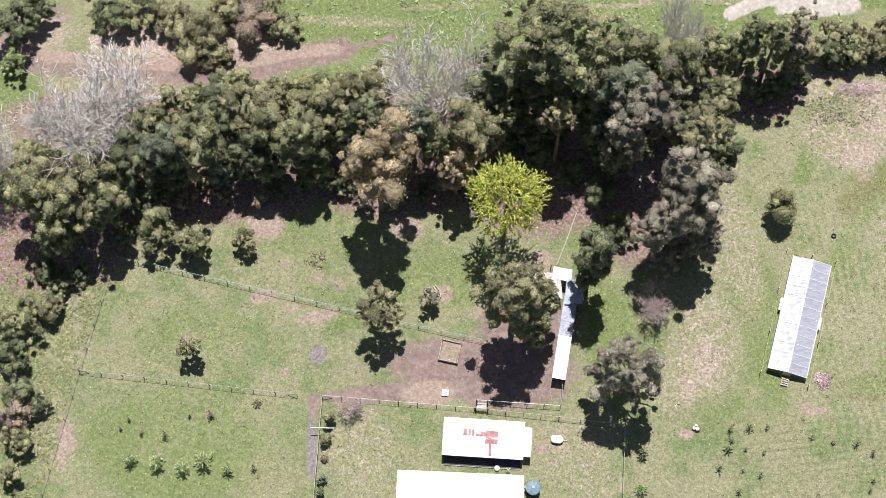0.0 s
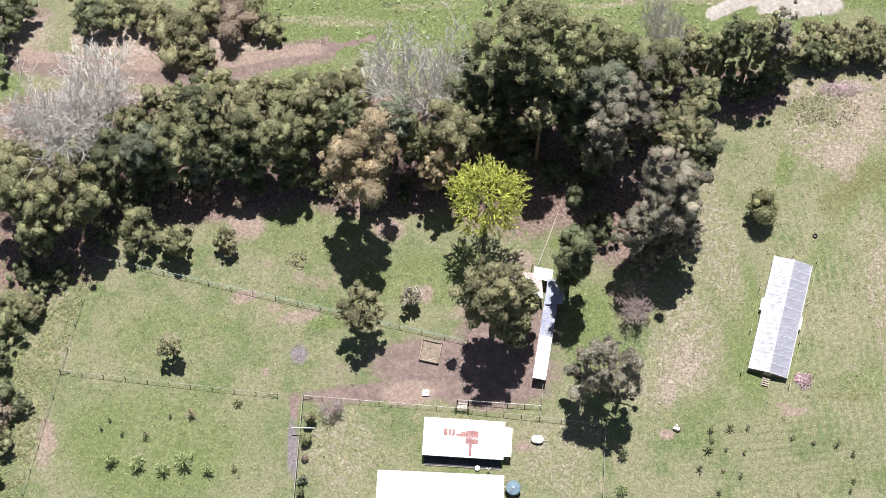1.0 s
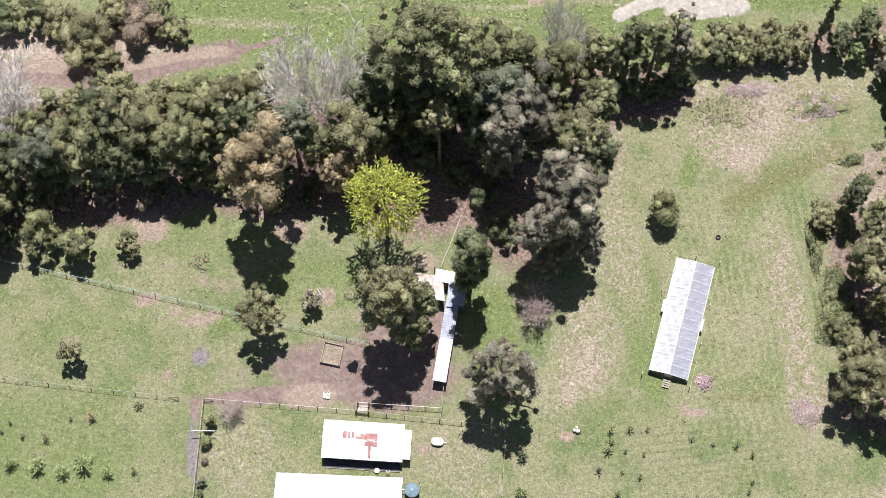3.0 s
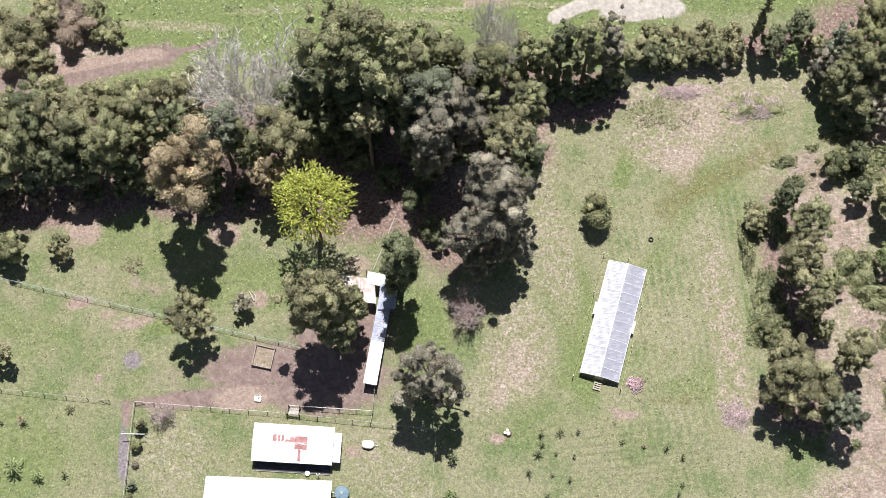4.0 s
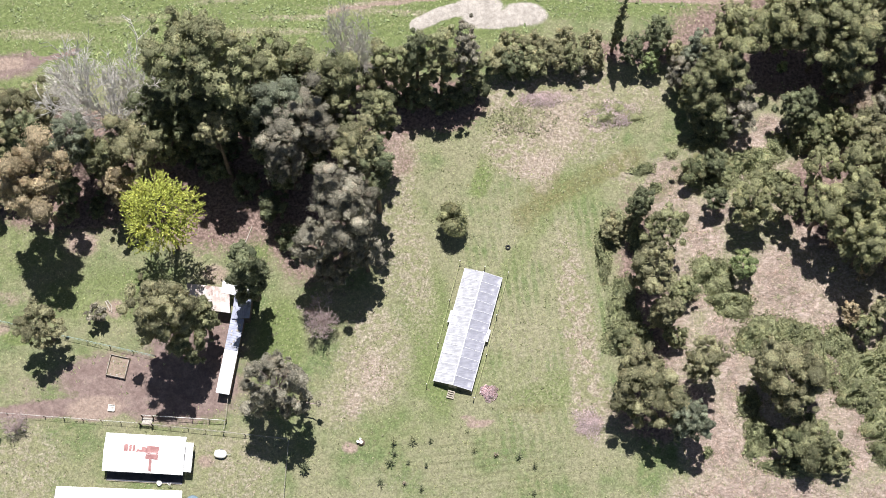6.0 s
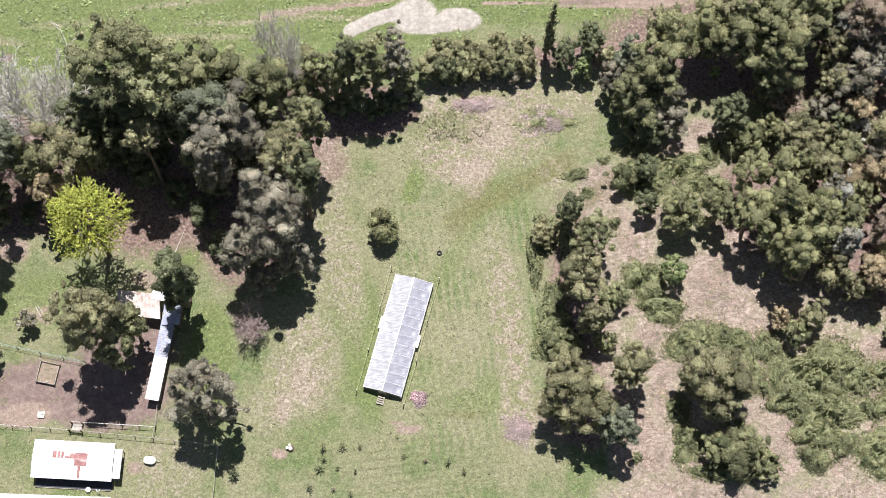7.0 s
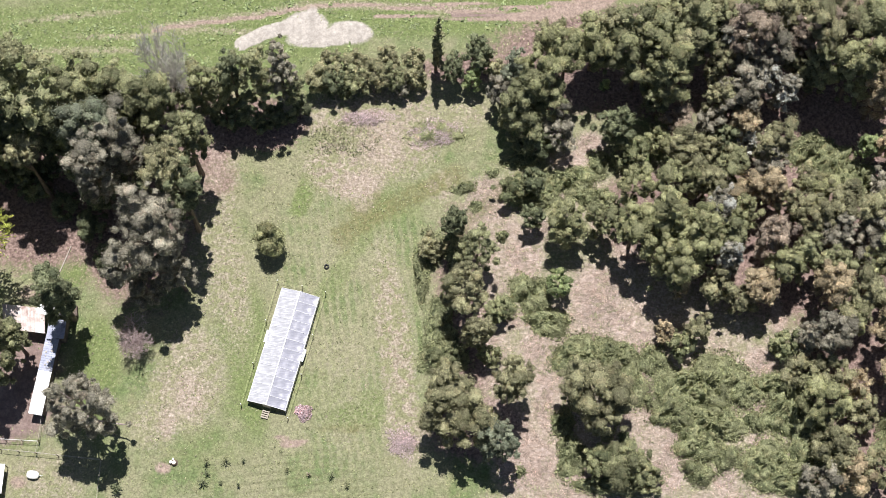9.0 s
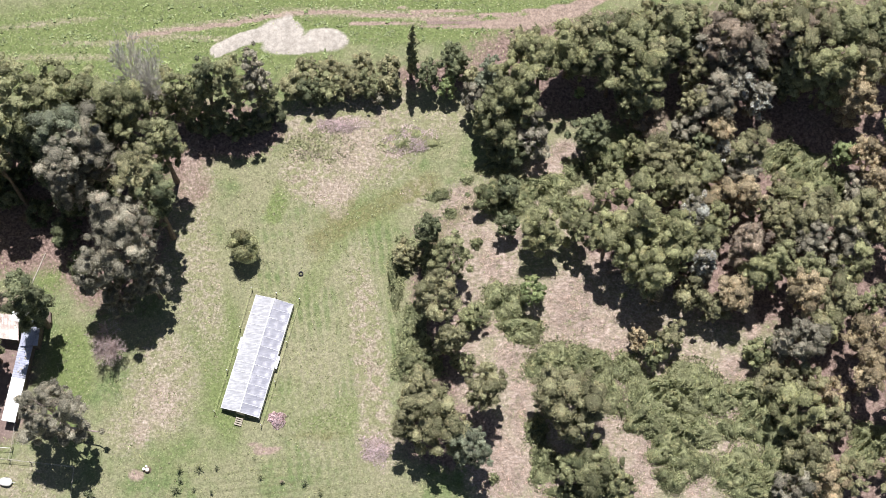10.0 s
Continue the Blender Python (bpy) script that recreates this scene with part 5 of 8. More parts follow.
# string fence round the greenhouse
ring = thing("string_fence", "low fence of thin posts and yellow twine round the greenhouse", "fence")
stakes = ((46.46, 3.15), (49.73, 2.34), (52.77, 1.53), (51.12, -4.24), (49.71, -9.49), (48.04, -15.17), (44.9, -14.6), (42.0, -13.32), (43.49, -7.91), (45.0, -2.19))
mbp = MB()
mbp.tube([(0, 0, -0.1), (0, 0, 1.0), (0, 0, 1.25)], [0.05, 0.05, 0.045], 6)
stake_mesh = mbp.mesh("post", POST_WOOD)
for k, (x, y) in enumerate(stakes):
    if k == 6:
        continue
    part("post", stake_mesh, None, ring).matrix_basis = pose(x, y, 0, 3 * math.sin(k), 3 * math.cos(2 * k), 0)
    cap = MB()
    cap.tube([(x, y, 1.2), (x, y, 1.3)], [0.07, 0.06], 6)
    part("insulator", cap, WHITE_PLASTIC, ring)
for k in range(len(stakes)):
    if k in (5, 6):
        continue
    (xa, ya), (xb, yb) = stakes[k], stakes[(k + 1) % len(stakes)]
    for z in (0.55, 1.15):
        mb = MB()
        mb.tube([(xa, ya, z), ((xa + xb) / 2, (ya + yb) / 2, z - 0.04), (xb, yb, z)], 0.012, 3)
        part("twine", mb, STRING, ring)

# ---- loose things ----
def raised_bed():
    ob = thing("raised_bed", "square timber raised bed with weeds in the dirt yard", "planter")
    cs = [Vector((1.23, -8.85, 0)), Vector((3.64, -9.41, 0)), Vector((3.12, -12.03, 0)), Vector((0.72, -11.5, 0))]
    for a, b in zip(cs, cs[1:] + cs[:1]):
        for k in range(2):
            mb = MB()
            turn_box(mb, a, b, 0.0 + 0.28 * k, 0.27 + 0.28 * k, 0.07, 0.012)
            part("board", mb, RAIL_WOOD, ob)
    for p in cs:
        mb = MB()
        mb.box((p.x, p.y, 0.3), (0.14, 0.14, 0.64), -0.22, 0.015)
        part("corner_post", mb, POST_WOOD, ob)
    mb = MB()
    c = sum(cs, Vector()) / 4
    mb.box((c.x, c.y, 0.12), (2.35, 2.6, 0.2), -0.22, 0.05)
    part("soil", mb, SOIL_BED, ob, "pale dry soil")
    rng = np.random.default_rng(3)
    n = 26
    p = np.stack([c.x + rng.uniform(-0.9, 0.9, n), c.y + rng.uniform(-1.0, 1.0, n), 0.25 + rng.uniform(0, 0.12, n)], 1)
    t = unit(rng.normal(0, 1, (n, 3)) * (1, 1, 0.5)) * 0.09
    tagged(part("weed_cover", quads("weed_cover", p, t, np.cross(t, (0, 0, 1)) * 0.6, rng.uniform(0, 1, n), LEAF["bright"]), None, ob), kind="stuff")
    for x, y, s in ((1.3, -11.4, 0.16), (2.1, -11.55, 0.2), (2.95, -10.4, 0.14), (1.6, -9.7, 0.13), (2.5, -11.4, 0.12)):
        mb = MB()
        mb.box((x, y, 0.28), (s * 1.4, s, s * 0.7), x, 0.04)
        part("stone", mb, STONE, ob)


raised_bed()

crate = thing("white_tray", "white plastic tray lying on the dirt yard", "tray", at=pose(1.58, -15.85, 0, 0, 0, -5))
mb = MB()
mb.box((0, 0, 0.05), (0.85, 0.8, 0.08), 0, 0.02)
part("base", mb, WHITE_PLASTIC, crate)
for x, y, w, d in ((0, 0.4, 0.85, 0.05), (0, -0.4, 0.85, 0.05), (0.42, 0, 0.05, 0.76), (-0.42, 0, 0.05, 0.76)):
    mb = MB()
    mb.box((x, y, 0.16), (w, d, 0.24), 0, 0.015)
    part("side", mb, WHITE_PLASTIC, crate)
mb = MB()
mb.box((0.1, 0.08, 0.14), (0.35, 0.2, 0.1), 0.3, 0.03)
part("lump", mb, STONE, crate)

trailer = thing("covered_trailer", "small trailer under a rounded cream-white cover on the lawn", "trailer", at=pose(15.75, -21.95, 0, 0, 0, -6) @ Matrix.Scale(0.86, 4))
mb = MB()
prof = ((0.98, 0.26), (1.03, 0.4), (0.98, 0.6), (0.82, 0.7), (0.0, 0.74))
n = 24


def hull(k, s, z):
    a = 2 * math.pi * k / n
    x, y = math.cos(a), math.sin(a)
    f = 1 / max(abs(x) ** 3 + abs(y) ** 3, 0.3) ** (1 / 3)
    return (0.92 * s * x * f * (1.0 if x < 0 else 1.0), 0.62 * s * y * f * (1 - 0.45 * max(0, x * f - 0.55)), z)


vs = [hull(k, s, z) for s, z in prof for k in range(n)]
mb.add(vs, [(q * n + k, q * n + (k + 1) % n, (q + 1) * n + (k + 1) % n, (q + 1) * n + k) for q in range(4) for k in range(n)])
part("cover", mb, WHITE_PLASTIC, trailer, smooth=True)
mb = MB()
mb.box((0, 0, 0.3), (1.6, 1.0, 0.12), 0, 0.02)
part("chassis", mb, POST_WOOD, trailer)
mb = MB()
mb.tube([(0.8, 0, 0.3), (1.45, 0, 0.32)], 0.04, 6)
part("drawbar", mb, WIRE, trailer)
for sgn in (-1, 1):
    mb = MB()
    mb.tube([(0, 0.58 * sgn, 0.24), (0, 0.7 * sgn, 0.24)], 0.24, 14)
    part("wheel", mb, RUBBER, trailer)


tub = thing("round_tub", "pale round plastic tub on the grass between the houses", "tub", at=pose(8.1, -25.6, 0))
mb = MB()
mb.tube([(0, 0, 0), (0, 0, 0.04), (0, 0, 0.3), (0, 0, 0.32)], [0.24, 0.26, 0.31, 0.29], 18)
part("bowl", mb, WHITE_PLASTIC, tub)
mb = MB()
mb.tube([(0, 0, 0.29), (0, 0, 0.335), (0, 0, 0.34)], [0.33, 0.33, 0.3], 18)
part("rim", mb, WHITE_PLASTIC, tub)

stand = thing("white_stand", "small forked white plastic stand beside the farmhouse", "stand", at=pose(9.5, -26.0, 0))
mb = MB()
mb.tube([(0, 0, 0), (0, 0, 0.5), (0, 0.02, 0.95)], [0.07, 0.05, 0.05], 8)
part("post", mb, WHITE_PLASTIC, stand)
for sgn in (-1, 1):
    mb = MB()
    mb.tube([(0, 0.02, 0.9), (0.14 * sgn, 0.12, 1.05), (0.24 * sgn, 0.3, 1.1)], [0.05, 0.06, 0.05], 6)
    part("arm", mb, WHITE_PLASTIC, stand)


def tyre(x, y, tilt=0.0):
    ob = thing("tyre", "old black rubber tyre lying in the grass", "tyre", at=pose(x, y, 0.1, tilt, 0, 0))
    mb = MB()
    n, m = 22, 8
    vs = [((0.25 + 0.09 * math.cos(2 * math.pi * j / m)) * math.cos(2 * math.pi * i / n), (0.25 + 0.09 * math.cos(2 * math.pi * j / m)) * math.sin(2 * math.pi * i / n), 0.1 * math.sin(2 * math.pi * j / m)) for i in range(n) for j in range(m)]
    mb.add(vs, [(i * m + j, ((i + 1) % n) * m + j, ((i + 1) % n) * m + (j + 1) % m, i * m + (j + 1) % m) for i in range(n) for j in range(m)])
    part("tread", mb, RUBBER, ob)


tyre(52.84, 5.29)

bar = thing("clothes_post", "white horizontal pole on a post by the garden fence", "pole", at=pose(-13.9, -20.73, 0))
mb = MB()
mb.tube([(0.3, 0, -0.1), (0.3, 0, 1.8)], 0.05, 7)
part("post", mb, POST_WOOD, bar)
mb = MB()
mb.tube([(-1.5, 0.04, 1.82), (1.5, -0.04, 1.8)], 0.06, 8)
part("crossbar", mb, WHITE_PLASTIC, bar)

log = thing("cut_log", "pale cut timber lying beside a small tree", "log")
mb = MB()
mb.tube([(0.1, -1.6, 0.12), (0.75, -2.9, 0.14)], 0.09, 8)
mb.tube([(0.35, -1.5, 0.12), (0.9, -2.2, 0.13), (1.0, -3.1, 0.14)], [0.08, 0.08, 0.07], 7)
part("timber", mb, RAIL_WOOD, log)

pipe = thing("long_pole", "long pale pole lying on the slope behind the shed", "pole")
mb = MB()
mb.tube([(18.99, 8.48, 0.06), (17.6, 4.7, 0.08), (16.21, 1.27, 0.06)], 0.07, 6)
part("shaft", mb, RAIL_WOOD, pipe)


def stump(x, y):
    ob = thing("cut_stump", "cut tree stump with pale top on bare soil", "stump", at=pose(x, y, 0))
    mb = MB()
    mb.tube([(0, 0, -0.1), (0, 0, 0.1), (0, 0, 0.42)], [0.5, 0.36, 0.33], 14)
    part("trunk", mb, BARK, ob)
    for dx, dy, s in ((0.0, 0.0, 0.24), (-0.12, 0.42, 0.15), (-0.42, 0.08, 0.2)):
        mb = MB()
        mb.tube([(dx, dy, 0.36), (dx, dy, 0.46)], [s, s * 0.95], 12)
        part("block", mb, WHITE_PLASTIC if dx > -0.5 else BRICK_RED, ob)


stump(33.6, -20.6)


def brush_pile(x, y, rx, ry, h, label, n=120, seed=5, mat=None):
    """A heap of dead cut branches, each one a forked stick."""
    rng = np.random.default_rng(seed)
    ob = thing("brush_pile", label, "brush pile", at=pose(x, y, 0))
    kinds = []
    for q in range(6):
        mb = MB()
        a, b, c, d = (rng.normal(0, 0.12, 2) for _ in range(4))
        mb.tube([(-0.6, 0, 0), (0, a[0], a[1] * 0.5), (0.6, b[0], b[1] * 0.5)], [0.035, 0.025, 0.01], 4)
        mb.tube([(0, a[0], a[1] * 0.5), (0.35, 0.22 + c[0], 0.1 + c[1])], [0.025, 0.01], 3)
        mb.tube([(-0.25, a[0] * 0.5, 0), (0.1, -0.25 + d[0], 0.05 + d[1])], [0.025, 0.01], 3)
        kinds.append(mb.mesh("branch", mat or DEAD_WOOD))
    for k in range(n):
        a, r = rng.uniform(0, 6.28), math.sqrt(rng.uniform(0, 1))
        o = part("branch", kinds[k % 6], None, ob)
        z = 0.06 + h * (1 - r * r) * rng.uniform(0.05, 1)
        o.matrix_basis = pose(rx * r * math.cos(a), ry * r * math.sin(a), z, rng.uniform(0, 360), rng.normal(0, 9), rng.uniform(0, 360)) @ Matrix.Scale(rng.uniform(0.6, 1.3), 4)
    m = int(rx * ry * 420)
    a = rng.uniform(0, 6.28, m)
    r = rng.uniform(0, 1, m) ** 0.7 * (1 + 0.25 * np.sin(2 * a + seed) + 0.22 * np.sin(5 * a + 2 * seed))
    at = np.stack([rx * 1.15 * r * np.cos(a), ry * 1.15 * r * np.sin(a), 0.04 + h * np.maximum(0, 1 - r * r) * rng.uniform(0.1, 1.1, m)], 1)
    d = unit(rng.normal(0, 1, (m, 3)) * (1, 1, 0.35)) * rng.uniform(0.1, 0.32, m)[:, None]
    tagged(part("twig_litter", quads("twig_litter", at, d, unit(np.cross(d, (0, 0, 1.0))) * 0.016, rng.uniform(0, 1, m), LEAF["twig"]), None, ob), kind="stuff")


brush_pile(62.7, -18.4, 1.8, 1.6, 0.5, "heap of dead pinkish-brown branches on the pasture", 70, 4)
brush_pile(67.4, 23.9, 3.2, 1.7, 0.8, "heap of dead pinkish branches under the poplar", 90, 6)
brush_pile(58.0, 26.3, 3.0, 1.1, 0.6, "strewn pinkish dead branches on dry grass", 60, 7)


# ---- special trees ----
def conifer(x, y, h, r):
    """A young larch-like conifer: whorls of spiky yellow-green sprays round a straight leader."""
    rng = np.random.default_rng(77)
    ob = thing("larch_tree", "bright yellow-green spiky conifer among darker trees", "tree", at=pose(x, y, 0))
    mb = MB()
    mb.tube([(0, 0, -0.1), (0, 0, h * 0.5), (0, 0, h * 0.93)], [0.3, 0.17, 0.03], 8)
    cs, ts, ss, tone = [], [], [], []
    for k in range(1000):
        z = 1 - 1.5 * (k + 0.5) / 1000
        a = k * 2.39996 + rng.normal(0, 0.4)
        w = math.sqrt(max(0.0, 1 - z * z)) * rng.uniform(0.5, 1.08) * (1 + 0.07 * math.sin(5 * a) + 0.06 * math.sin(3 * a + 1))
        tip = np.array([r * w * math.cos(a), r * w * math.sin(a), h * (0.74 + 0.25 * z * rng.uniform(0.75, 1.05))])
        out = unit(np.array([math.cos(a) * (0.35 + w), math.sin(a) * (0.35 + w), 0.55 + 0.4 * z]) + rng.normal(0, 0.75, 3))
        ln = rng.uniform(0.5, 1.2)
        if k % 14 == 0:
            mb.tube([(0, 0, max(h * 0.4, tip[2] - 2.0)), tuple(tip)], [0.04, 0.012], 3, False)
        m = 12
        q = np.linspace(-0.6, 0.6, m)
        c = tip + out * (ln * q)[:, None] + rng.normal(0, 0.05, (m, 3))
        d = unit(out + rng.normal(0, 0.45, (m, 3)))
        s = np.cross(d, unit(rng.normal(0, 0.5, (m, 3)) + np.array([0, 0, 1])))
        sz = rng.uniform(0.1, 0.19, m)[:, None]
        cs.append(c)
        ts.append(d * sz)
        ss.append(unit(s) * sz * 0.55)
        tone.append(np.clip(rng.normal(0.5, 0.28) + rng.normal(0, 0.1, m), 0, 1))
    part("trunk", mb, BARK, ob)
    part("crown", quads("crown", np.concatenate(cs), np.concatenate(ts), np.concatenate(ss), np.concatenate(tone), LEAF["yellow"], 0.2), None, ob)


conifer(9.3, 5.5, 20, 4.6)


def poplar(x, y, h, r):
    """A narrow, upright poplar with a thinning top."""
    rng = np.random.default_rng(31)
    ob = thing("poplar_tree", "tall narrow dark green poplar by the northern hedge", "tree", at=pose(x, y, 0, 0, 1.5, 0))
    n = 70
    u = np.linspace(0.1, 1.0, n)
    w = r * np.sin(np.pi * np.clip(u * 0.92 + 0.1, 0, 1)) ** 0.7
    a = rng.uniform(0, 6.28, n)
    q = rng.uniform(0.2, 0.9, n) * w
    lb = (np.stack([q * np.cos(a), q * np.sin(a), h * u], 1), np.clip(w * 0.6, 0.22, 0.7), rng.uniform(0, 1, n))
    mb = MB()
    limbs(mb, rng, h, r, lb, 0.2, 10)
    part("trunk", mb, BARK, ob)
    part("crown", foliage("crown", rng, lb, LEAF["green"], 0.15, 0.5, 0.1, -0.9), None, ob)


poplar(67.6, 33.3, 16.5, 0.78)

bare_tree(-46.7, 15.4, 20, 6.6, "tall leafless tree with pale grey twigs", seed=21, twigs=3)
bare_tree(-40.2, 18.3, 19, 7.0, "spreading leafless tree with pale grey twigs", seed=22, twigs=3)
bare_tree(1.4, 21.0, 23, 6.6, "leafless silver-grey tree behind the belt", seed=23, twigs=3)
bare_tree(31.3, 30.0, 20, 3.7, "leafless pale tree at the northern boundary", seed=24, twigs=3)
bare_tree(-56.4, 14.4, 17, 5.5, "leafless pale tree at the belt's end", seed=26, twigs=3)
bare_tree(28.7, -4.6, 5.5, 2.4, "low leafless grey-brown tree beside the pasture", DEAD_WOOD, 3, seed=25)
bare_tree(-10.4, -18.9, 3.6, 2.1, "small leafless shrub in the garden", DEAD_WOOD, 2, "bare_shrub", seed=27, category="shrub")

# ---- trees and shrubs ----
tree("tree", "olive-green evergreen tree in the shelter belt", -44.28, 7.71, 17, 4.0, "olive", 0.2, 0.21, 0.18, 1.45, 0.12, category="tree", group="shelter belt trees")
tree("tree", "grey-green evergreen tree in the shelter belt", -47.66, 5.85, 17, 3.3, "green", 0.2, 0.21, 0.18, 1.45, 0.12, category="tree", group="shelter belt trees")
tree("tree", "grey-green evergreen tree in the shelter belt", -41.18, 5.88, 16, 2.8, "green", 0.2, 0.21, 0.18, 1.45, 0.12, category="tree", group="shelter belt trees")
tree("tree", "grey-green evergreen tree in the shelter belt", -45.56, 4.65, 14, 2.8, "green", 0.2, 0.21, 0.18, 1.45, 0.12, category="tree", group="shelter belt trees")
tree("tree", "olive-green evergreen tree in the shelter belt", -49.73, 11.61, 14.8, 3.87, "olive", 0.2, 0.21, 0.18, 1.45, 0.08, category="tree", group="shelter belt trees")
tree("tree", "dark green evergreen tree in the shelter belt", -38.68, 12.36, 14.8, 3.88, "dark", 0.2, 0.21, 0.18, 1.45, 0.08, category="tree", group="shelter belt trees")
tree("tree", "grey-green evergreen tree in the shelter belt", -42.62, 11.35, 13.9, 3.18, "green", 0.2, 0.21, 0.18, 1.45, 0.08, category="tree", group="shelter belt trees")
tree("tree", "bluish-green evergreen tree in the shelter belt", -34.08, 13.36, 16.8, 3.17, "blue", 0.2, 0.21, 0.18, 1.45, 0.08, category="tree", group="shelter belt trees")
tree("tree", "grey-green evergreen tree in the shelter belt", -29.73, 14.13, 17.9, 3.68, "green", 0.2, 0.21, 0.18, 1.45, 0.08, category="tree", group="shelter belt trees")
tree("tree", "dark green evergreen tree in the shelter belt", -27.17, 17.94, 16.8, 3.55, "dark", 0.2, 0.21, 0.18, 1.45, 0.08, category="tree", group="shelter belt trees")
tree("tree", "olive-green evergreen tree in the shelter belt", -23.30, 18.87, 16.8, 3.91, "olive", 0.2, 0.21, 0.18, 1.45, 0.08, category="tree", group="shelter belt trees")
tree("tree", "grey-green evergreen tree in the shelter belt", -21.02, 15.63, 16.8, 3.54, "green", 0.2, 0.21, 0.18, 1.45, 0.08, category="tree", group="shelter belt trees")
tree("tree", "grey-green evergreen tree in the shelter belt", -16.64, 14.87, 17.9, 3.69, "green", 0.2, 0.21, 0.18, 1.45, 0.08, category="tree", group="shelter belt trees")
tree("tree", "light yellowish-green evergreen tree in the shelter belt", -15.85, 20.29, 15.8, 3.58, "light", 0.2, 0.21, 0.18, 1.45, 0.08, category="tree", group="shelter belt trees")
tree("tree", "olive-green evergreen tree in the shelter belt", -11.53, 20.28, 15.8, 3.58, "olive", 0.2, 0.21, 0.18, 1.45, 0.08, category="tree", group="shelter belt trees")
tree("tree", "grey-green evergreen tree in the shelter belt", -11.82, 16.70, 15.8, 2.49, "green", 0.2, 0.21, 0.18, 1.45, 0.08, category="tree", group="shelter belt trees")
tree("tree", "bluish-green evergreen tree in the shelter belt", -2.44, 15.67, 20.1, 2.79, "blue", 0.2, 0.21, 0.18, 1.45, 0.08, category="tree", group="shelter belt trees")
tree("tree", "olive-green evergreen tree in the shelter belt", 4.55, 15.00, 17.9, 3.51, "olive", 0.2, 0.21, 0.18, 1.45, 0.08, category="tree", group="shelter belt trees")
tree("tree", "tan-brown flowering evergreen tree in the shelter belt", 3.06, 11.22, 13.7, 2.41, "tan", 0.2, 0.21, 0.18, 1.45, 0.08, category="tree", group="shelter belt trees")
tree("tree", "olive-green evergreen tree in the shelter belt", -7.57, 21.35, 15.8, 3.21, "olive", 0.2, 0.21, 0.18, 1.45, 0.08, category="tree", group="shelter belt trees")
tree("tree", "dark green evergreen tree in the shelter belt", 7.09, 21.38, 16.8, 3.21, "dark", 0.2, 0.21, 0.18, 1.45, 0.08, category="tree", group="shelter belt trees")
tree("tree", "grey-green evergreen tree in the shelter belt", 7.76, 16.64, 14.7, 2.14, "green", 0.2, 0.21, 0.18, 1.45, 0.08, category="tree", group="shelter belt trees")
tree("tree", "bluish-green evergreen tree in the shelter belt", -27.74, 12.46, 9.095, 1.83, "blue", 0.2, 0.21, 0.18, 1.45, 0.08, category="tree", group="shelter belt trees")
tree("tree", "dark green evergreen tree in the shelter belt", -33.58, 11.54, 11.5, 2.15, "dark", 0.2, 0.21, 0.18, 1.45, 0.08, category="tree", group="shelter belt trees")
tree("tree", "dark green evergreen tree in the shelter belt", -37.16, 9.12, 7, 2.2, "dark", 0.2, 0.21, 0.18, 1.45, 0.08, category="tree", group="shelter belt trees")
tree("tree", "dark green evergreen tree in the shelter belt", -20.68, 13.22, 11.5, 2.88, "dark", 0.2, 0.21, 0.18, 1.45, 0.08, category="tree", group="shelter belt trees")
tree("tree", "dark green evergreen tree in the shelter belt", -15.58, 13.05, 11.5, 2.52, "dark", 0.2, 0.21, 0.18, 1.45, 0.08, category="tree", group="shelter belt trees")
tree("tree", "dark green evergreen tree in the shelter belt", -24.15, 13.11, 12.6, 2.51, "dark", 0.2, 0.21, 0.18, 1.45, 0.08, category="tree", group="shelter belt trees")
tree("tree", "tan-brown flowering evergreen tree in the belt", -6.72, 9.16, 25, 4.95, "tan", 0.42, 0.24, 0.18, 1.45, 0.08, category="tree", group="shelter belt trees")
tree("pine_tree", "grey-green evergreen tree towering over the belt", 14.11, 22.9, 31, 6.3, "green", 0.6, 0.17, 0.24, 1.45, 0, category="tree")
tree("tree", "olive-green evergreen tree standing in deep shade", 16.14, 15.40, 20, 2.32, "olive", 0.74, 0.21, 0.18, 1.45, 0.08, category="tree")
tree("tree", "bluish-green evergreen tree in the shelter belt", 23.87, 18.83, 23.4, 3.84, "blue", 0.2, 0.21, 0.18, 1.45, 0.08, category="tree", group="shelter belt trees")
tree("tree", "greyish-green evergreen tree in the shelter belt", 27.64, 16.93, 23.4, 3.83, "grey", 0.2, 0.21, 0.18, 1.45, 0.08, category="tree", group="shelter belt trees")
tree("tree", "greyish-green evergreen tree in the shelter belt", 24.40, 13.93, 23.4, 3.13, "grey", 0.2, 0.21, 0.18, 1.45, 0.08, category="tree", group="shelter belt trees")
tree("tree", "grey-green evergreen tree in the shelter belt", 20.48, 21.49, 22.5, 3.17, "green", 0.2, 0.21, 0.18, 1.45, 0.08, category="tree", group="shelter belt trees")
tree("tree", "grey-green evergreen tree in the shelter belt", 30.47, 22.81, 21, 3.90, "green", 0.2, 0.21, 0.18, 1.45, 0.08, category="tree", group="shelter belt trees")
tree("tree", "grey-green evergreen tree in the shelter belt", 22.35, 24.95, 22.5, 3.54, "green", 0.2, 0.21, 0.18, 1.45, 0.08, category="tree", group="shelter belt trees")
tree("tree", "grey-green evergreen tree in the shelter belt", 26.10, 24.36, 21, 3.20, "green", 0.2, 0.21, 0.18, 1.45, 0.08, category="tree", group="shelter belt trees")
tree("tree", "grey-green evergreen tree beside the pasture", 36.04, 18.45, 21.8, 2.64, "green", 0.3, 0.2, 0.16, 1.4, 0.14, category="tree", group="grey trees by the pasture")
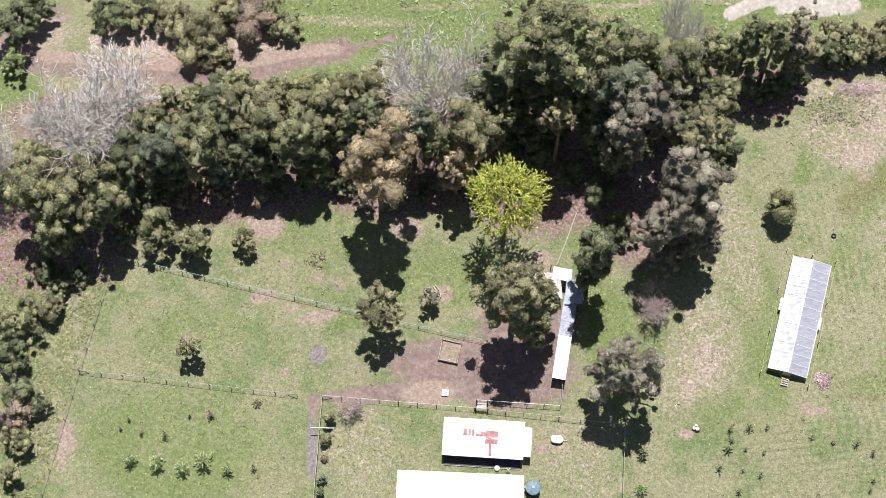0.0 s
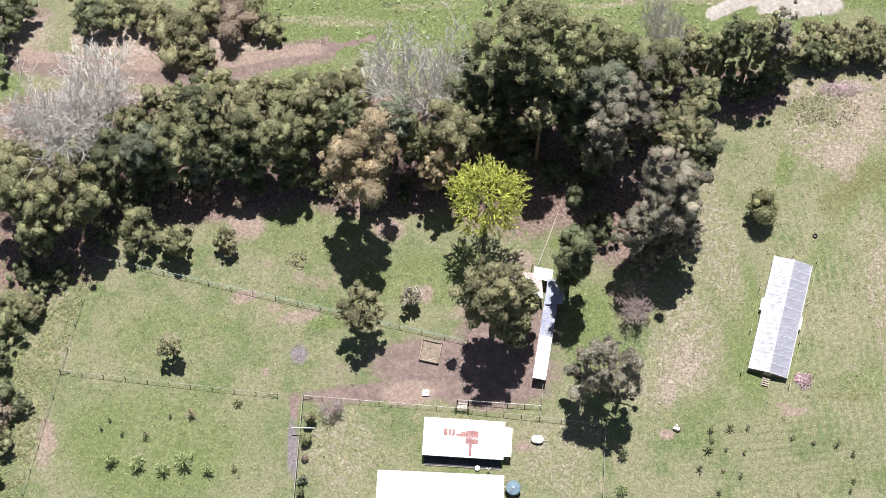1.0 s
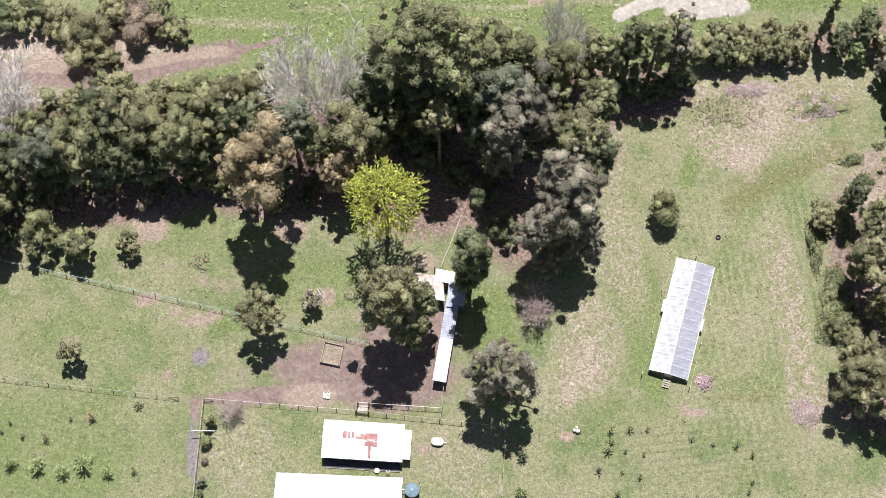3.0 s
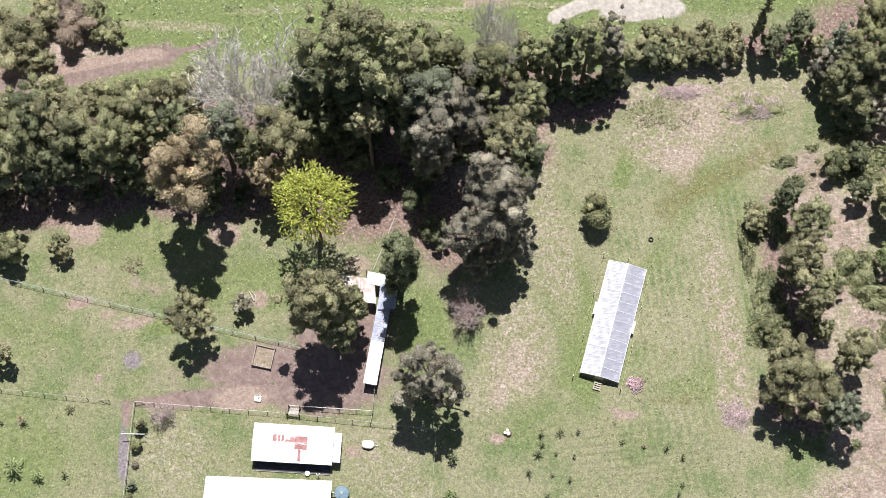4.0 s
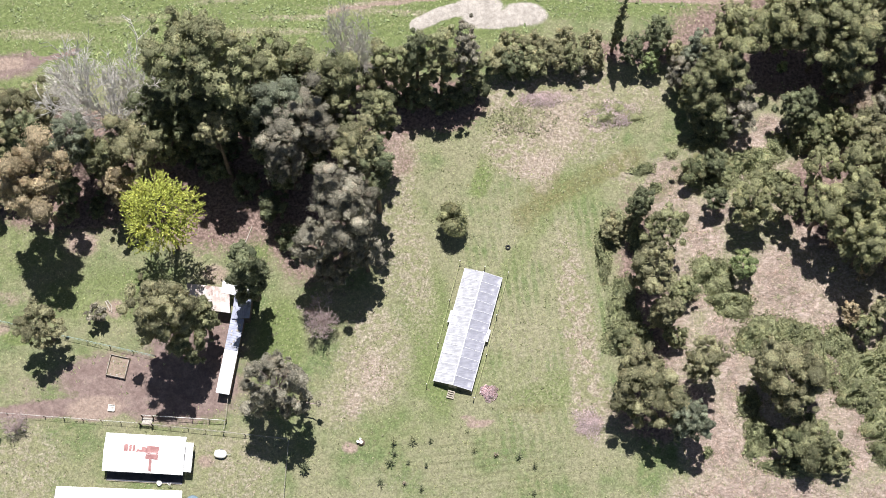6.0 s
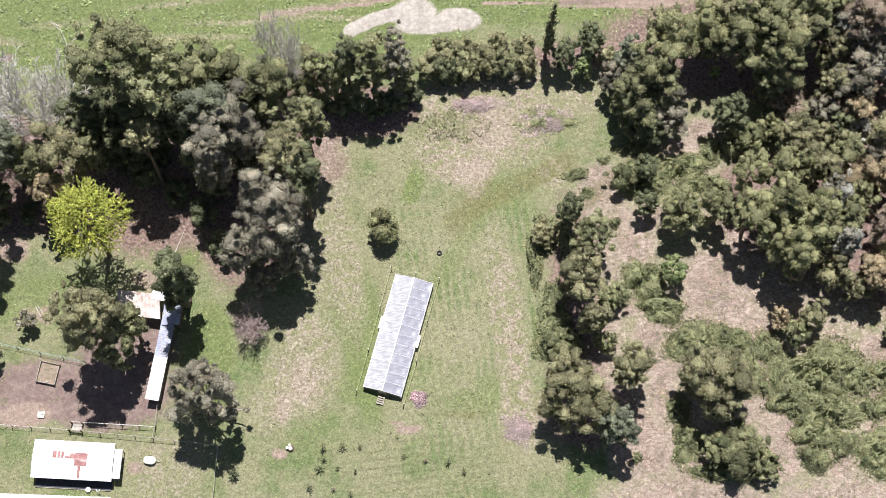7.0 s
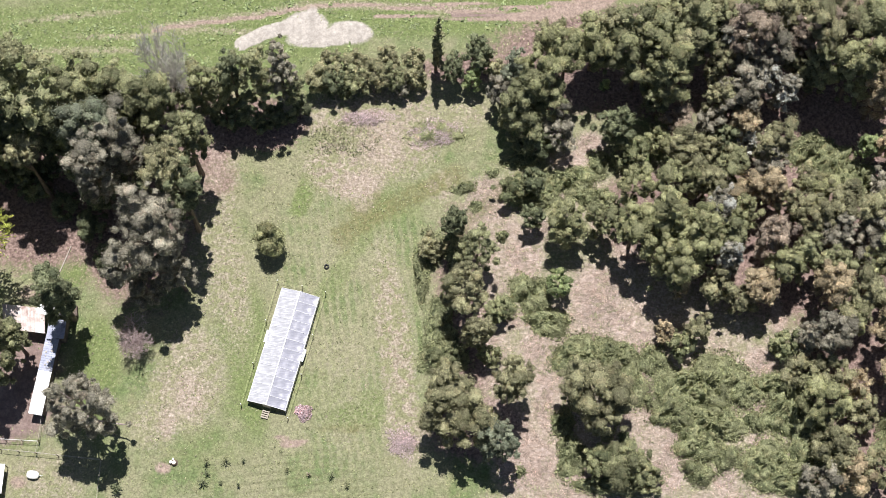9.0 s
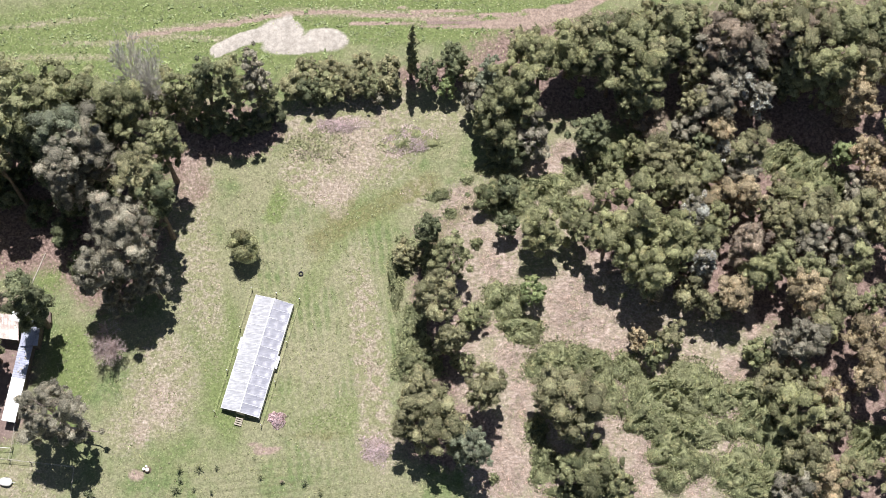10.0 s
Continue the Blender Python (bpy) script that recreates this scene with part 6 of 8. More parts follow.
tree("tree", "olive-green evergreen tree beside the pasture", 34.03, 12.61, 24.6, 3.27, "olive", 0.3, 0.2, 0.16, 1.4, 0.14, category="tree", group="grey trees by the pasture")
tree("tree", "dark green evergreen tree beside the pasture", 35.86, 10.55, 21.8, 2.77, "dark", 0.3, 0.2, 0.16, 1.4, 0.14, category="tree", group="grey trees by the pasture")
tree("tree", "greyish-green evergreen tree beside the pasture", 32.19, 7.23, 24.5, 4.10, "grey", 0.3, 0.2, 0.16, 1.4, 0.14, category="tree", group="grey trees by the pasture")
tree("tree", "greyish-green evergreen tree beside the pasture", 31.51, 3.75, 21, 4.52, "grey", 0.3, 0.2, 0.16, 1.4, 0.14, category="tree", group="grey trees by the pasture")
tree("tree", "greyish-green evergreen tree beside the pasture", 28.58, 2.61, 15.8, 3.16, "grey", 0.3, 0.2, 0.16, 1.4, 0.14, category="tree", group="grey trees by the pasture")
tree("tree", "greyish-green evergreen tree beside the pasture", 34.41, 2.30, 14, 2.47, "grey", 0.3, 0.2, 0.16, 1.4, 0.14, category="tree", group="grey trees by the pasture")
tree("tree", "greyish-green evergreen tree beside the pasture", 30.23, 1.23, 8.8, 2.89, "grey", 0.3, 0.2, 0.16, 1.4, 0.14, category="tree", group="grey trees by the pasture")
tree("tree", "grey-green bushy evergreen tree beside the paddock fence", -35.60, 4.56, 7.5, 2.9, "green", 0.1, 0.24, 0.18, 1.45, 0.08, category="tree")
tree("tree", "grey-green bushy evergreen tree beside the paddock fence", -31.03, 3.41, 6.5, 2.3, "green", 0.1, 0.24, 0.18, 1.45, 0.08, category="tree")
tree("shrub", "olive-green bushy shrub on the grass slope", -24.67, 4.03, 4.6, 1.9, "olive", 0.02, 0.22, 0.18, 1.45, 0.05, category="shrub")
tree("tree", "olive-green evergreen tree beside the paddock fence", -6.33, -6.7, 12.5, 3.05, "olive", 0.3, 0.2, 0.18, 1.8, 0.03, category="tree")
tree("tree", "greyish-green evergreen tree on the grass slope", -0.57, -3.93, 4.5, 1.59, "grey", 0.3, 0.21, 0.25, 1.1, 0.25, category="tree")
tree("tree", "olive-green evergreen tree in the paddock", -30.88, -10.80, 6, 1.58, "olive", 0.3, 0.21, 0.2, 1.45, 0.08, category="tree")
tree("tree", "olive-green evergreen tree over the dirt yard", 10.16, -7.41, 24.5, 4.15, "olive", 0.3, 0.19, 0.18, 1.45, 0.08, category="tree")
tree("tree", "grey-green evergreen tree beside the open shelter", 14.04, -6.13, 14, 2.24, "green", 0.2, 0.22, 0.18, 1.45, 0.08, category="tree")
tree("tree", "grey-green evergreen tree over the dirt yard", 11.93, -9.24, 14, 2.78, "green", 0.3, 0.2, 0.18, 1.45, 0.08, category="tree")
tree("tree", "dark green evergreen tree beside the shed", 19.95, -1.48, 20.5, 2.88, "dark", 0.2, 0.24, 0.18, 1.45, 0.08, category="tree")
tree("tree", "greyish-green evergreen tree at the yard corner", 23.90, -15.62, 18, 4.4, "grey", 0.25, 0.14, 0.15, 1.6, 0.12, category="tree", n=26, bark=DEAD_WOOD)
tree("tree", "light yellowish-green evergreen tree alone on the pasture", 45.69, 7.87, 6.2, 2.35, "light", 0.02, 0.29, 0.18, 2.2, 0, category="tree")
tree("shrub", "grey-green leafy shrub along the west boundary", -51.11, -6.04, 4.8, 3.08, "green", 0.05, 0.21, 0.18, 1.45, 0.08, category="shrub")
tree("shrub", "dark green leafy shrub along the west boundary", -53.41, -11.46, 6, 2.51, "dark", 0.05, 0.21, 0.18, 1.45, 0.08, category="shrub")
tree("shrub", "olive-green leafy shrub along the west boundary", -48.81, -5.06, 3.6, 1.46, "olive", 0.05, 0.21, 0.18, 1.45, 0.08, category="shrub")
tree("shrub", "dark green leafy shrub along the west boundary", -52.53, -16.04, 4.8, 2.14, "dark", 0.05, 0.21, 0.18, 1.45, 0.08, category="shrub")
tree("shrub", "reddish-brown leafy shrub along the west boundary", -52.85, -19.32, 4.8, 2.34, "russet", 0.05, 0.21, 0.18, 1.45, 0.08, category="shrub")
tree("shrub", "dark green leafy shrub along the west boundary", -49.73, -17.70, 3.6, 1.43, "dark", 0.05, 0.21, 0.18, 1.45, 0.08, category="shrub")
tree("shrub", "grey-green leafy shrub along the west boundary", -52.13, -22.48, 4.2, 2.13, "green", 0.05, 0.21, 0.18, 1.45, 0.08, category="shrub")
tree("shrub", "grey-green leafy shrub along the west boundary", -52.96, -26.70, 3.6, 1.41, "green", 0.05, 0.21, 0.18, 1.45, 0.08, category="shrub")
tree("shrub", "grey-green leafy shrub along the west boundary", -53.72, -7.37, 6, 2.16, "green", 0.05, 0.21, 0.18, 1.45, 0.08, category="shrub")
tree("shrub", "green leafy shrub along the west boundary", -48.63, -2.41, 3.6, 1.83, "bramble", 0.05, 0.21, 0.18, 1.45, 0.08, category="shrub")
tree("shrub", "olive-green leafy shrub beside the northern track", -31.74, 33.05, 5.4, 4.56, "olive", 0.03, 0.21, 0.18, 1.45, 0.08, category="shrub")
tree("shrub", "olive-green leafy shrub beside the northern track", -34.99, 35.79, 4.7, 3.17, "olive", 0.03, 0.21, 0.18, 1.45, 0.08, category="shrub")
tree("shrub", "reddish-brown leafy shrub beside the northern track", -25.01, 35.77, 4.7, 3.88, "russet", 0.03, 0.21, 0.18, 1.45, 0.08, category="shrub")
tree("shrub", "grey-green leafy shrub beside the northern track", -20.05, 34.77, 3.8, 2.82, "green", 0.03, 0.21, 0.18, 1.45, 0.08, category="shrub")
tree("shrub", "grey-green leafy shrub beside the northern track", -22.77, 37.46, 4.7, 3.18, "green", 0.03, 0.21, 0.18, 1.45, 0.08, category="shrub")
tree("shrub", "olive-green leafy shrub beside the northern track", -28.78, 30.80, 3.1, 2.12, "olive", 0.03, 0.21, 0.18, 1.45, 0.08, category="shrub")
tree("shrub", "grey-green leafy shrub beside the northern track", -40.43, 37.07, 4.7, 3.18, "green", 0.03, 0.21, 0.18, 1.45, 0.08, category="shrub")
tree("shrub", "dark green leafy shrub beside the northern track", -56.37, 34.27, 7.1, 3.15, "dark", 0.03, 0.21, 0.18, 1.45, 0.08, category="shrub")
tree("shrub", "fresh bright green leafy shrub beside the northern track", -56.88, 29.40, 3.8, 2.11, "bright", 0.03, 0.21, 0.18, 1.45, 0.08, category="shrub")
tree("shrub", "dark green leafy shrub beside the northern track", -44.15, 36.44, 5.4, 3.17, "dark", 0.03, 0.21, 0.18, 1.45, 0.08, category="shrub")
tree("shrub", "dark green leafy shrub beside the northern track", -54.04, 37.05, 6.2, 2.82, "dark", 0.03, 0.21, 0.18, 1.45, 0.08, category="shrub")
tree("shrub", "olive-green leafy shrub beside the northern track", -28.15, 37.47, 4.7, 2.83, "olive", 0.03, 0.21, 0.18, 1.45, 0.08, category="shrub")
tree("tree", "dark green evergreen tree along the northern boundary", 30.68, 26.41, 14, 2.57, "dark", 0.03, 0.21, 0.18, 1.45, 0.08, category="tree", group="northern boundary trees")
tree("tree", "grey-green evergreen tree along the northern boundary", 25.50, 26.50, 16.2, 2.91, "green", 0.03, 0.21, 0.18, 1.45, 0.08, category="tree", group="northern boundary trees")
tree("tree", "grey-green evergreen tree along the northern boundary", 34.46, 26.72, 9.8, 2.24, "green", 0.03, 0.21, 0.18, 1.45, 0.08, category="tree", group="northern boundary trees")
tree("tree", "grey-green evergreen tree along the northern boundary", 36.68, 28.05, 12.6, 2.22, "green", 0.03, 0.21, 0.18, 1.45, 0.08, category="tree", group="northern boundary trees")
tree("tree", "grey-green evergreen tree along the northern boundary", 39.26, 27.24, 15, 2.20, "green", 0.03, 0.21, 0.18, 1.45, 0.3, category="tree", group="northern boundary trees")
tree("tree", "dark green evergreen tree along the northern boundary", 41.02, 27.91, 18.8, 2.17, "dark", 0.03, 0.21, 0.18, 1.45, 0.3, category="tree", group="northern boundary trees")
tree("tree", "grey-green evergreen tree along the northern boundary", 44.38, 27.90, 18.8, 2.71, "green", 0.03, 0.21, 0.18, 1.45, 0.3, category="tree", group="northern boundary trees")
tree("tree", "greyish-green evergreen tree along the northern boundary", 47.36, 28.66, 20, 2.16, "grey", 0.03, 0.21, 0.18, 1.45, 0.3, category="tree", group="northern boundary trees")
tree("tree", "grey-green evergreen tree along the northern boundary", 48.41, 28.08, 11.2, 1.85, "green", 0.03, 0.21, 0.18, 1.45, 0.3, category="tree", group="northern boundary trees")
tree("shrub", "olive-green leafy shrub in the northern hedge", 51.78, 30.90, 5.6, 1.90, "olive", 0.03, 0.21, 0.18, 1.45, 0.08, category="shrub", group="hedge shrubs")
tree("shrub", "dark green leafy shrub in the northern hedge", 54.04, 30.31, 5.6, 1.90, "dark", 0.03, 0.21, 0.18, 1.45, 0.08, category="shrub", group="hedge shrubs")
tree("shrub", "grey-green leafy shrub in the northern hedge", 56.74, 30.54, 5.6, 2.08, "green", 0.03, 0.21, 0.18, 1.45, 0.08, category="shrub", group="hedge shrubs")
tree("shrub", "olive-green leafy shrub in the northern hedge", 59.42, 31.10, 5.6, 2.09, "olive", 0.03, 0.21, 0.18, 1.45, 0.08, category="shrub", group="hedge shrubs")
tree("shrub", "grey-green leafy shrub in the northern hedge", 62.10, 30.84, 5.6, 2.09, "green", 0.03, 0.21, 0.18, 1.45, 0.08, category="shrub", group="hedge shrubs")
tree("shrub", "olive-green leafy shrub in the northern hedge", 64.80, 31.07, 5.6, 1.90, "olive", 0.03, 0.21, 0.18, 1.45, 0.08, category="shrub", group="hedge shrubs")
tree("shrub", "olive-green leafy shrub in the northern hedge", 53.37, 32.80, 5.6, 2.28, "olive", 0.03, 0.21, 0.18, 1.45, 0.08, category="shrub", group="hedge shrubs")
tree("shrub", "olive-green leafy shrub in the northern hedge", 56.86, 32.95, 5, 2.28, "olive", 0.03, 0.21, 0.18, 1.45, 0.08, category="shrub", group="hedge shrubs")
tree("shrub", "olive-green leafy shrub in the northern hedge", 61.09, 33.34, 5, 2.29, "olive", 0.03, 0.21, 0.18, 1.45, 0.08, category="shrub", group="hedge shrubs")
tree("shrub", "olive-green leafy shrub in the northern hedge", 64.57, 33.74, 5, 1.91, "olive", 0.03, 0.21, 0.18, 1.45, 0.08, category="shrub", group="hedge shrubs")
tree("shrub", "dark green leafy shrub in the northern hedge", 54.86, 29.84, 3.4, 1.52, "dark", 0.03, 0.21, 0.18, 1.45, 0.08, category="shrub", group="hedge shrubs")
tree("shrub", "greyish-green leafy shrub in the northern hedge", 62.92, 30.04, 3.4, 1.52, "grey", 0.03, 0.21, 0.18, 1.45, 0.08, category="shrub", group="hedge shrubs")
tree("tree", "dark green evergreen tree in the northern hedge", 73.46, 33.22, 9.6, 2.19, "dark", 0.05, 0.21, 0.18, 1.45, 0.08, category="tree")
tree("shrub", "dark green leafy shrub in the northern hedge", 69.85, 31.66, 7.2, 1.89, "dark", 0.1, 0.21, 0.18, 1.45, 0.08, category="shrub")
tree("tree", "fresh bright green evergreen tree beside the northern hedge", 72.45, 30.52, 5.4, 1.52, "bright", 0.1, 0.21, 0.2, 1.45, 0.08, category="tree")
tree("shrub", "greyish-green leafy shrub beside the northern hedge", 76.68, 27.99, 8.4, 2.25, "grey", 0.1, 0.21, 0.18, 1.45, 0.08, category="shrub")
tree("shrub", "olive-green leafy shrub in the northern hedge", 76.03, 31.56, 6, 1.52, "olive", 0.1, 0.21, 0.18, 1.45, 0.08, category="shrub")
tree("tree", "light yellowish-green evergreen tree in the eastern wood", 80.67, 27.53, 16.2, 3.47, "light", 0.15, 0.21, 0.18, 1.45, 0.08, category="tree", group="eastern wood trees")
tree("tree", "grey-green evergreen tree in the eastern wood", 82.29, 25.61, 11.9, 3.15, "green", 0.15, 0.21, 0.18, 1.45, 0.08, category="tree", group="eastern wood trees")
tree("tree", "grey-green evergreen tree in the eastern wood", 78.28, 25.30, 13, 2.50, "green", 0.15, 0.21, 0.18, 1.45, 0.08, category="tree", group="eastern wood trees")
tree("tree", "light yellowish-green evergreen tree in the eastern wood", 84.81, 31.08, 16.2, 3.49, "light", 0.15, 0.21, 0.18, 1.45, 0.08, category="tree", group="eastern wood trees")
tree("tree", "bluish-green evergreen tree in the eastern wood", 78.27, 30.04, 11.9, 2.23, "blue", 0.15, 0.21, 0.18, 1.45, 0.08, category="tree", group="eastern wood trees")
tree("tree", "grey-green evergreen tree in the eastern wood", 78.95, 22.85, 9.7, 2.91, "green", 0.15, 0.21, 0.18, 1.45, 0.08, category="tree", group="eastern wood trees")
tree("tree", "thin greyish tree with bare brown limbs in the wood", 83.42, 22.40, 9.7, 2.83, "grey", 0.15, 0.17, 0.16, 1.3, 0.5, category="tree", n=24, bark=DEAD_WOOD, group="eastern wood trees")
tree("tree", "dark green evergreen tree in the eastern wood", 80.91, 21.35, 5.5, 3.01, "dark", 0.15, 0.18, 0.16, 1.3, 0.4, category="tree", group="eastern wood trees")
tree("tree", "light yellowish-green evergreen tree in the eastern wood", 77.66, 24.87, 9.7, 1.87, "light", 0.15, 0.21, 0.18, 1.45, 0.08, category="tree", group="eastern wood trees")
tree("tree", "olive-green evergreen tree in the eastern wood", 82.74, 33.69, 14, 2.60, "olive", 0.15, 0.21, 0.18, 1.45, 0.08, category="tree", group="eastern wood trees")
tree("tree", "light yellowish-green evergreen tree in the eastern wood", 88.69, 33.06, 14, 3.16, "light", 0.15, 0.21, 0.18, 1.45, 0.08, category="tree", group="eastern wood trees")
tree("tree", "grey-green evergreen tree in the eastern wood", 95.48, 33.36, 17.3, 3.68, "green", 0.15, 0.21, 0.18, 1.45, 0.08, category="tree", group="eastern wood trees")
tree("tree", "olive-green evergreen tree in the eastern wood", 90.87, 34.83, 15.1, 2.59, "olive", 0.15, 0.21, 0.18, 1.45, 0.08, category="tree", group="eastern wood trees")
tree("tree", "grey-green evergreen tree in the eastern wood", 101.26, 32.71, 17.3, 3.30, "green", 0.15, 0.21, 0.18, 1.45, 0.08, category="tree", group="eastern wood trees")
tree("tree", "reddish-brown evergreen tree in the eastern wood", 108.70, 33.23, 17.3, 3.68, "russet", 0.15, 0.21, 0.18, 1.45, 0.08, category="tree", group="eastern wood trees")
tree("tree", "olive-green evergreen tree in the eastern wood", 104.68, 36.35, 15.1, 2.97, "olive", 0.15, 0.21, 0.18, 1.45, 0.08, category="tree", group="eastern wood trees")
tree("tree", "olive-green evergreen tree in the eastern wood", 99.89, 37.22, 15.1, 2.98, "olive", 0.15, 0.21, 0.18, 1.45, 0.08, category="tree", group="eastern wood trees")
tree("tree", "olive-green evergreen tree in the eastern wood", 112.36, 36.35, 16.2, 3.34, "olive", 0.15, 0.21, 0.18, 1.45, 0.08, category="tree", group="eastern wood trees")
tree("tree", "olive-green evergreen tree in the eastern wood", 118.98, 32.72, 19.4, 4.01, "olive", 0.15, 0.21, 0.18, 1.45, 0.08, category="tree", group="eastern wood trees")
tree("tree", "grey-green evergreen tree in the eastern wood", 124.34, 32.75, 18.4, 4.03, "green", 0.15, 0.21, 0.18, 1.45, 0.08, category="tree", group="eastern wood trees")
tree("tree", "grey-green evergreen tree in the eastern wood", 127.94, 35.25, 17.3, 3.32, "green", 0.15, 0.21, 0.18, 1.45, 0.08, category="tree", group="eastern wood trees")
tree("tree", "grey-green evergreen tree in the eastern wood", 119.55, 36.55, 17.3, 3.32, "green", 0.15, 0.21, 0.18, 1.45, 0.08, category="tree", group="eastern wood trees")
tree("tree", "dark green evergreen tree beside the pasture", 69.63, 8.84, 11.6, 1.88, "dark", 0.04, 0.21, 0.18, 1.6, 0.03, category="tree")
tree("shrub", "olive-green leafy shrub beside the pasture", 66.73, 7.07, 4, 2.00, "olive", 0.03, 0.21, 0.18, 1.6, 0.03, category="shrub")
tree("tree", "grey-green evergreen tree beside the pasture", 72.71, 5.36, 11.6, 2.86, "green", 0.04, 0.17, 0.18, 1.6, 0.03, category="tree")
tree("tree", "olive-green evergreen tree beside the pasture", 70.81, -0.69, 13.8, 3.37, "olive", 0.04, 0.17, 0.18, 1.6, 0.03, category="tree")
tree("tree", "olive-green evergreen tree beside the pasture", 72.54, -5.32, 11.6, 2.17, "olive", 0.04, 0.21, 0.18, 1.6, 0.03, category="tree")
tree("shrub", "green leafy shrub beside the pasture", 75.22, -1.65, 5, 1.97, "bramble", 0.03, 0.21, 0.18, 1.6, 0.03, category="shrub")
tree("shrub", "green leafy shrub beside the pasture", 68.07, -7.63, 3, 2.16, "bramble", 0.03, 0.21, 0.18, 1.6, 0.03, category="shrub")
tree("tree", "olive-green evergreen tree beside the pasture", 69.91, -16.60, 14.5, 4.72, "olive", 0.04, 0.17, 0.18, 1.6, 0.03, category="tree")
tree("tree", "olive-green evergreen tree beside the pasture", 68.16, -13.04, 11.6, 2.85, "olive", 0.04, 0.17, 0.18, 1.6, 0.03, category="tree")
tree("tree", "bluish-green evergreen tree beside the pasture", 74.56, -19.55, 11.6, 2.76, "blue", 0.04, 0.17, 0.18, 1.6, 0.03, category="tree")
tree("tree", "olive-green evergreen tree beside the pasture", 76.49, -12.36, 13, 2.91, "olive", 0.04, 0.17, 0.18, 1.6, 0.03, category="tree")
tree("shrub", "grey-green leafy shrub beside the pasture", 74.04, -7.48, 4, 1.64, "green", 0.03, 0.21, 0.18, 1.6, 0.03, category="shrub")
thicket("bramble_thicket", "tangled green bramble thicket over dry grass", 67.51, -3.91, 1.84, 2.66, 1.5, "bramble", 0, 0.11, 1.05)
thicket("bramble_thicket", "tangled green bramble thicket over dry grass", 69.83, 6.11, 1.49, 1.95, 1.2, "bramble", 0, 0.11, 0.8)
thicket("bramble_thicket", "tangled green bramble thicket over dry grass", 67.90, -0.83, 1.48, 2.30, 1.2, "bramble", 0, 0.11, 0.8)
thicket("bramble_thicket", "tangled green bramble thicket over dry grass", 67.11, -7.65, 1.47, 2.26, 1.2, "bramble", 0, 0.11, 0.8)
thicket("weed_patch", "green weeds growing through a brush heap", 67.40, 23.95, 3.06, 1.80, 0.8, "lawn", 0, 0.11, 0.7)
thicket("weed_patch", "low green weeds and brush on dry grass", 53.65, 22.92, 1.91, 1.47, 0.6, "bramble", 0, 0.11, 0.22)
thicket("weed_patch", "low green weeds on the pasture", 55.08, 23.39, 3.81, 2.46, 0.6, "bramble", 0, 0.11, 0.4)
thicket("blossom_shrub", "small pink blossoming shrub beside the greenhouse", 50.03, -14.29, 1.09, 0.82, 0.7, "pink", 0, 0.07, 2.4)
thicket("weed_clump", "small brown weed clump on the slope", -15.28, 2.04, 1.11, 1.17, 0.5, "russet", 0, 0.15, 0.5)
# Understory fill; its dark shrubs are added to carry the belt's shade.
tree("shrub", "reddish-brown leafy shrub under the shelter belt", -41.83, 9.81, 3.215, 1.80, "russet", 0.02, 0.21, 0.18, 1.45, 0.08, category="shrub")
tree("shrub", "dark green filler shrub added for shade under the shelter belt", -39.73, 11.33, 2.622, 1.38, "dark", 0.02, 0.21, 0.18, 1.45, 0.08, category="shrub")
tree("shrub", "grey-green leafy shrub under the shelter belt", -35.16, 11.05, 3.587, 1.55, "green", 0.02, 0.21, 0.18, 1.45, 0.08, category="shrub")
tree("shrub", "reddish-brown leafy shrub under the shelter belt", -32.21, 10.35, 3.733, 1.69, "russet", 0.02, 0.21, 0.18, 1.45, 0.08, category="shrub")
tree("shrub", "grey-green leafy shrub under the shelter belt", -29.71, 13.20, 3.179, 1.84, "green", 0.02, 0.21, 0.18, 1.45, 0.08, category="shrub")
tree("shrub", "reddish-brown leafy shrub under the shelter belt", -27.78, 11.06, 3.068, 2.12, "russet", 0.02, 0.21, 0.18, 1.45, 0.08, category="shrub")
tree("shrub", "reddish-brown leafy shrub under the shelter belt", -22.82, 10.12, 4.269, 1.35, "russet", 0.02, 0.21, 0.18, 1.45, 0.08, category="shrub")
tree("shrub", "dark green filler shrub added for shade under the shelter belt", -20.62, 11.84, 3.312, 1.52, "dark", 0.02, 0.21, 0.18, 1.45, 0.08, category="shrub")
tree("shrub", "dark green filler shrub added for shade under the shelter belt", -16.82, 12.04, 4.246, 1.47, "dark", 0.02, 0.21, 0.18, 1.45, 0.08, category="shrub")
tree("shrub", "grey-green leafy shrub under the shelter belt", -13.71, 12.26, 4.5, 1.62, "green", 0.02, 0.21, 0.18, 1.45, 0.08, category="shrub")
tree("shrub", "grey-green leafy shrub under the shelter belt", -11.26, 11.76, 2.536, 1.55, "green", 0.02, 0.21, 0.18, 1.45, 0.08, category="shrub")
tree("shrub", "reddish-brown leafy shrub under the shelter belt", -8.92, 10.05, 4.878, 1.66, "russet", 0.02, 0.21, 0.18, 1.45, 0.08, category="shrub")
tree("shrub", "grey-green leafy shrub under the shelter belt", -5.20, 10.12, 3.1, 1.83, "green", 0.02, 0.21, 0.18, 1.45, 0.08, category="shrub")
tree("shrub", "dark green filler shrub added for shade under the shelter belt", -1.51, 11.00, 3.055, 1.75, "dark", 0.02, 0.21, 0.18, 1.45, 0.08, category="shrub")
tree("shrub", "reddish-brown leafy shrub under the shelter belt", 1.55, 12.77, 4.088, 1.96, "russet", 0.02, 0.21, 0.18, 1.45, 0.08, category="shrub")
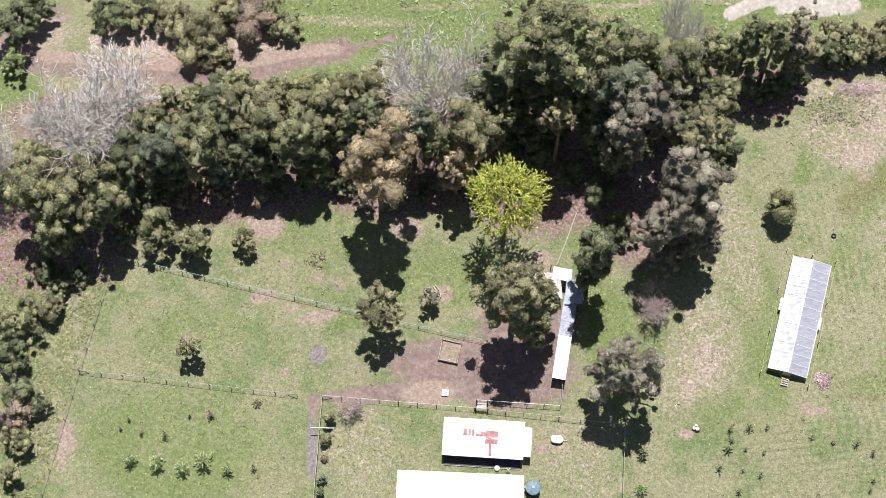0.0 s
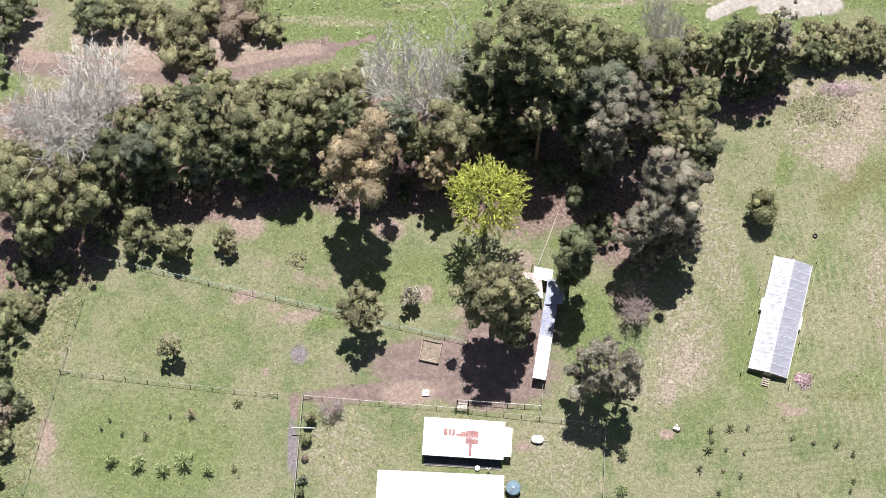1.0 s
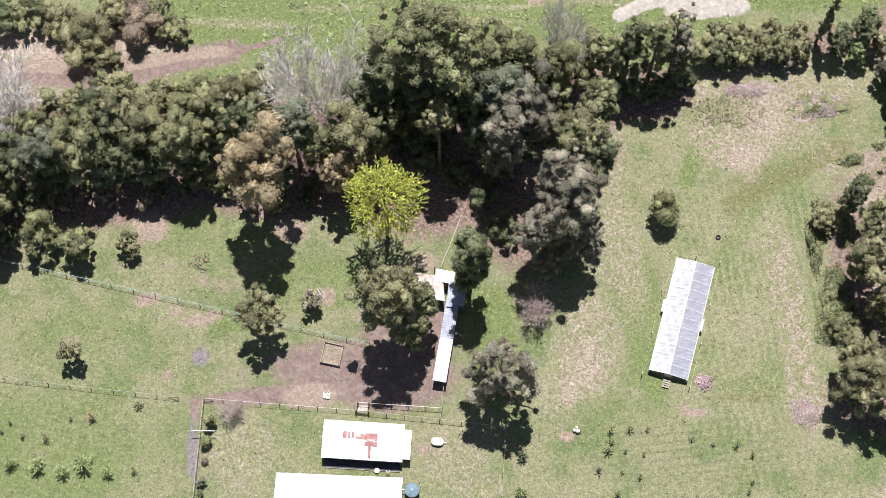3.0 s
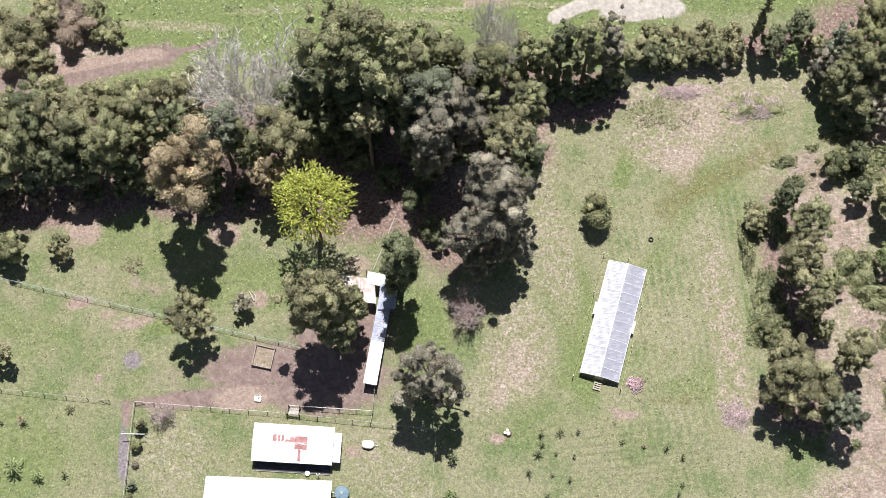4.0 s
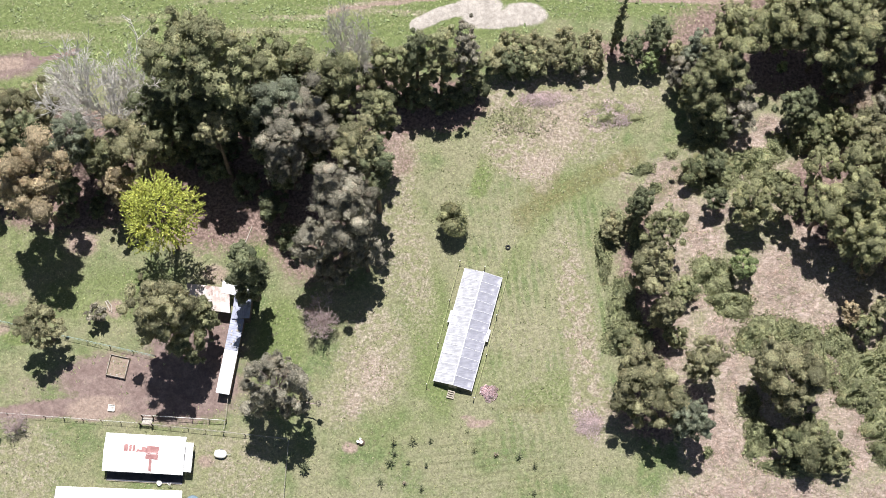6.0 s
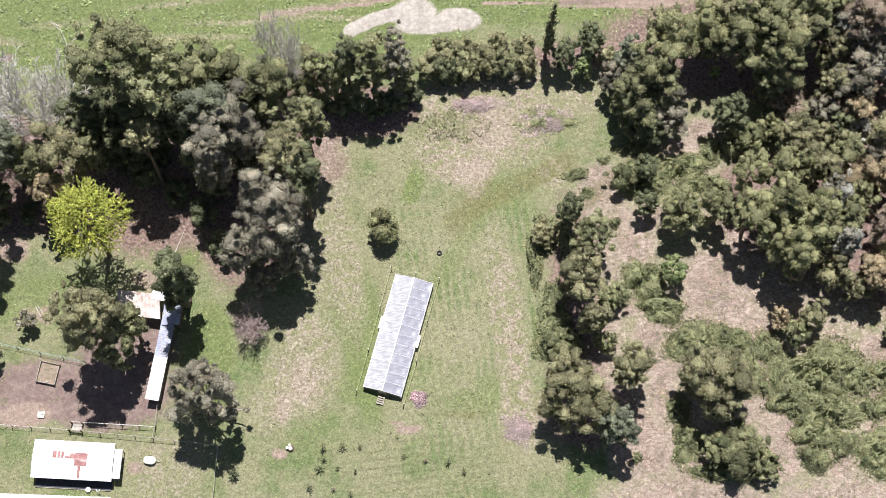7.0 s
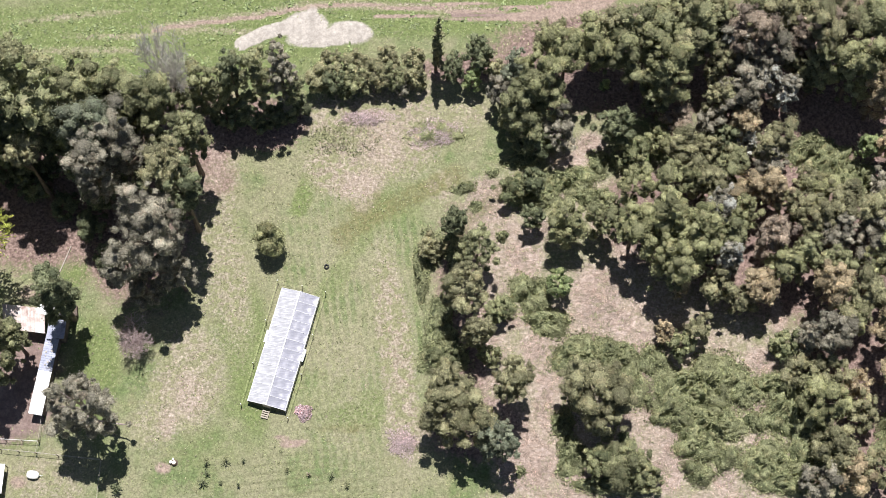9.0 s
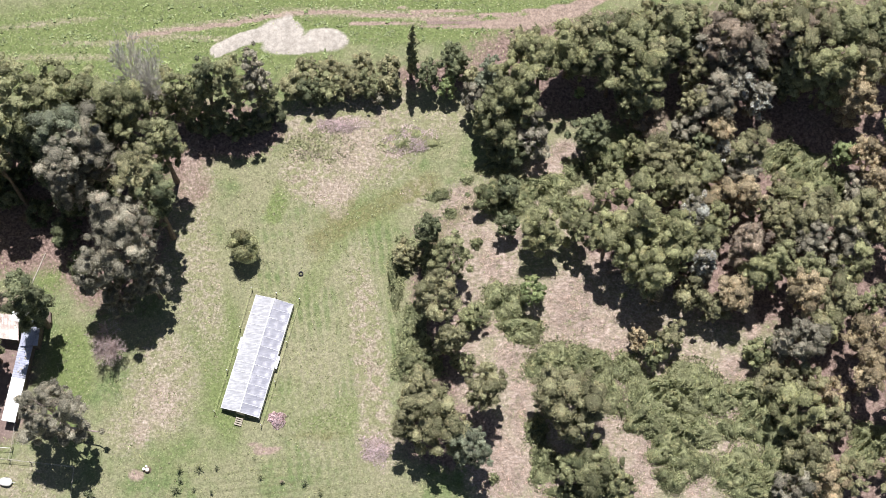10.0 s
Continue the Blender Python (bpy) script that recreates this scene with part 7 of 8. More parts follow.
tree("shrub", "grey-green leafy shrub under the shelter belt", 5.00, 12.37, 4.495, 1.68, "green", 0.02, 0.21, 0.18, 1.45, 0.08, category="shrub")
tree("shrub", "dark green filler shrub added for shade under the shelter belt", 7.23, 10.48, 4.853, 1.88, "dark", 0.02, 0.21, 0.18, 1.45, 0.08, category="shrub")
tree("tree", "olive-green evergreen tree in the shelter belt", -33.00, 19.14, 13.7, 2.88, "olive", 0.1, 0.21, 0.18, 1.45, 0.08, category="tree", group="shelter belt trees")
tree("tree", "grey-green evergreen tree in the shelter belt", -35.99, 16.48, 14.7, 2.85, "green", 0.1, 0.21, 0.18, 1.45, 0.08, category="tree", group="shelter belt trees")
tree("tree", "olive-green evergreen tree in the shelter belt", -19.23, 21.50, 14.7, 2.88, "olive", 0.1, 0.21, 0.18, 1.45, 0.08, category="tree", group="shelter belt trees")
tree("tree", "light yellowish-green evergreen tree in the shelter belt", -25.64, 23.02, 12.6, 2.54, "light", 0.1, 0.21, 0.18, 1.45, 0.08, category="tree", group="shelter belt trees")
tree("tree", "grey-green evergreen tree in the shelter belt", -30.51, 20.31, 13.7, 2.53, "green", 0.1, 0.21, 0.18, 1.45, 0.08, category="tree", group="shelter belt trees")
tree("tree", "dark green evergreen tree in the shelter belt", -8.95, 17.32, 16.8, 2.84, "dark", 0.1, 0.21, 0.18, 1.45, 0.08, category="tree", group="shelter belt trees")
tree("tree", "grey-green evergreen tree in the shelter belt", -14.02, 18.02, 15.8, 2.86, "green", 0.1, 0.21, 0.18, 1.45, 0.08, category="tree", group="shelter belt trees")
tree("tree", "grey-green evergreen tree in the shelter belt", 0.59, 14.93, 15.8, 2.49, "green", 0.1, 0.21, 0.18, 1.45, 0.08, category="tree", group="shelter belt trees")
tree("tree", "dark green evergreen tree in the shelter belt", -4.71, 12.05, 12.6, 2.14, "dark", 0.1, 0.21, 0.18, 1.45, 0.08, category="tree", group="shelter belt trees")
tree("tree", "grey-green evergreen tree in the shelter belt", -47.99, 2.46, 12.5, 2.3, "green", 0.2, 0.21, 0.18, 1.45, 0.12, category="tree", group="shelter belt trees")
tree("tree", "grey-green evergreen tree in the shelter belt", -51.23, 7.45, 17, 3.6, "green", 0.2, 0.21, 0.18, 1.45, 0.12, category="tree", group="shelter belt trees")
# Low dark shrubs, added to keep the belt's shadowed southern edge dark.
tree("shrub", "low dark filler shrub added to darken the belt's shadow", -40.40, 5.20, 3, 1.8, "dark", 0.02, 0.21, 0.18, 1.45, 0.1, category="shrub")
tree("shrub", "low dark filler shrub added to darken the belt's shadow", -46.20, -0.40, 2.6, 1.9, "dark", 0.02, 0.21, 0.18, 1.45, 0.1, category="shrub")
tree("shrub", "low dark filler shrub added to darken the belt's shadow", -50.50, 0.20, 3.0, 2.2, "dark", 0.02, 0.21, 0.18, 1.45, 0.1, category="shrub")
tree("tree", "dark green evergreen tree in the shelter belt", 18.03, 21.04, 17.7, 3.23, "dark", 0.1, 0.21, 0.18, 1.45, 0.08, category="tree", group="shelter belt trees")
tree("tree", "dark green evergreen tree in the shelter belt", 12.21, 22.98, 16.6, 2.89, "dark", 0.1, 0.21, 0.18, 1.45, 0.08, category="tree", group="shelter belt trees")
tree("tree", "dark green evergreen tree in the shelter belt", 21.69, 18.30, 16.6, 2.87, "dark", 0.1, 0.21, 0.18, 1.45, 0.08, category="tree", group="shelter belt trees")
tree("tree", "grey-green evergreen tree in the shelter belt", 28.57, 23.00, 16.6, 2.89, "green", 0.1, 0.21, 0.18, 1.45, 0.08, category="tree", group="shelter belt trees")
tree("tree", "grey-green evergreen tree in the shelter belt", 32.01, 17.85, 15.6, 2.51, "green", 0.1, 0.21, 0.18, 1.45, 0.08, category="tree", group="shelter belt trees")
tree("tree", "dark green evergreen tree in the shelter belt", 7.16, 27.50, 8.925, 2.21, "dark", 0.1, 0.21, 0.18, 1.45, 0.08, category="tree", group="shelter belt trees")
tree("tree", "dark green evergreen tree in the shelter belt", 8.56, 20.95, 11.5, 2.18, "dark", 0.1, 0.21, 0.18, 1.45, 0.08, category="tree", group="shelter belt trees")
# Dark shrubs added to fill the shaded hollow among the tall trees.
tree("shrub", "dark green filler shrub added for shade under the shelter belt", 13.76, 16.17, 4, 2.62, "dark", 0.02, 0.21, 0.18, 1.45, 0.08, category="shrub")
tree("shrub", "dark green filler shrub added for shade under the shelter belt", 18.19, 13.77, 4, 2.24, "dark", 0.02, 0.21, 0.18, 1.45, 0.08, category="shrub")
tree("shrub", "dark green filler shrub added for shade under the shelter belt", 23.33, 14.87, 6, 2.60, "dark", 0.02, 0.21, 0.18, 1.45, 0.08, category="shrub")
tree("shrub", "dark green filler shrub added for shade under the shelter belt", 21.83, 10.59, 4, 2.23, "dark", 0.02, 0.21, 0.18, 1.45, 0.08, category="shrub")
tree("shrub", "dark green filler shrub added for shade under the shelter belt", 10.03, 18.34, 5, 2.25, "dark", 0.02, 0.21, 0.18, 1.45, 0.08, category="shrub")
tree("shrub", "dark green filler shrub added for shade under the shelter belt", 24.64, 5.88, 4, 2.21, "dark", 0.02, 0.21, 0.18, 1.45, 0.08, category="shrub")
tree("shrub", "dark green filler shrub added for shade under the shelter belt", 27.13, 17.26, 6, 2.24, "dark", 0.02, 0.21, 0.18, 1.45, 0.08, category="shrub")
tree("shrub", "dark green filler shrub added for shade under the shelter belt", 16.06, 18.58, 4, 1.88, "dark", 0.02, 0.21, 0.18, 1.45, 0.08, category="shrub")
# Unseen dark trees, added to blacken the shaded gap below the pine.
tree("tree", "dark green filler tree added to deepen shade below taller crowns", 10.98, 23.06, 13, 3, "dark", 0.15, 0.21, 0.2, 1.2, 0.08, category="tree", group="shelter belt trees")
tree("tree", "dark green filler tree added to deepen shade below taller crowns", 13.49, 21.56, 14, 3, "dark", 0.15, 0.21, 0.2, 1.2, 0.08, category="tree", group="shelter belt trees")
tree("tree", "dark green filler tree added to deepen shade below taller crowns", 16.07, 22.74, 14, 2.8, "dark", 0.15, 0.21, 0.2, 1.2, 0.08, category="tree", group="shelter belt trees")
tree("tree", "dark green filler tree added to deepen shade below taller crowns", 9.88, 19.68, 11, 2.4, "dark", 0.15, 0.21, 0.2, 1.2, 0.08, category="tree", group="shelter belt trees")
tree("tree", "dark green filler tree added to deepen shade below taller crowns", 13.24, 18.26, 9, 2.4, "dark", 0.15, 0.21, 0.2, 1.2, 0.08, category="tree", group="shelter belt trees")
tree("tree", "dark green filler tree added to deepen shade below taller crowns", 18.26, 20.26, 13, 2.6, "dark", 0.15, 0.21, 0.2, 1.2, 0.08, category="tree", group="shelter belt trees")
tree("tree", "dark green filler tree added to deepen shade below taller crowns", 21.49, 16.21, 12, 2.2, "dark", 0.15, 0.21, 0.2, 1.2, 0.08, category="tree", group="shelter belt trees")
tree("tree", "dark green filler tree added to deepen shade below taller crowns", 23.35, 13.23, 10, 2, "dark", 0.15, 0.21, 0.2, 1.2, 0.08, category="tree", group="shelter belt trees")
# Shrubs added on bare litter; their dark leaves replace the trees' shadow.
tree("shrub", "dark filler shrub standing in for shadow below the northern trees", 38.88, 26.32, 4, 1.9, "dark", 0.02, 0.24, 0.2, 1.3, 0.05, category="shrub")
tree("shrub", "dark filler shrub standing in for shadow below the northern trees", 40.92, 25.65, 4, 1.9, "dark", 0.02, 0.24, 0.2, 1.3, 0.05, category="shrub")
tree("shrub", "dark filler shrub standing in for shadow below the northern trees", 43.04, 25.47, 4, 1.9, "dark", 0.02, 0.24, 0.2, 1.3, 0.05, category="shrub")
tree("shrub", "dark filler shrub standing in for shadow below the northern trees", 45.17, 25.78, 4, 1.9, "dark", 0.02, 0.24, 0.2, 1.3, 0.05, category="shrub")
tree("shrub", "dark filler shrub standing in for shadow below the northern trees", 47.24, 26.42, 4, 1.9, "dark", 0.02, 0.24, 0.2, 1.3, 0.05, category="shrub")
tree("shrub", "dark filler shrub standing in for shadow below the northern trees", 48.79, 27.48, 4, 1.9, "dark", 0.02, 0.24, 0.2, 1.3, 0.05, category="shrub")
sapling("young light green sapling with long leaves in the paddock", -38.18, -24.51, 2.80, 0.92, "lime", 44, "planted saplings")
sapling("young light green sapling with long leaves in the paddock", -34.74, -24.94, 2.80, 1.10, "lime", 44, "planted saplings")
sapling("young light green sapling with long leaves in the paddock", -31.52, -25.65, 2.66, 0.92, "lime", 44, "planted saplings")
sapling("young light green sapling with long leaves in the paddock", -28.91, -24.76, 3.08, 1.20, "lime", 44, "planted saplings")
sapling("young light green sapling with long leaves in the paddock", -25.84, -25.80, 2.52, 0.73, "lime", 44, "planted saplings")
sapling("young light green sapling with long leaves in the paddock", -22.61, -25.47, 1.96, 0.46, "light", 44, "planted saplings")
sapling("young light green sapling with long leaves in the paddock", -33.95, -21.16, 2.52, 0.47, "olive", 44, "planted saplings")
sapling("young tan-leaved sapling with long leaves in the paddock", -28.28, -18.60, 2.24, 0.56, "tan", 44, "planted saplings")
sapling("young light green sapling with long leaves in the paddock", -36.96, -20.94, 1.68, 0.32, "olive", 44, "planted saplings")
sapling("young light green sapling with long leaves in the paddock", -22.43, -17.09, 0.98, 0.66, "green", 44, "planted saplings")
sapling("young light green sapling with long leaves in the paddock", -38.65, -19.29, 1.26, 0.28, "green", 44, "planted saplings")
sapling("young light green sapling with long leaves in the paddock", -39.67, -20.39, 1.26, 0.28, "olive", 44, "planted saplings")
sapling("young light green sapling with long leaves in the paddock", -31.00, -18.78, 1.12, 0.28, "green", 44, "planted saplings")
tree("shrub", "olive-green leafy shrub along the garden fence", -13.05, -19.37, 3.2, 0.79, "olive", 0.05, 0.21, 0.14, 2, 0.08, category="shrub")
tree("shrub", "light yellowish-green leafy shrub along the garden fence", -13.46, -21.94, 2.4, 0.61, "light", 0.05, 0.21, 0.14, 2, 0.08, category="shrub")
tree("shrub", "bluish-green leafy shrub along the garden fence", -14.01, -27.14, 2, 0.60, "blue", 0.05, 0.21, 0.14, 2, 0.08, category="shrub")
tree("shrub", "light yellowish-green leafy shrub along the garden fence", -14.06, -28.61, 1.8, 0.53, "light", 0.05, 0.21, 0.14, 2, 0.08, category="shrub")
tree("shrub", "reddish-brown leafy shrub along the garden fence", -13.70, -24.39, 0.6, 0.25, "russet", 0.05, 0.21, 0.14, 2, 0.08, category="shrub")
sapling("thin olive-green sapling planted in the pasture", 37.74, -20.57, 2.03, 0.54, "green", 30, "saplings on the pasture")
sapling("thin grey-green sapling planted in the pasture", 37.80, -22.14, 0.90, 0.49, "dark", 30, "saplings on the pasture")
sapling("thin dark green sapling planted in the pasture", 37.30, -23.25, 1.12, 0.64, "dark", 30, "saplings on the pasture")
sapling("thin olive-green sapling planted in the pasture", 40.21, -20.39, 1.68, 0.69, "green", 30, "saplings on the pasture")
sapling("thin grey-green sapling planted in the pasture", 42.44, -20.45, 1.47, 0.35, "dark", 30, "saplings on the pasture")
sapling("thin grey-green sapling planted in the pasture", 41.84, -23.63, 1.24, 0.30, "dark", 30, "saplings on the pasture")
sapling("thin grey-green sapling planted in the pasture", 36.14, -25.73, 1.58, 0.54, "dark", 30, "saplings on the pasture")
sapling("thin dark green sapling planted in the pasture", 39.60, -23.23, 0.90, 0.30, "dark", 30, "saplings on the pasture")
sapling("thin reddish-brown sapling planted in the pasture", 39.09, -25.90, 0.90, 0.34, "russet", 30, "saplings on the pasture")
sapling("thin grey-green sapling planted in the pasture", 41.22, -26.52, 1.47, 0.39, "dark", 30, "saplings on the pasture")
sapling("thin olive-green sapling planted in the pasture", 48.04, -21.68, 1.24, 0.44, "green", 30, "saplings on the pasture")
sapling("thin reddish-brown sapling planted in the pasture", 50.74, -22.38, 0.90, 0.35, "russet", 30, "saplings on the pasture")
sapling("thin dark green sapling planted in the pasture", 53.68, -22.57, 1.35, 0.49, "dark", 30, "saplings on the pasture")
sapling("thin olive-green sapling planted in the pasture", 55.65, -23.67, 1.58, 0.44, "green", 30, "saplings on the pasture")
sapling("thin grey-green sapling planted in the pasture", 55.41, -27.23, 1.12, 0.34, "dark", 30, "saplings on the pasture")
sapling("thin grey-green sapling planted in the pasture", 54.88, -28.52, 1.12, 0.34, "dark", 30, "saplings on the pasture")
sapling("thin dark green sapling planted in the pasture", 38.41, -28.65, 1.35, 0.44, "dark", 30, "saplings on the pasture")
sapling("thin dark green sapling planted in the pasture", 26.47, -23.90, 2.1, 0.70, "dark", 70, "saplings on the pasture")
sapling("thin fresh bright green sapling planted in the pasture", 26.12, -28.43, 1.65, 0.78, "bright", 70, "saplings on the pasture")

# ---- eastern wood ----
TINT = {"green": "grey-green", "dark": "dark green", "olive": "olive-green", "light": "light yellowish-green", "tan": "tan-brown", "grey": "greyish-green", "russet": "reddish-brown", "bramble": "fresh green", "bright": "bright green"}


def wood_tree(x, y, h, r, colour, silver=False):
    """A tree of the eastern wood, or a shrub of it where it stays low."""
    kind = "tree" if h > 5.5 else "shrub"
    label = TINT[colour] + (" evergreen tree in the eastern wood" if kind == "tree" else " leafy shrub among the eastern thickets")
    if silver:
        label = "greyish-green evergreen tree with silvery sprays in the wood"
    tree(kind, label, x, y, h, r, colour, 0.12 if kind == "tree" else 0.03, 0.21, 0.18, 1.45, 0.1, category=kind, group="eastern wood trees" if kind == "tree" else "eastern wood shrubs", blossom="silver" if silver else "")


def bramble(x, y, rx, ry, h):
    thicket("bramble_thicket", "tangled green bramble thicket over dry grass", x, y, rx, ry, h, "bramble", 0, 0.14, 1.25)


wood_tree(94.15, 30.21, 14.9, 3.73, "green")
wood_tree(88.63, 33.09, 14.9, 2.95, "light")
wood_tree(92.01, 34.62, 14.9, 2.72, "green")
wood_tree(97.76, 28.07, 17.6, 3.44, "light")
wood_tree(96.72, 34.51, 16.2, 2.94, "light")
wood_tree(99.85, 30.86, 16.2, 2.32, "olive")
wood_tree(101.16, 34.87, 16.2, 2.48, "green")
wood_tree(97.03, 25.99, 9.5, 2.36, "green")
wood_tree(99.39, 23.82, 6.9, 2.53, "russet")
wood_tree(100.60, 19.40, 9.5, 2.81, "olive")
wood_tree(97.36, 20.87, 6.9, 1.97, "light")
wood_tree(93.26, 19.75, 5.8, 2.68, "bramble")
wood_tree(93.22, 13.53, 12.2, 2.76, "light")
wood_tree(98.20, 13.51, 13.5, 3.05, "light")
wood_tree(101.22, 14.42, 12.2, 2.29, "olive")
wood_tree(84.46, 9.28, 10.8, 3.37, "light")
wood_tree(90.05, 12.75, 4.6, 1.88, "bramble")
wood_tree(89.07, 9.36, 9.5, 2.46, "green")
wood_tree(92.83, 7.41, 13.5, 2.87, "light")
wood_tree(96.92, 8.46, 16.2, 3.15, "light")
wood_tree(99.19, 5.97, 14.9, 2.85, "light")
wood_tree(95.22, 5.06, 13.5, 2.71, "light")
wood_tree(80.39, 15.75, 5.8, 2.19, "dark")
wood_tree(90.42, 30.10, 3, 0.81, "bright")
wood_tree(104.14, 35.24, 16.2, 2.72, "green")
wood_tree(106.56, 33.10, 13.5, 2.11, "grey", True)
wood_tree(109.63, 34.53, 13.5, 1.96, "light")
wood_tree(113.11, 36.36, 16.2, 2.73, "olive")
wood_tree(109.81, 36.96, 16.2, 2.34, "green")
wood_tree(112.46, 31.73, 13.5, 2.73, "grey")
wood_tree(108.95, 30.53, 12.2, 2.35, "grey")
wood_tree(105.07, 30.57, 12.2, 2.19, "olive")
wood_tree(116.01, 32.76, 14.9, 2.33, "russet")
wood_tree(120.20, 33.95, 17.6, 3.71, "russet")
wood_tree(118.50, 29.32, 16.2, 2.62, "light")
wood_tree(122.34, 28.12, 18.9, 3.36, "light")
wood_tree(126.37, 29.70, 17.6, 3.07, "olive")
wood_tree(125.66, 25.44, 16.2, 2.92, "tan")
wood_tree(128.51, 34.18, 16.2, 2.34, "dark")
wood_tree(123.94, 35.74, 17.6, 3.10, "light")
wood_tree(117.59, 36.72, 16.2, 2.80, "olive")
wood_tree(111.05, 28.50, 12.2, 1.95, "grey", True)
wood_tree(113.99, 26.92, 10.8, 1.88, "grey", True)
wood_tree(107.89, 26.02, 12.2, 2.96, "grey")
wood_tree(105.19, 26.36, 10.8, 2.36, "olive")
wood_tree(104.28, 23.77, 6.9, 2.21, "grey")
wood_tree(108.50, 23.05, 9.5, 2.51, "tan")
wood_tree(116.12, 30.46, 10.8, 1.97, "olive")
wood_tree(117.92, 28.82, 12.2, 1.88, "green")
wood_tree(106.01, 21.10, 6.9, 1.97, "dark")
wood_tree(108.67, 20.26, 6.9, 1.58, "grey", True)
wood_tree(104.05, 19.75, 6.9, 2.20, "olive")
wood_tree(111.84, 19.50, 10.8, 2.81, "olive")
wood_tree(106.25, 16.96, 9.5, 2.33, "green")
wood_tree(111.44, 16.90, 9.5, 2.34, "grey")
wood_tree(125.09, 19.76, 6.9, 1.89, "bright")
wood_tree(127.73, 18.54, 10.8, 2.65, "tan")
wood_tree(128.66, 14.83, 10.8, 1.94, "tan")
wood_tree(126.45, 13.96, 6.9, 2.19, "grey")
wood_tree(116.52, 15.64, 6.9, 2.19, "olive")
wood_tree(117.87, 13.82, 6.9, 2.50, "light")
wood_tree(111.06, 13.24, 10.8, 2.63, "tan")
wood_tree(107.90, 13.56, 9.5, 2.32, "tan")
wood_tree(103.02, 14.34, 10.8, 2.48, "olive")
wood_tree(103.90, 10.39, 12.2, 2.05, "grey", True)
wood_tree(107.17, 9.96, 10.8, 2.07, "light")
wood_tree(113.66, 11.40, 9.5, 2.08, "olive")
wood_tree(101.63, 7.45, 14.9, 2.85, "light")
wood_tree(110.69, 6.19, 13.5, 2.56, "russet")
wood_tree(105.24, 6.12, 12.2, 2.27, "green")
wood_tree(116.67, 9.54, 10.8, 2.92, "olive")
wood_tree(120.24, 10.55, 12.2, 3.22, "olive")
wood_tree(125.23, 9.85, 12.2, 3.52, "olive")
wood_tree(123.76, 6.69, 10.8, 2.91, "grey")
wood_tree(128.30, 8.40, 10.8, 2.62, "olive")
wood_tree(119.39, 6.97, 10.8, 2.61, "grey")
wood_tree(98.02, 2.25, 16.2, 3.12, "light")
wood_tree(101.60, 4.04, 13.5, 1.95, "light")
wood_tree(104.76, 3.26, 13.5, 1.50, "grey", True)
wood_tree(111.79, 2.32, 12.2, 2.87, "light")
wood_tree(108.71, -0.11, 10.8, 2.58, "tan")
wood_tree(103.42, 0.05, 9.5, 2.28, "olive")
wood_tree(98.95, 0.58, 6.9, 1.08, "tan")
wood_tree(106.90, -1.02, 6.9, 2.14, "olive")
wood_tree(118.71, 2.95, 10.8, 2.29, "green")
wood_tree(117.71, -0.14, 12.2, 2.86, "tan")
wood_tree(115.03, 3.97, 12.2, 2.26, "green")
wood_tree(124.22, 3.64, 10.8, 2.60, "light")
wood_tree(121.26, -1.58, 12.2, 3.16, "olive")
wood_tree(126.33, -1.21, 10.8, 1.97, "green")
wood_tree(120.88, -3.90, 9.5, 2.12, "light")
wood_tree(125.24, -6.80, 12.2, 3.14, "tan")
wood_tree(116.84, -6.78, 12.2, 2.84, "grey")
wood_tree(114.53, -6.37, 6.9, 1.97, "grey")
wood_tree(100.96, -4.52, 5.8, 2.13, "olive")
wood_tree(98.79, -6.40, 4.6, 2.14, "bramble")
wood_tree(96.67, -4.87, 4.6, 1.53, "tan")
wood_tree(112.05, -6.41, 4.6, 2.15, "bramble")
wood_tree(124.65, -11.47, 12.2, 2.52, "tan")
wood_tree(113.64, -10.63, 5.8, 2.42, "olive")
wood_tree(117.81, -10.84, 6.9, 2.87, "olive")
wood_tree(120.57, -12.35, 6.9, 2.11, "tan")
wood_tree(115.71, -14.86, 9.5, 3.73, "light")
wood_tree(120.99, -16.01, 6.9, 2.55, "olive")
wood_tree(122.51, -23.21, 6.9, 2.82, "olive")
wood_tree(117.07, -20.29, 6.9, 3.43, "olive")
wood_tree(119.76, -23.89, 6.9, 2.82, "tan")
wood_tree(114.77, -24.42, 5.8, 2.53, "grey")
wood_tree(83.11, 1.51, 5.8, 1.93, "bright")
wood_tree(84.60, -12.75, 12.2, 2.70, "olive")
wood_tree(86.42, -13.69, 13.5, 3.82, "olive")
wood_tree(89.40, -13.62, 12.2, 3.10, "olive")
wood_tree(88.00, -17.20, 10.8, 2.52, "olive")
wood_tree(90.71, -22.10, 6.9, 3.86, "green")
wood_tree(87.38, -21.93, 5.8, 2.38, "bramble")
wood_tree(93.63, -23.88, 4.6, 2.24, "green")
wood_tree(77.56, 15.02, 4.6, 2.36, "bramble")
wood_tree(132.11, 28.10, 17.6, 3.45, "olive")
wood_tree(132.14, 20.83, 16.2, 3.45, "green")
wood_tree(132.50, 13.29, 13.5, 3.45, "olive")
wood_tree(131.41, 4.55, 12.2, 3.42, "grey")
wood_tree(130.82, -3.69, 12.2, 3.38, "olive")
wood_tree(129.68, -13.19, 12.2, 3.34, "green")
wood_tree(128.49, -22.74, 9.5, 2.96, "olive")
wood_tree(132.39, 35.24, 17.6, 3.26, "light")
wood_tree(91.43, 22.83, 10, 2.6, "dark")
wood_tree(80.10, 10.64, 6.5, 1.7, "dark")
bramble(101.73, -11.16, 5.72, 3.42, 2.2)
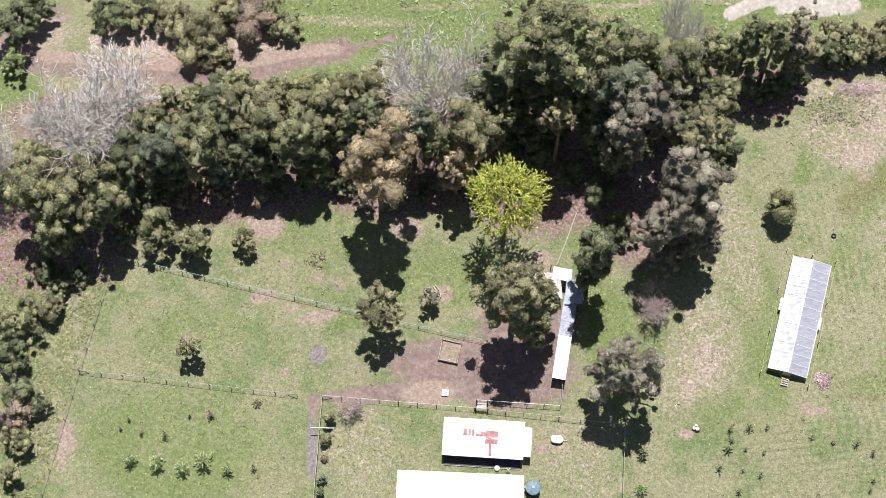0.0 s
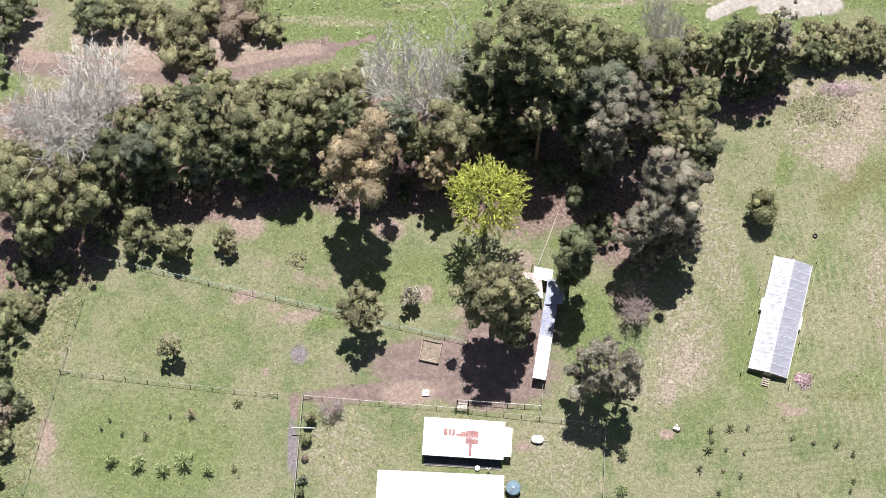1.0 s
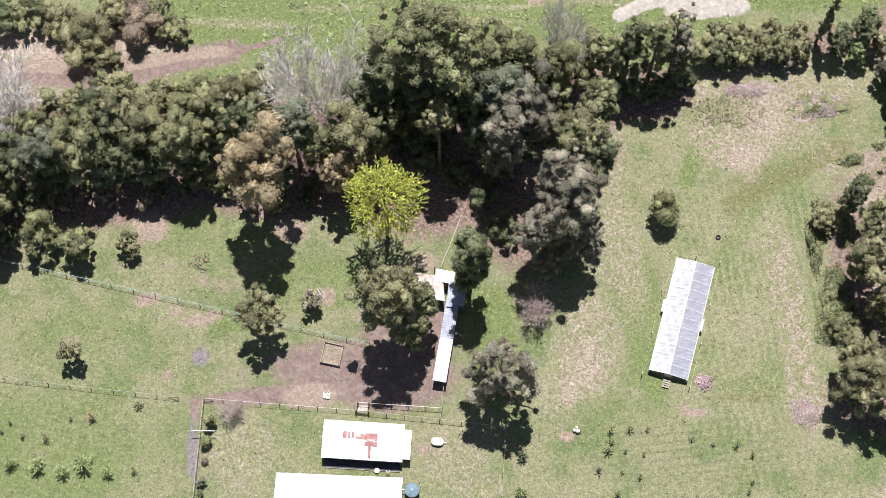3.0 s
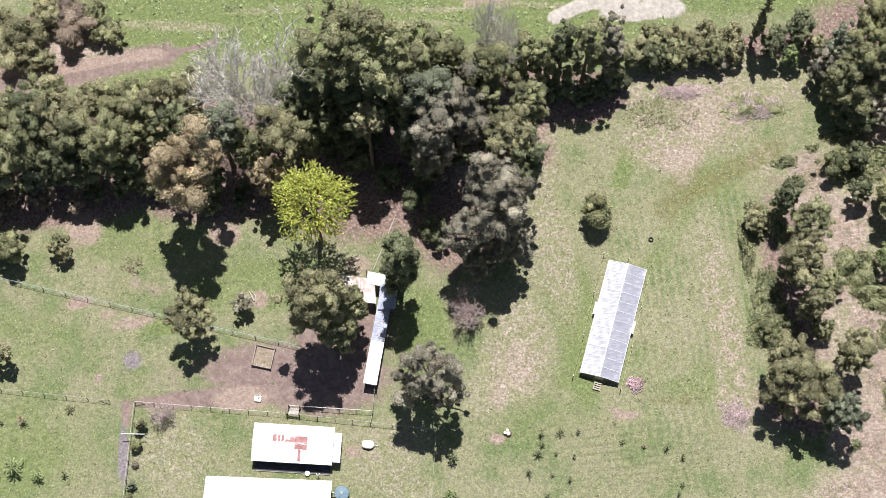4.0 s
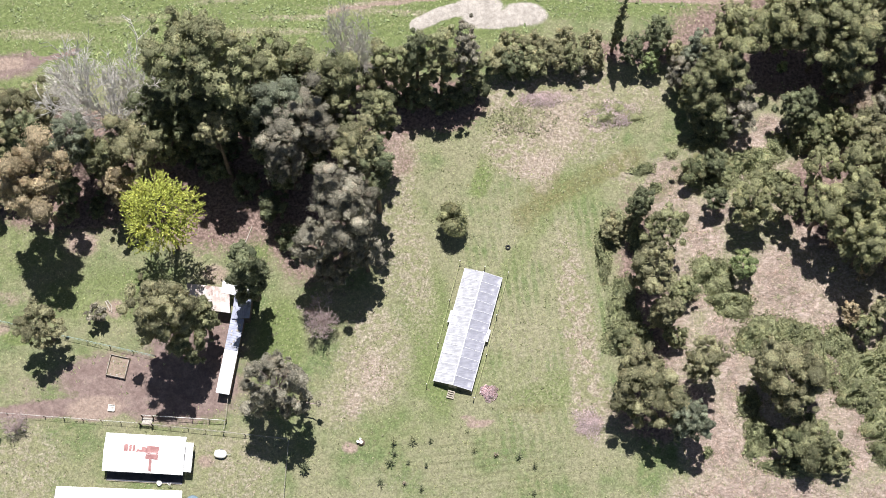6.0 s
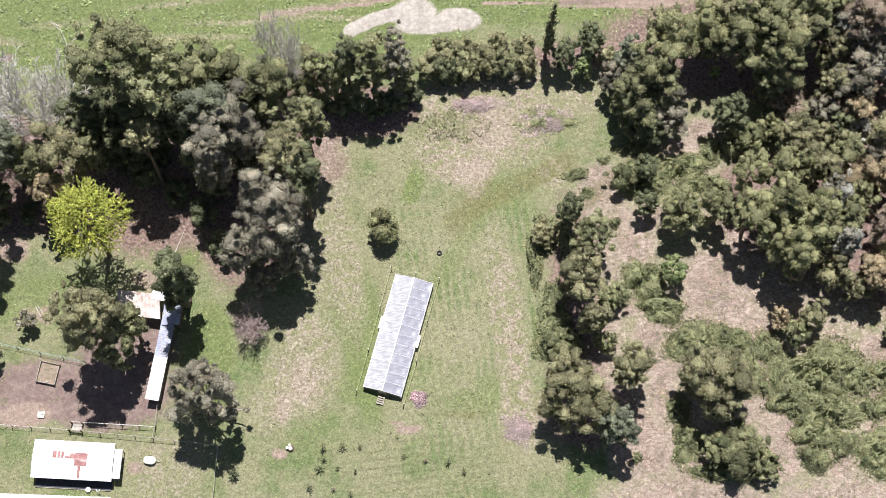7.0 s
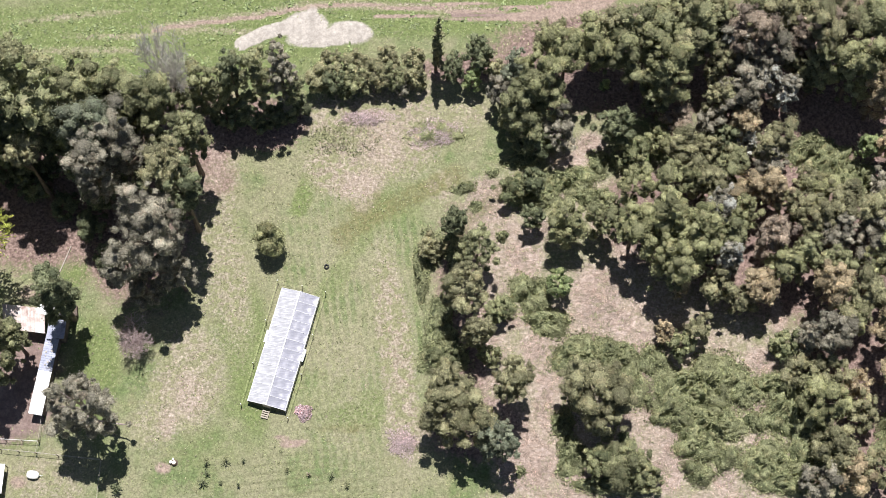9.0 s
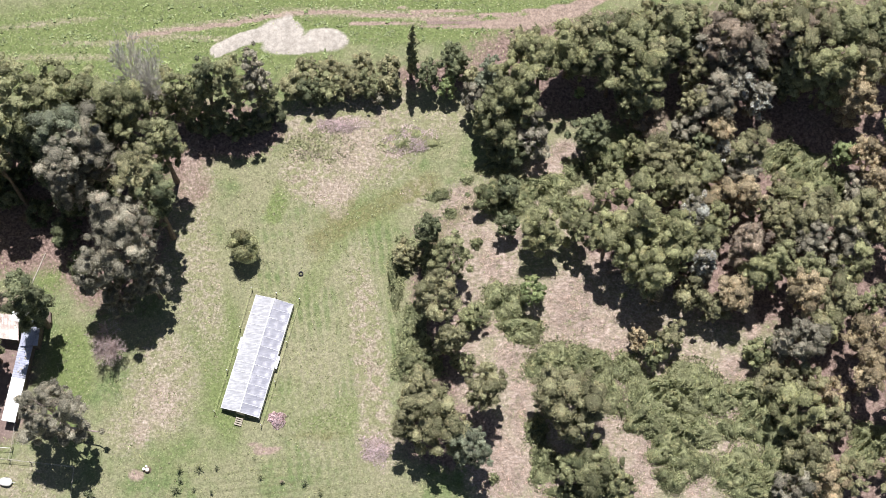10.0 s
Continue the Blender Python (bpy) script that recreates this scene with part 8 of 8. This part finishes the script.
bramble(97.90, -14.93, 3.06, 2.63, 1.8)
bramble(102.29, -16.71, 3.64, 2.93, 2.2)
bramble(100.56, -19.66, 2.61, 2.00, 1.8)
bramble(106.82, -12.27, 2.34, 2.33, 1.4)
bramble(112.59, -14.63, 4.02, 3.72, 2.2)
bramble(115.05, -18.85, 2.61, 3.54, 2.2)
bramble(109.23, -21.88, 3.90, 2.76, 1.8)
bramble(112.19, -23.87, 3.97, 2.14, 1.8)
bramble(100.40, -22.83, 2.16, 1.53, 1.5)
bramble(85.40, -7.40, 3.60, 2.50, 1.8)
bramble(90.23, -7.20, 3.31, 2.03, 1.4)
bramble(92.64, -10.98, 1.76, 3.11, 1.4)
bramble(79.57, 1.29, 2.38, 2.68, 1.6)
bramble(81.91, -2.70, 3.11, 1.73, 1.4)
bramble(84.30, -20.44, 2.17, 2.30, 1.3)
bramble(85.49, 16.99, 3.65, 1.93, 1.4)
bramble(89.38, 19.40, 1.53, 1.62, 1.2)
bramble(80.88, 14.64, 3.03, 2.09, 1.4)
bramble(118.02, 20.99, 3.06, 2.44, 2)
bramble(120.53, 18.93, 2.75, 2.43, 2)
bramble(124.11, 16.28, 3.51, 2.42, 2.2)
bramble(125.93, -18.49, 3.06, 2.78, 2.4)
bramble(68.21, -6.95, 2.65, 2.81, 1.6)
bramble(95.34, -7.99, 1.91, 2.34, 1.2)
bramble(65.34, 3.85, 1.04, 3.16, 1)
bramble(66.86, 7.73, 1.65, 2.22, 1)
bramble(75.67, -0.92, 1.93, 1.73, 1.2)
bramble(108.04, -16.34, 1.31, 1.54, 1.2)
bramble(111.28, -11.20, 2.93, 1.56, 1.4)
bramble(92.79, 19.33, 1.83, 1.46, 1.4)
bramble(88.06, 14.56, 2.58, 1.45, 1.4)
bramble(79.11, 19.54, 2.29, 0.97, 1)
bramble(96.63, -11.75, 1.46, 3.10, 1.2)
bramble(83.35, -16.03, 1.31, 2.31, 1.2)
bramble(89.57, -24.12, 4.32, 1.53, 1.2)
bramble(103.79, -20.68, 2.17, 1.84, 1.2)
bramble(83.29, -16.07, 1.0, 1.2, 1.2)
bramble(83.51, -19.25, 0.8, 1.3, 1.2)
bramble(85.65, -20.54, 0.9, 0.8, 1.2)
bramble(100.25, -22.61, 1.3, 1.2, 1.5)
bramble(80.87, -0.41, 0.9, 1.0, 1.0)
bramble(94.43, -13.32, 0.6, 1.1, 0.9)
bramble(90.59, -6.46, 1.4, 0.8, 1.0)
bramble(97.85, -14.33, 0.7, 0.8, 0.8)
bramble(91.07, -18.08, 0.8, 0.7, 0.7)
bramble(77.80, -22.32, 0.7, 0.6, 0.6)
bramble(98.04, -16.89, 0.9, 0.6, 0.7)
bramble(104.88, -18.25, 1.1, 0.7, 0.8)
bramble(71.17, 16.03, 1.6, 0.8, 0.7)
bramble(72.68, 13.44, 0.8, 0.9, 0.7)
bramble(76.14, 9.22, 0.8, 0.7, 0.8)
bramble(78.82, 20.44, 1.2, 0.7, 0.8)
bramble(83.13, 22.78, 0.7, 0.9, 0.9)
bramble(74.98, 18.11, 0.8, 0.6, 0.6)

# ---- grass ----
def lawn_weight(x, y):
    return np.clip(1 - field_of("soil", x, y) - field_of("litter", x, y) - field_of("sand", x, y) - field_of("ash", x, y) - field_of("chaff", x, y) - 0.7 * field_of("dry", x, y), 0, 1)


def dry_weight(x, y):
    return np.clip(0.7 * field_of("dry", x, y) - 0.25 + 0.6 * field_of("straw", x, y) - field_of("sand", x, y) - field_of("soil", x, y), 0, 1)


scatter("grass_tufts", "short green pasture grass tufts", 50000, "lawn", (-66, -36), (128, 46), lawn_weight, 0.2, 0.05, 41, 0.2)
scatter("dry_grass", "long dry straw-coloured grass", 52000, "straw", (-66, -36), (138, 46), dry_weight, 0.36, 0.035, 42, 0.18)


def field_weight(x, y):
    """Lusher clumps of the northern field."""
    return np.clip(field_of("lush", x, y) - 0.45, 0, 1) * (y > 24) * lawn_weight(x, y) * (0.4 + 0.6 * (np.sin(1.1 * x + y) * np.sin(0.9 * y - 0.4 * x) > 0.2))


scatter("field_grass", "lush bright green grass of the northern field", 24000, "bright", (-66, 22), (128, 48), field_weight, 0.26, 0.07, 44, 0.4, "grass", 4)


def rough_weight(x, y):
    """Unmown grass beyond the western boundary fence."""
    return np.where((x < -42.3 + 0.24 * (y - 2.0)) & (y < 6), 0.8, 0.0) * np.clip(1.2 - field_of("litter", x, y), 0, 1)


scatter("rough_grass", "long unmown grass along the western boundary", 16000, "lawn", (-64, -36), (-40, 6), rough_weight, 0.42, 0.06, 45, 0.6, "grass", 4)


def thatch_weight(x, y):
    return np.clip(field_of("straw", x, y) - 0.35, 0, 1) * (x > 66)


scatter("tall_dry_grass", "tall pale dry grass in the gaps of the wood", 90000, "straw", (66, -36), (130, 30), thatch_weight, 0.6, 0.02, 46, 0.25, "grass", 4)


def wisp_weight(x, y):
    return np.clip(field_of("straw", x, y) - 0.3, 0, 1) * (x > 64) * (np.sin(0.7 * x + 1.3 * np.sin(0.5 * y)) * np.sin(0.6 * y) > 0.05)


scatter("green_wisps", "green wisps of grass among the dry stalks", 15000, "bramble", (64, -36), (138, 30), wisp_weight, 0.6, 0.035, 47, 0.3, "grass", 4)


def weed_weight(x, y):
    """Scattered dark clumps of the open pasture."""
    return 0.5 * lawn_weight(x, y) * (x < 66) * (y < 26)


scatter("pasture_weeds", "small dark green weed clumps scattered over the pasture", 5200, "green", (-46, -34), (66, 26), weed_weight, 0.24, 0.075, 48, 0.5, "weeds", 5)
scatter("field_weeds", "broad-leaved weeds in the northern field", 5000, "bright", (-60, 30), (100, 48), field_weight, 0.5, 0.14, 49, 0.5, "weeds", 6)
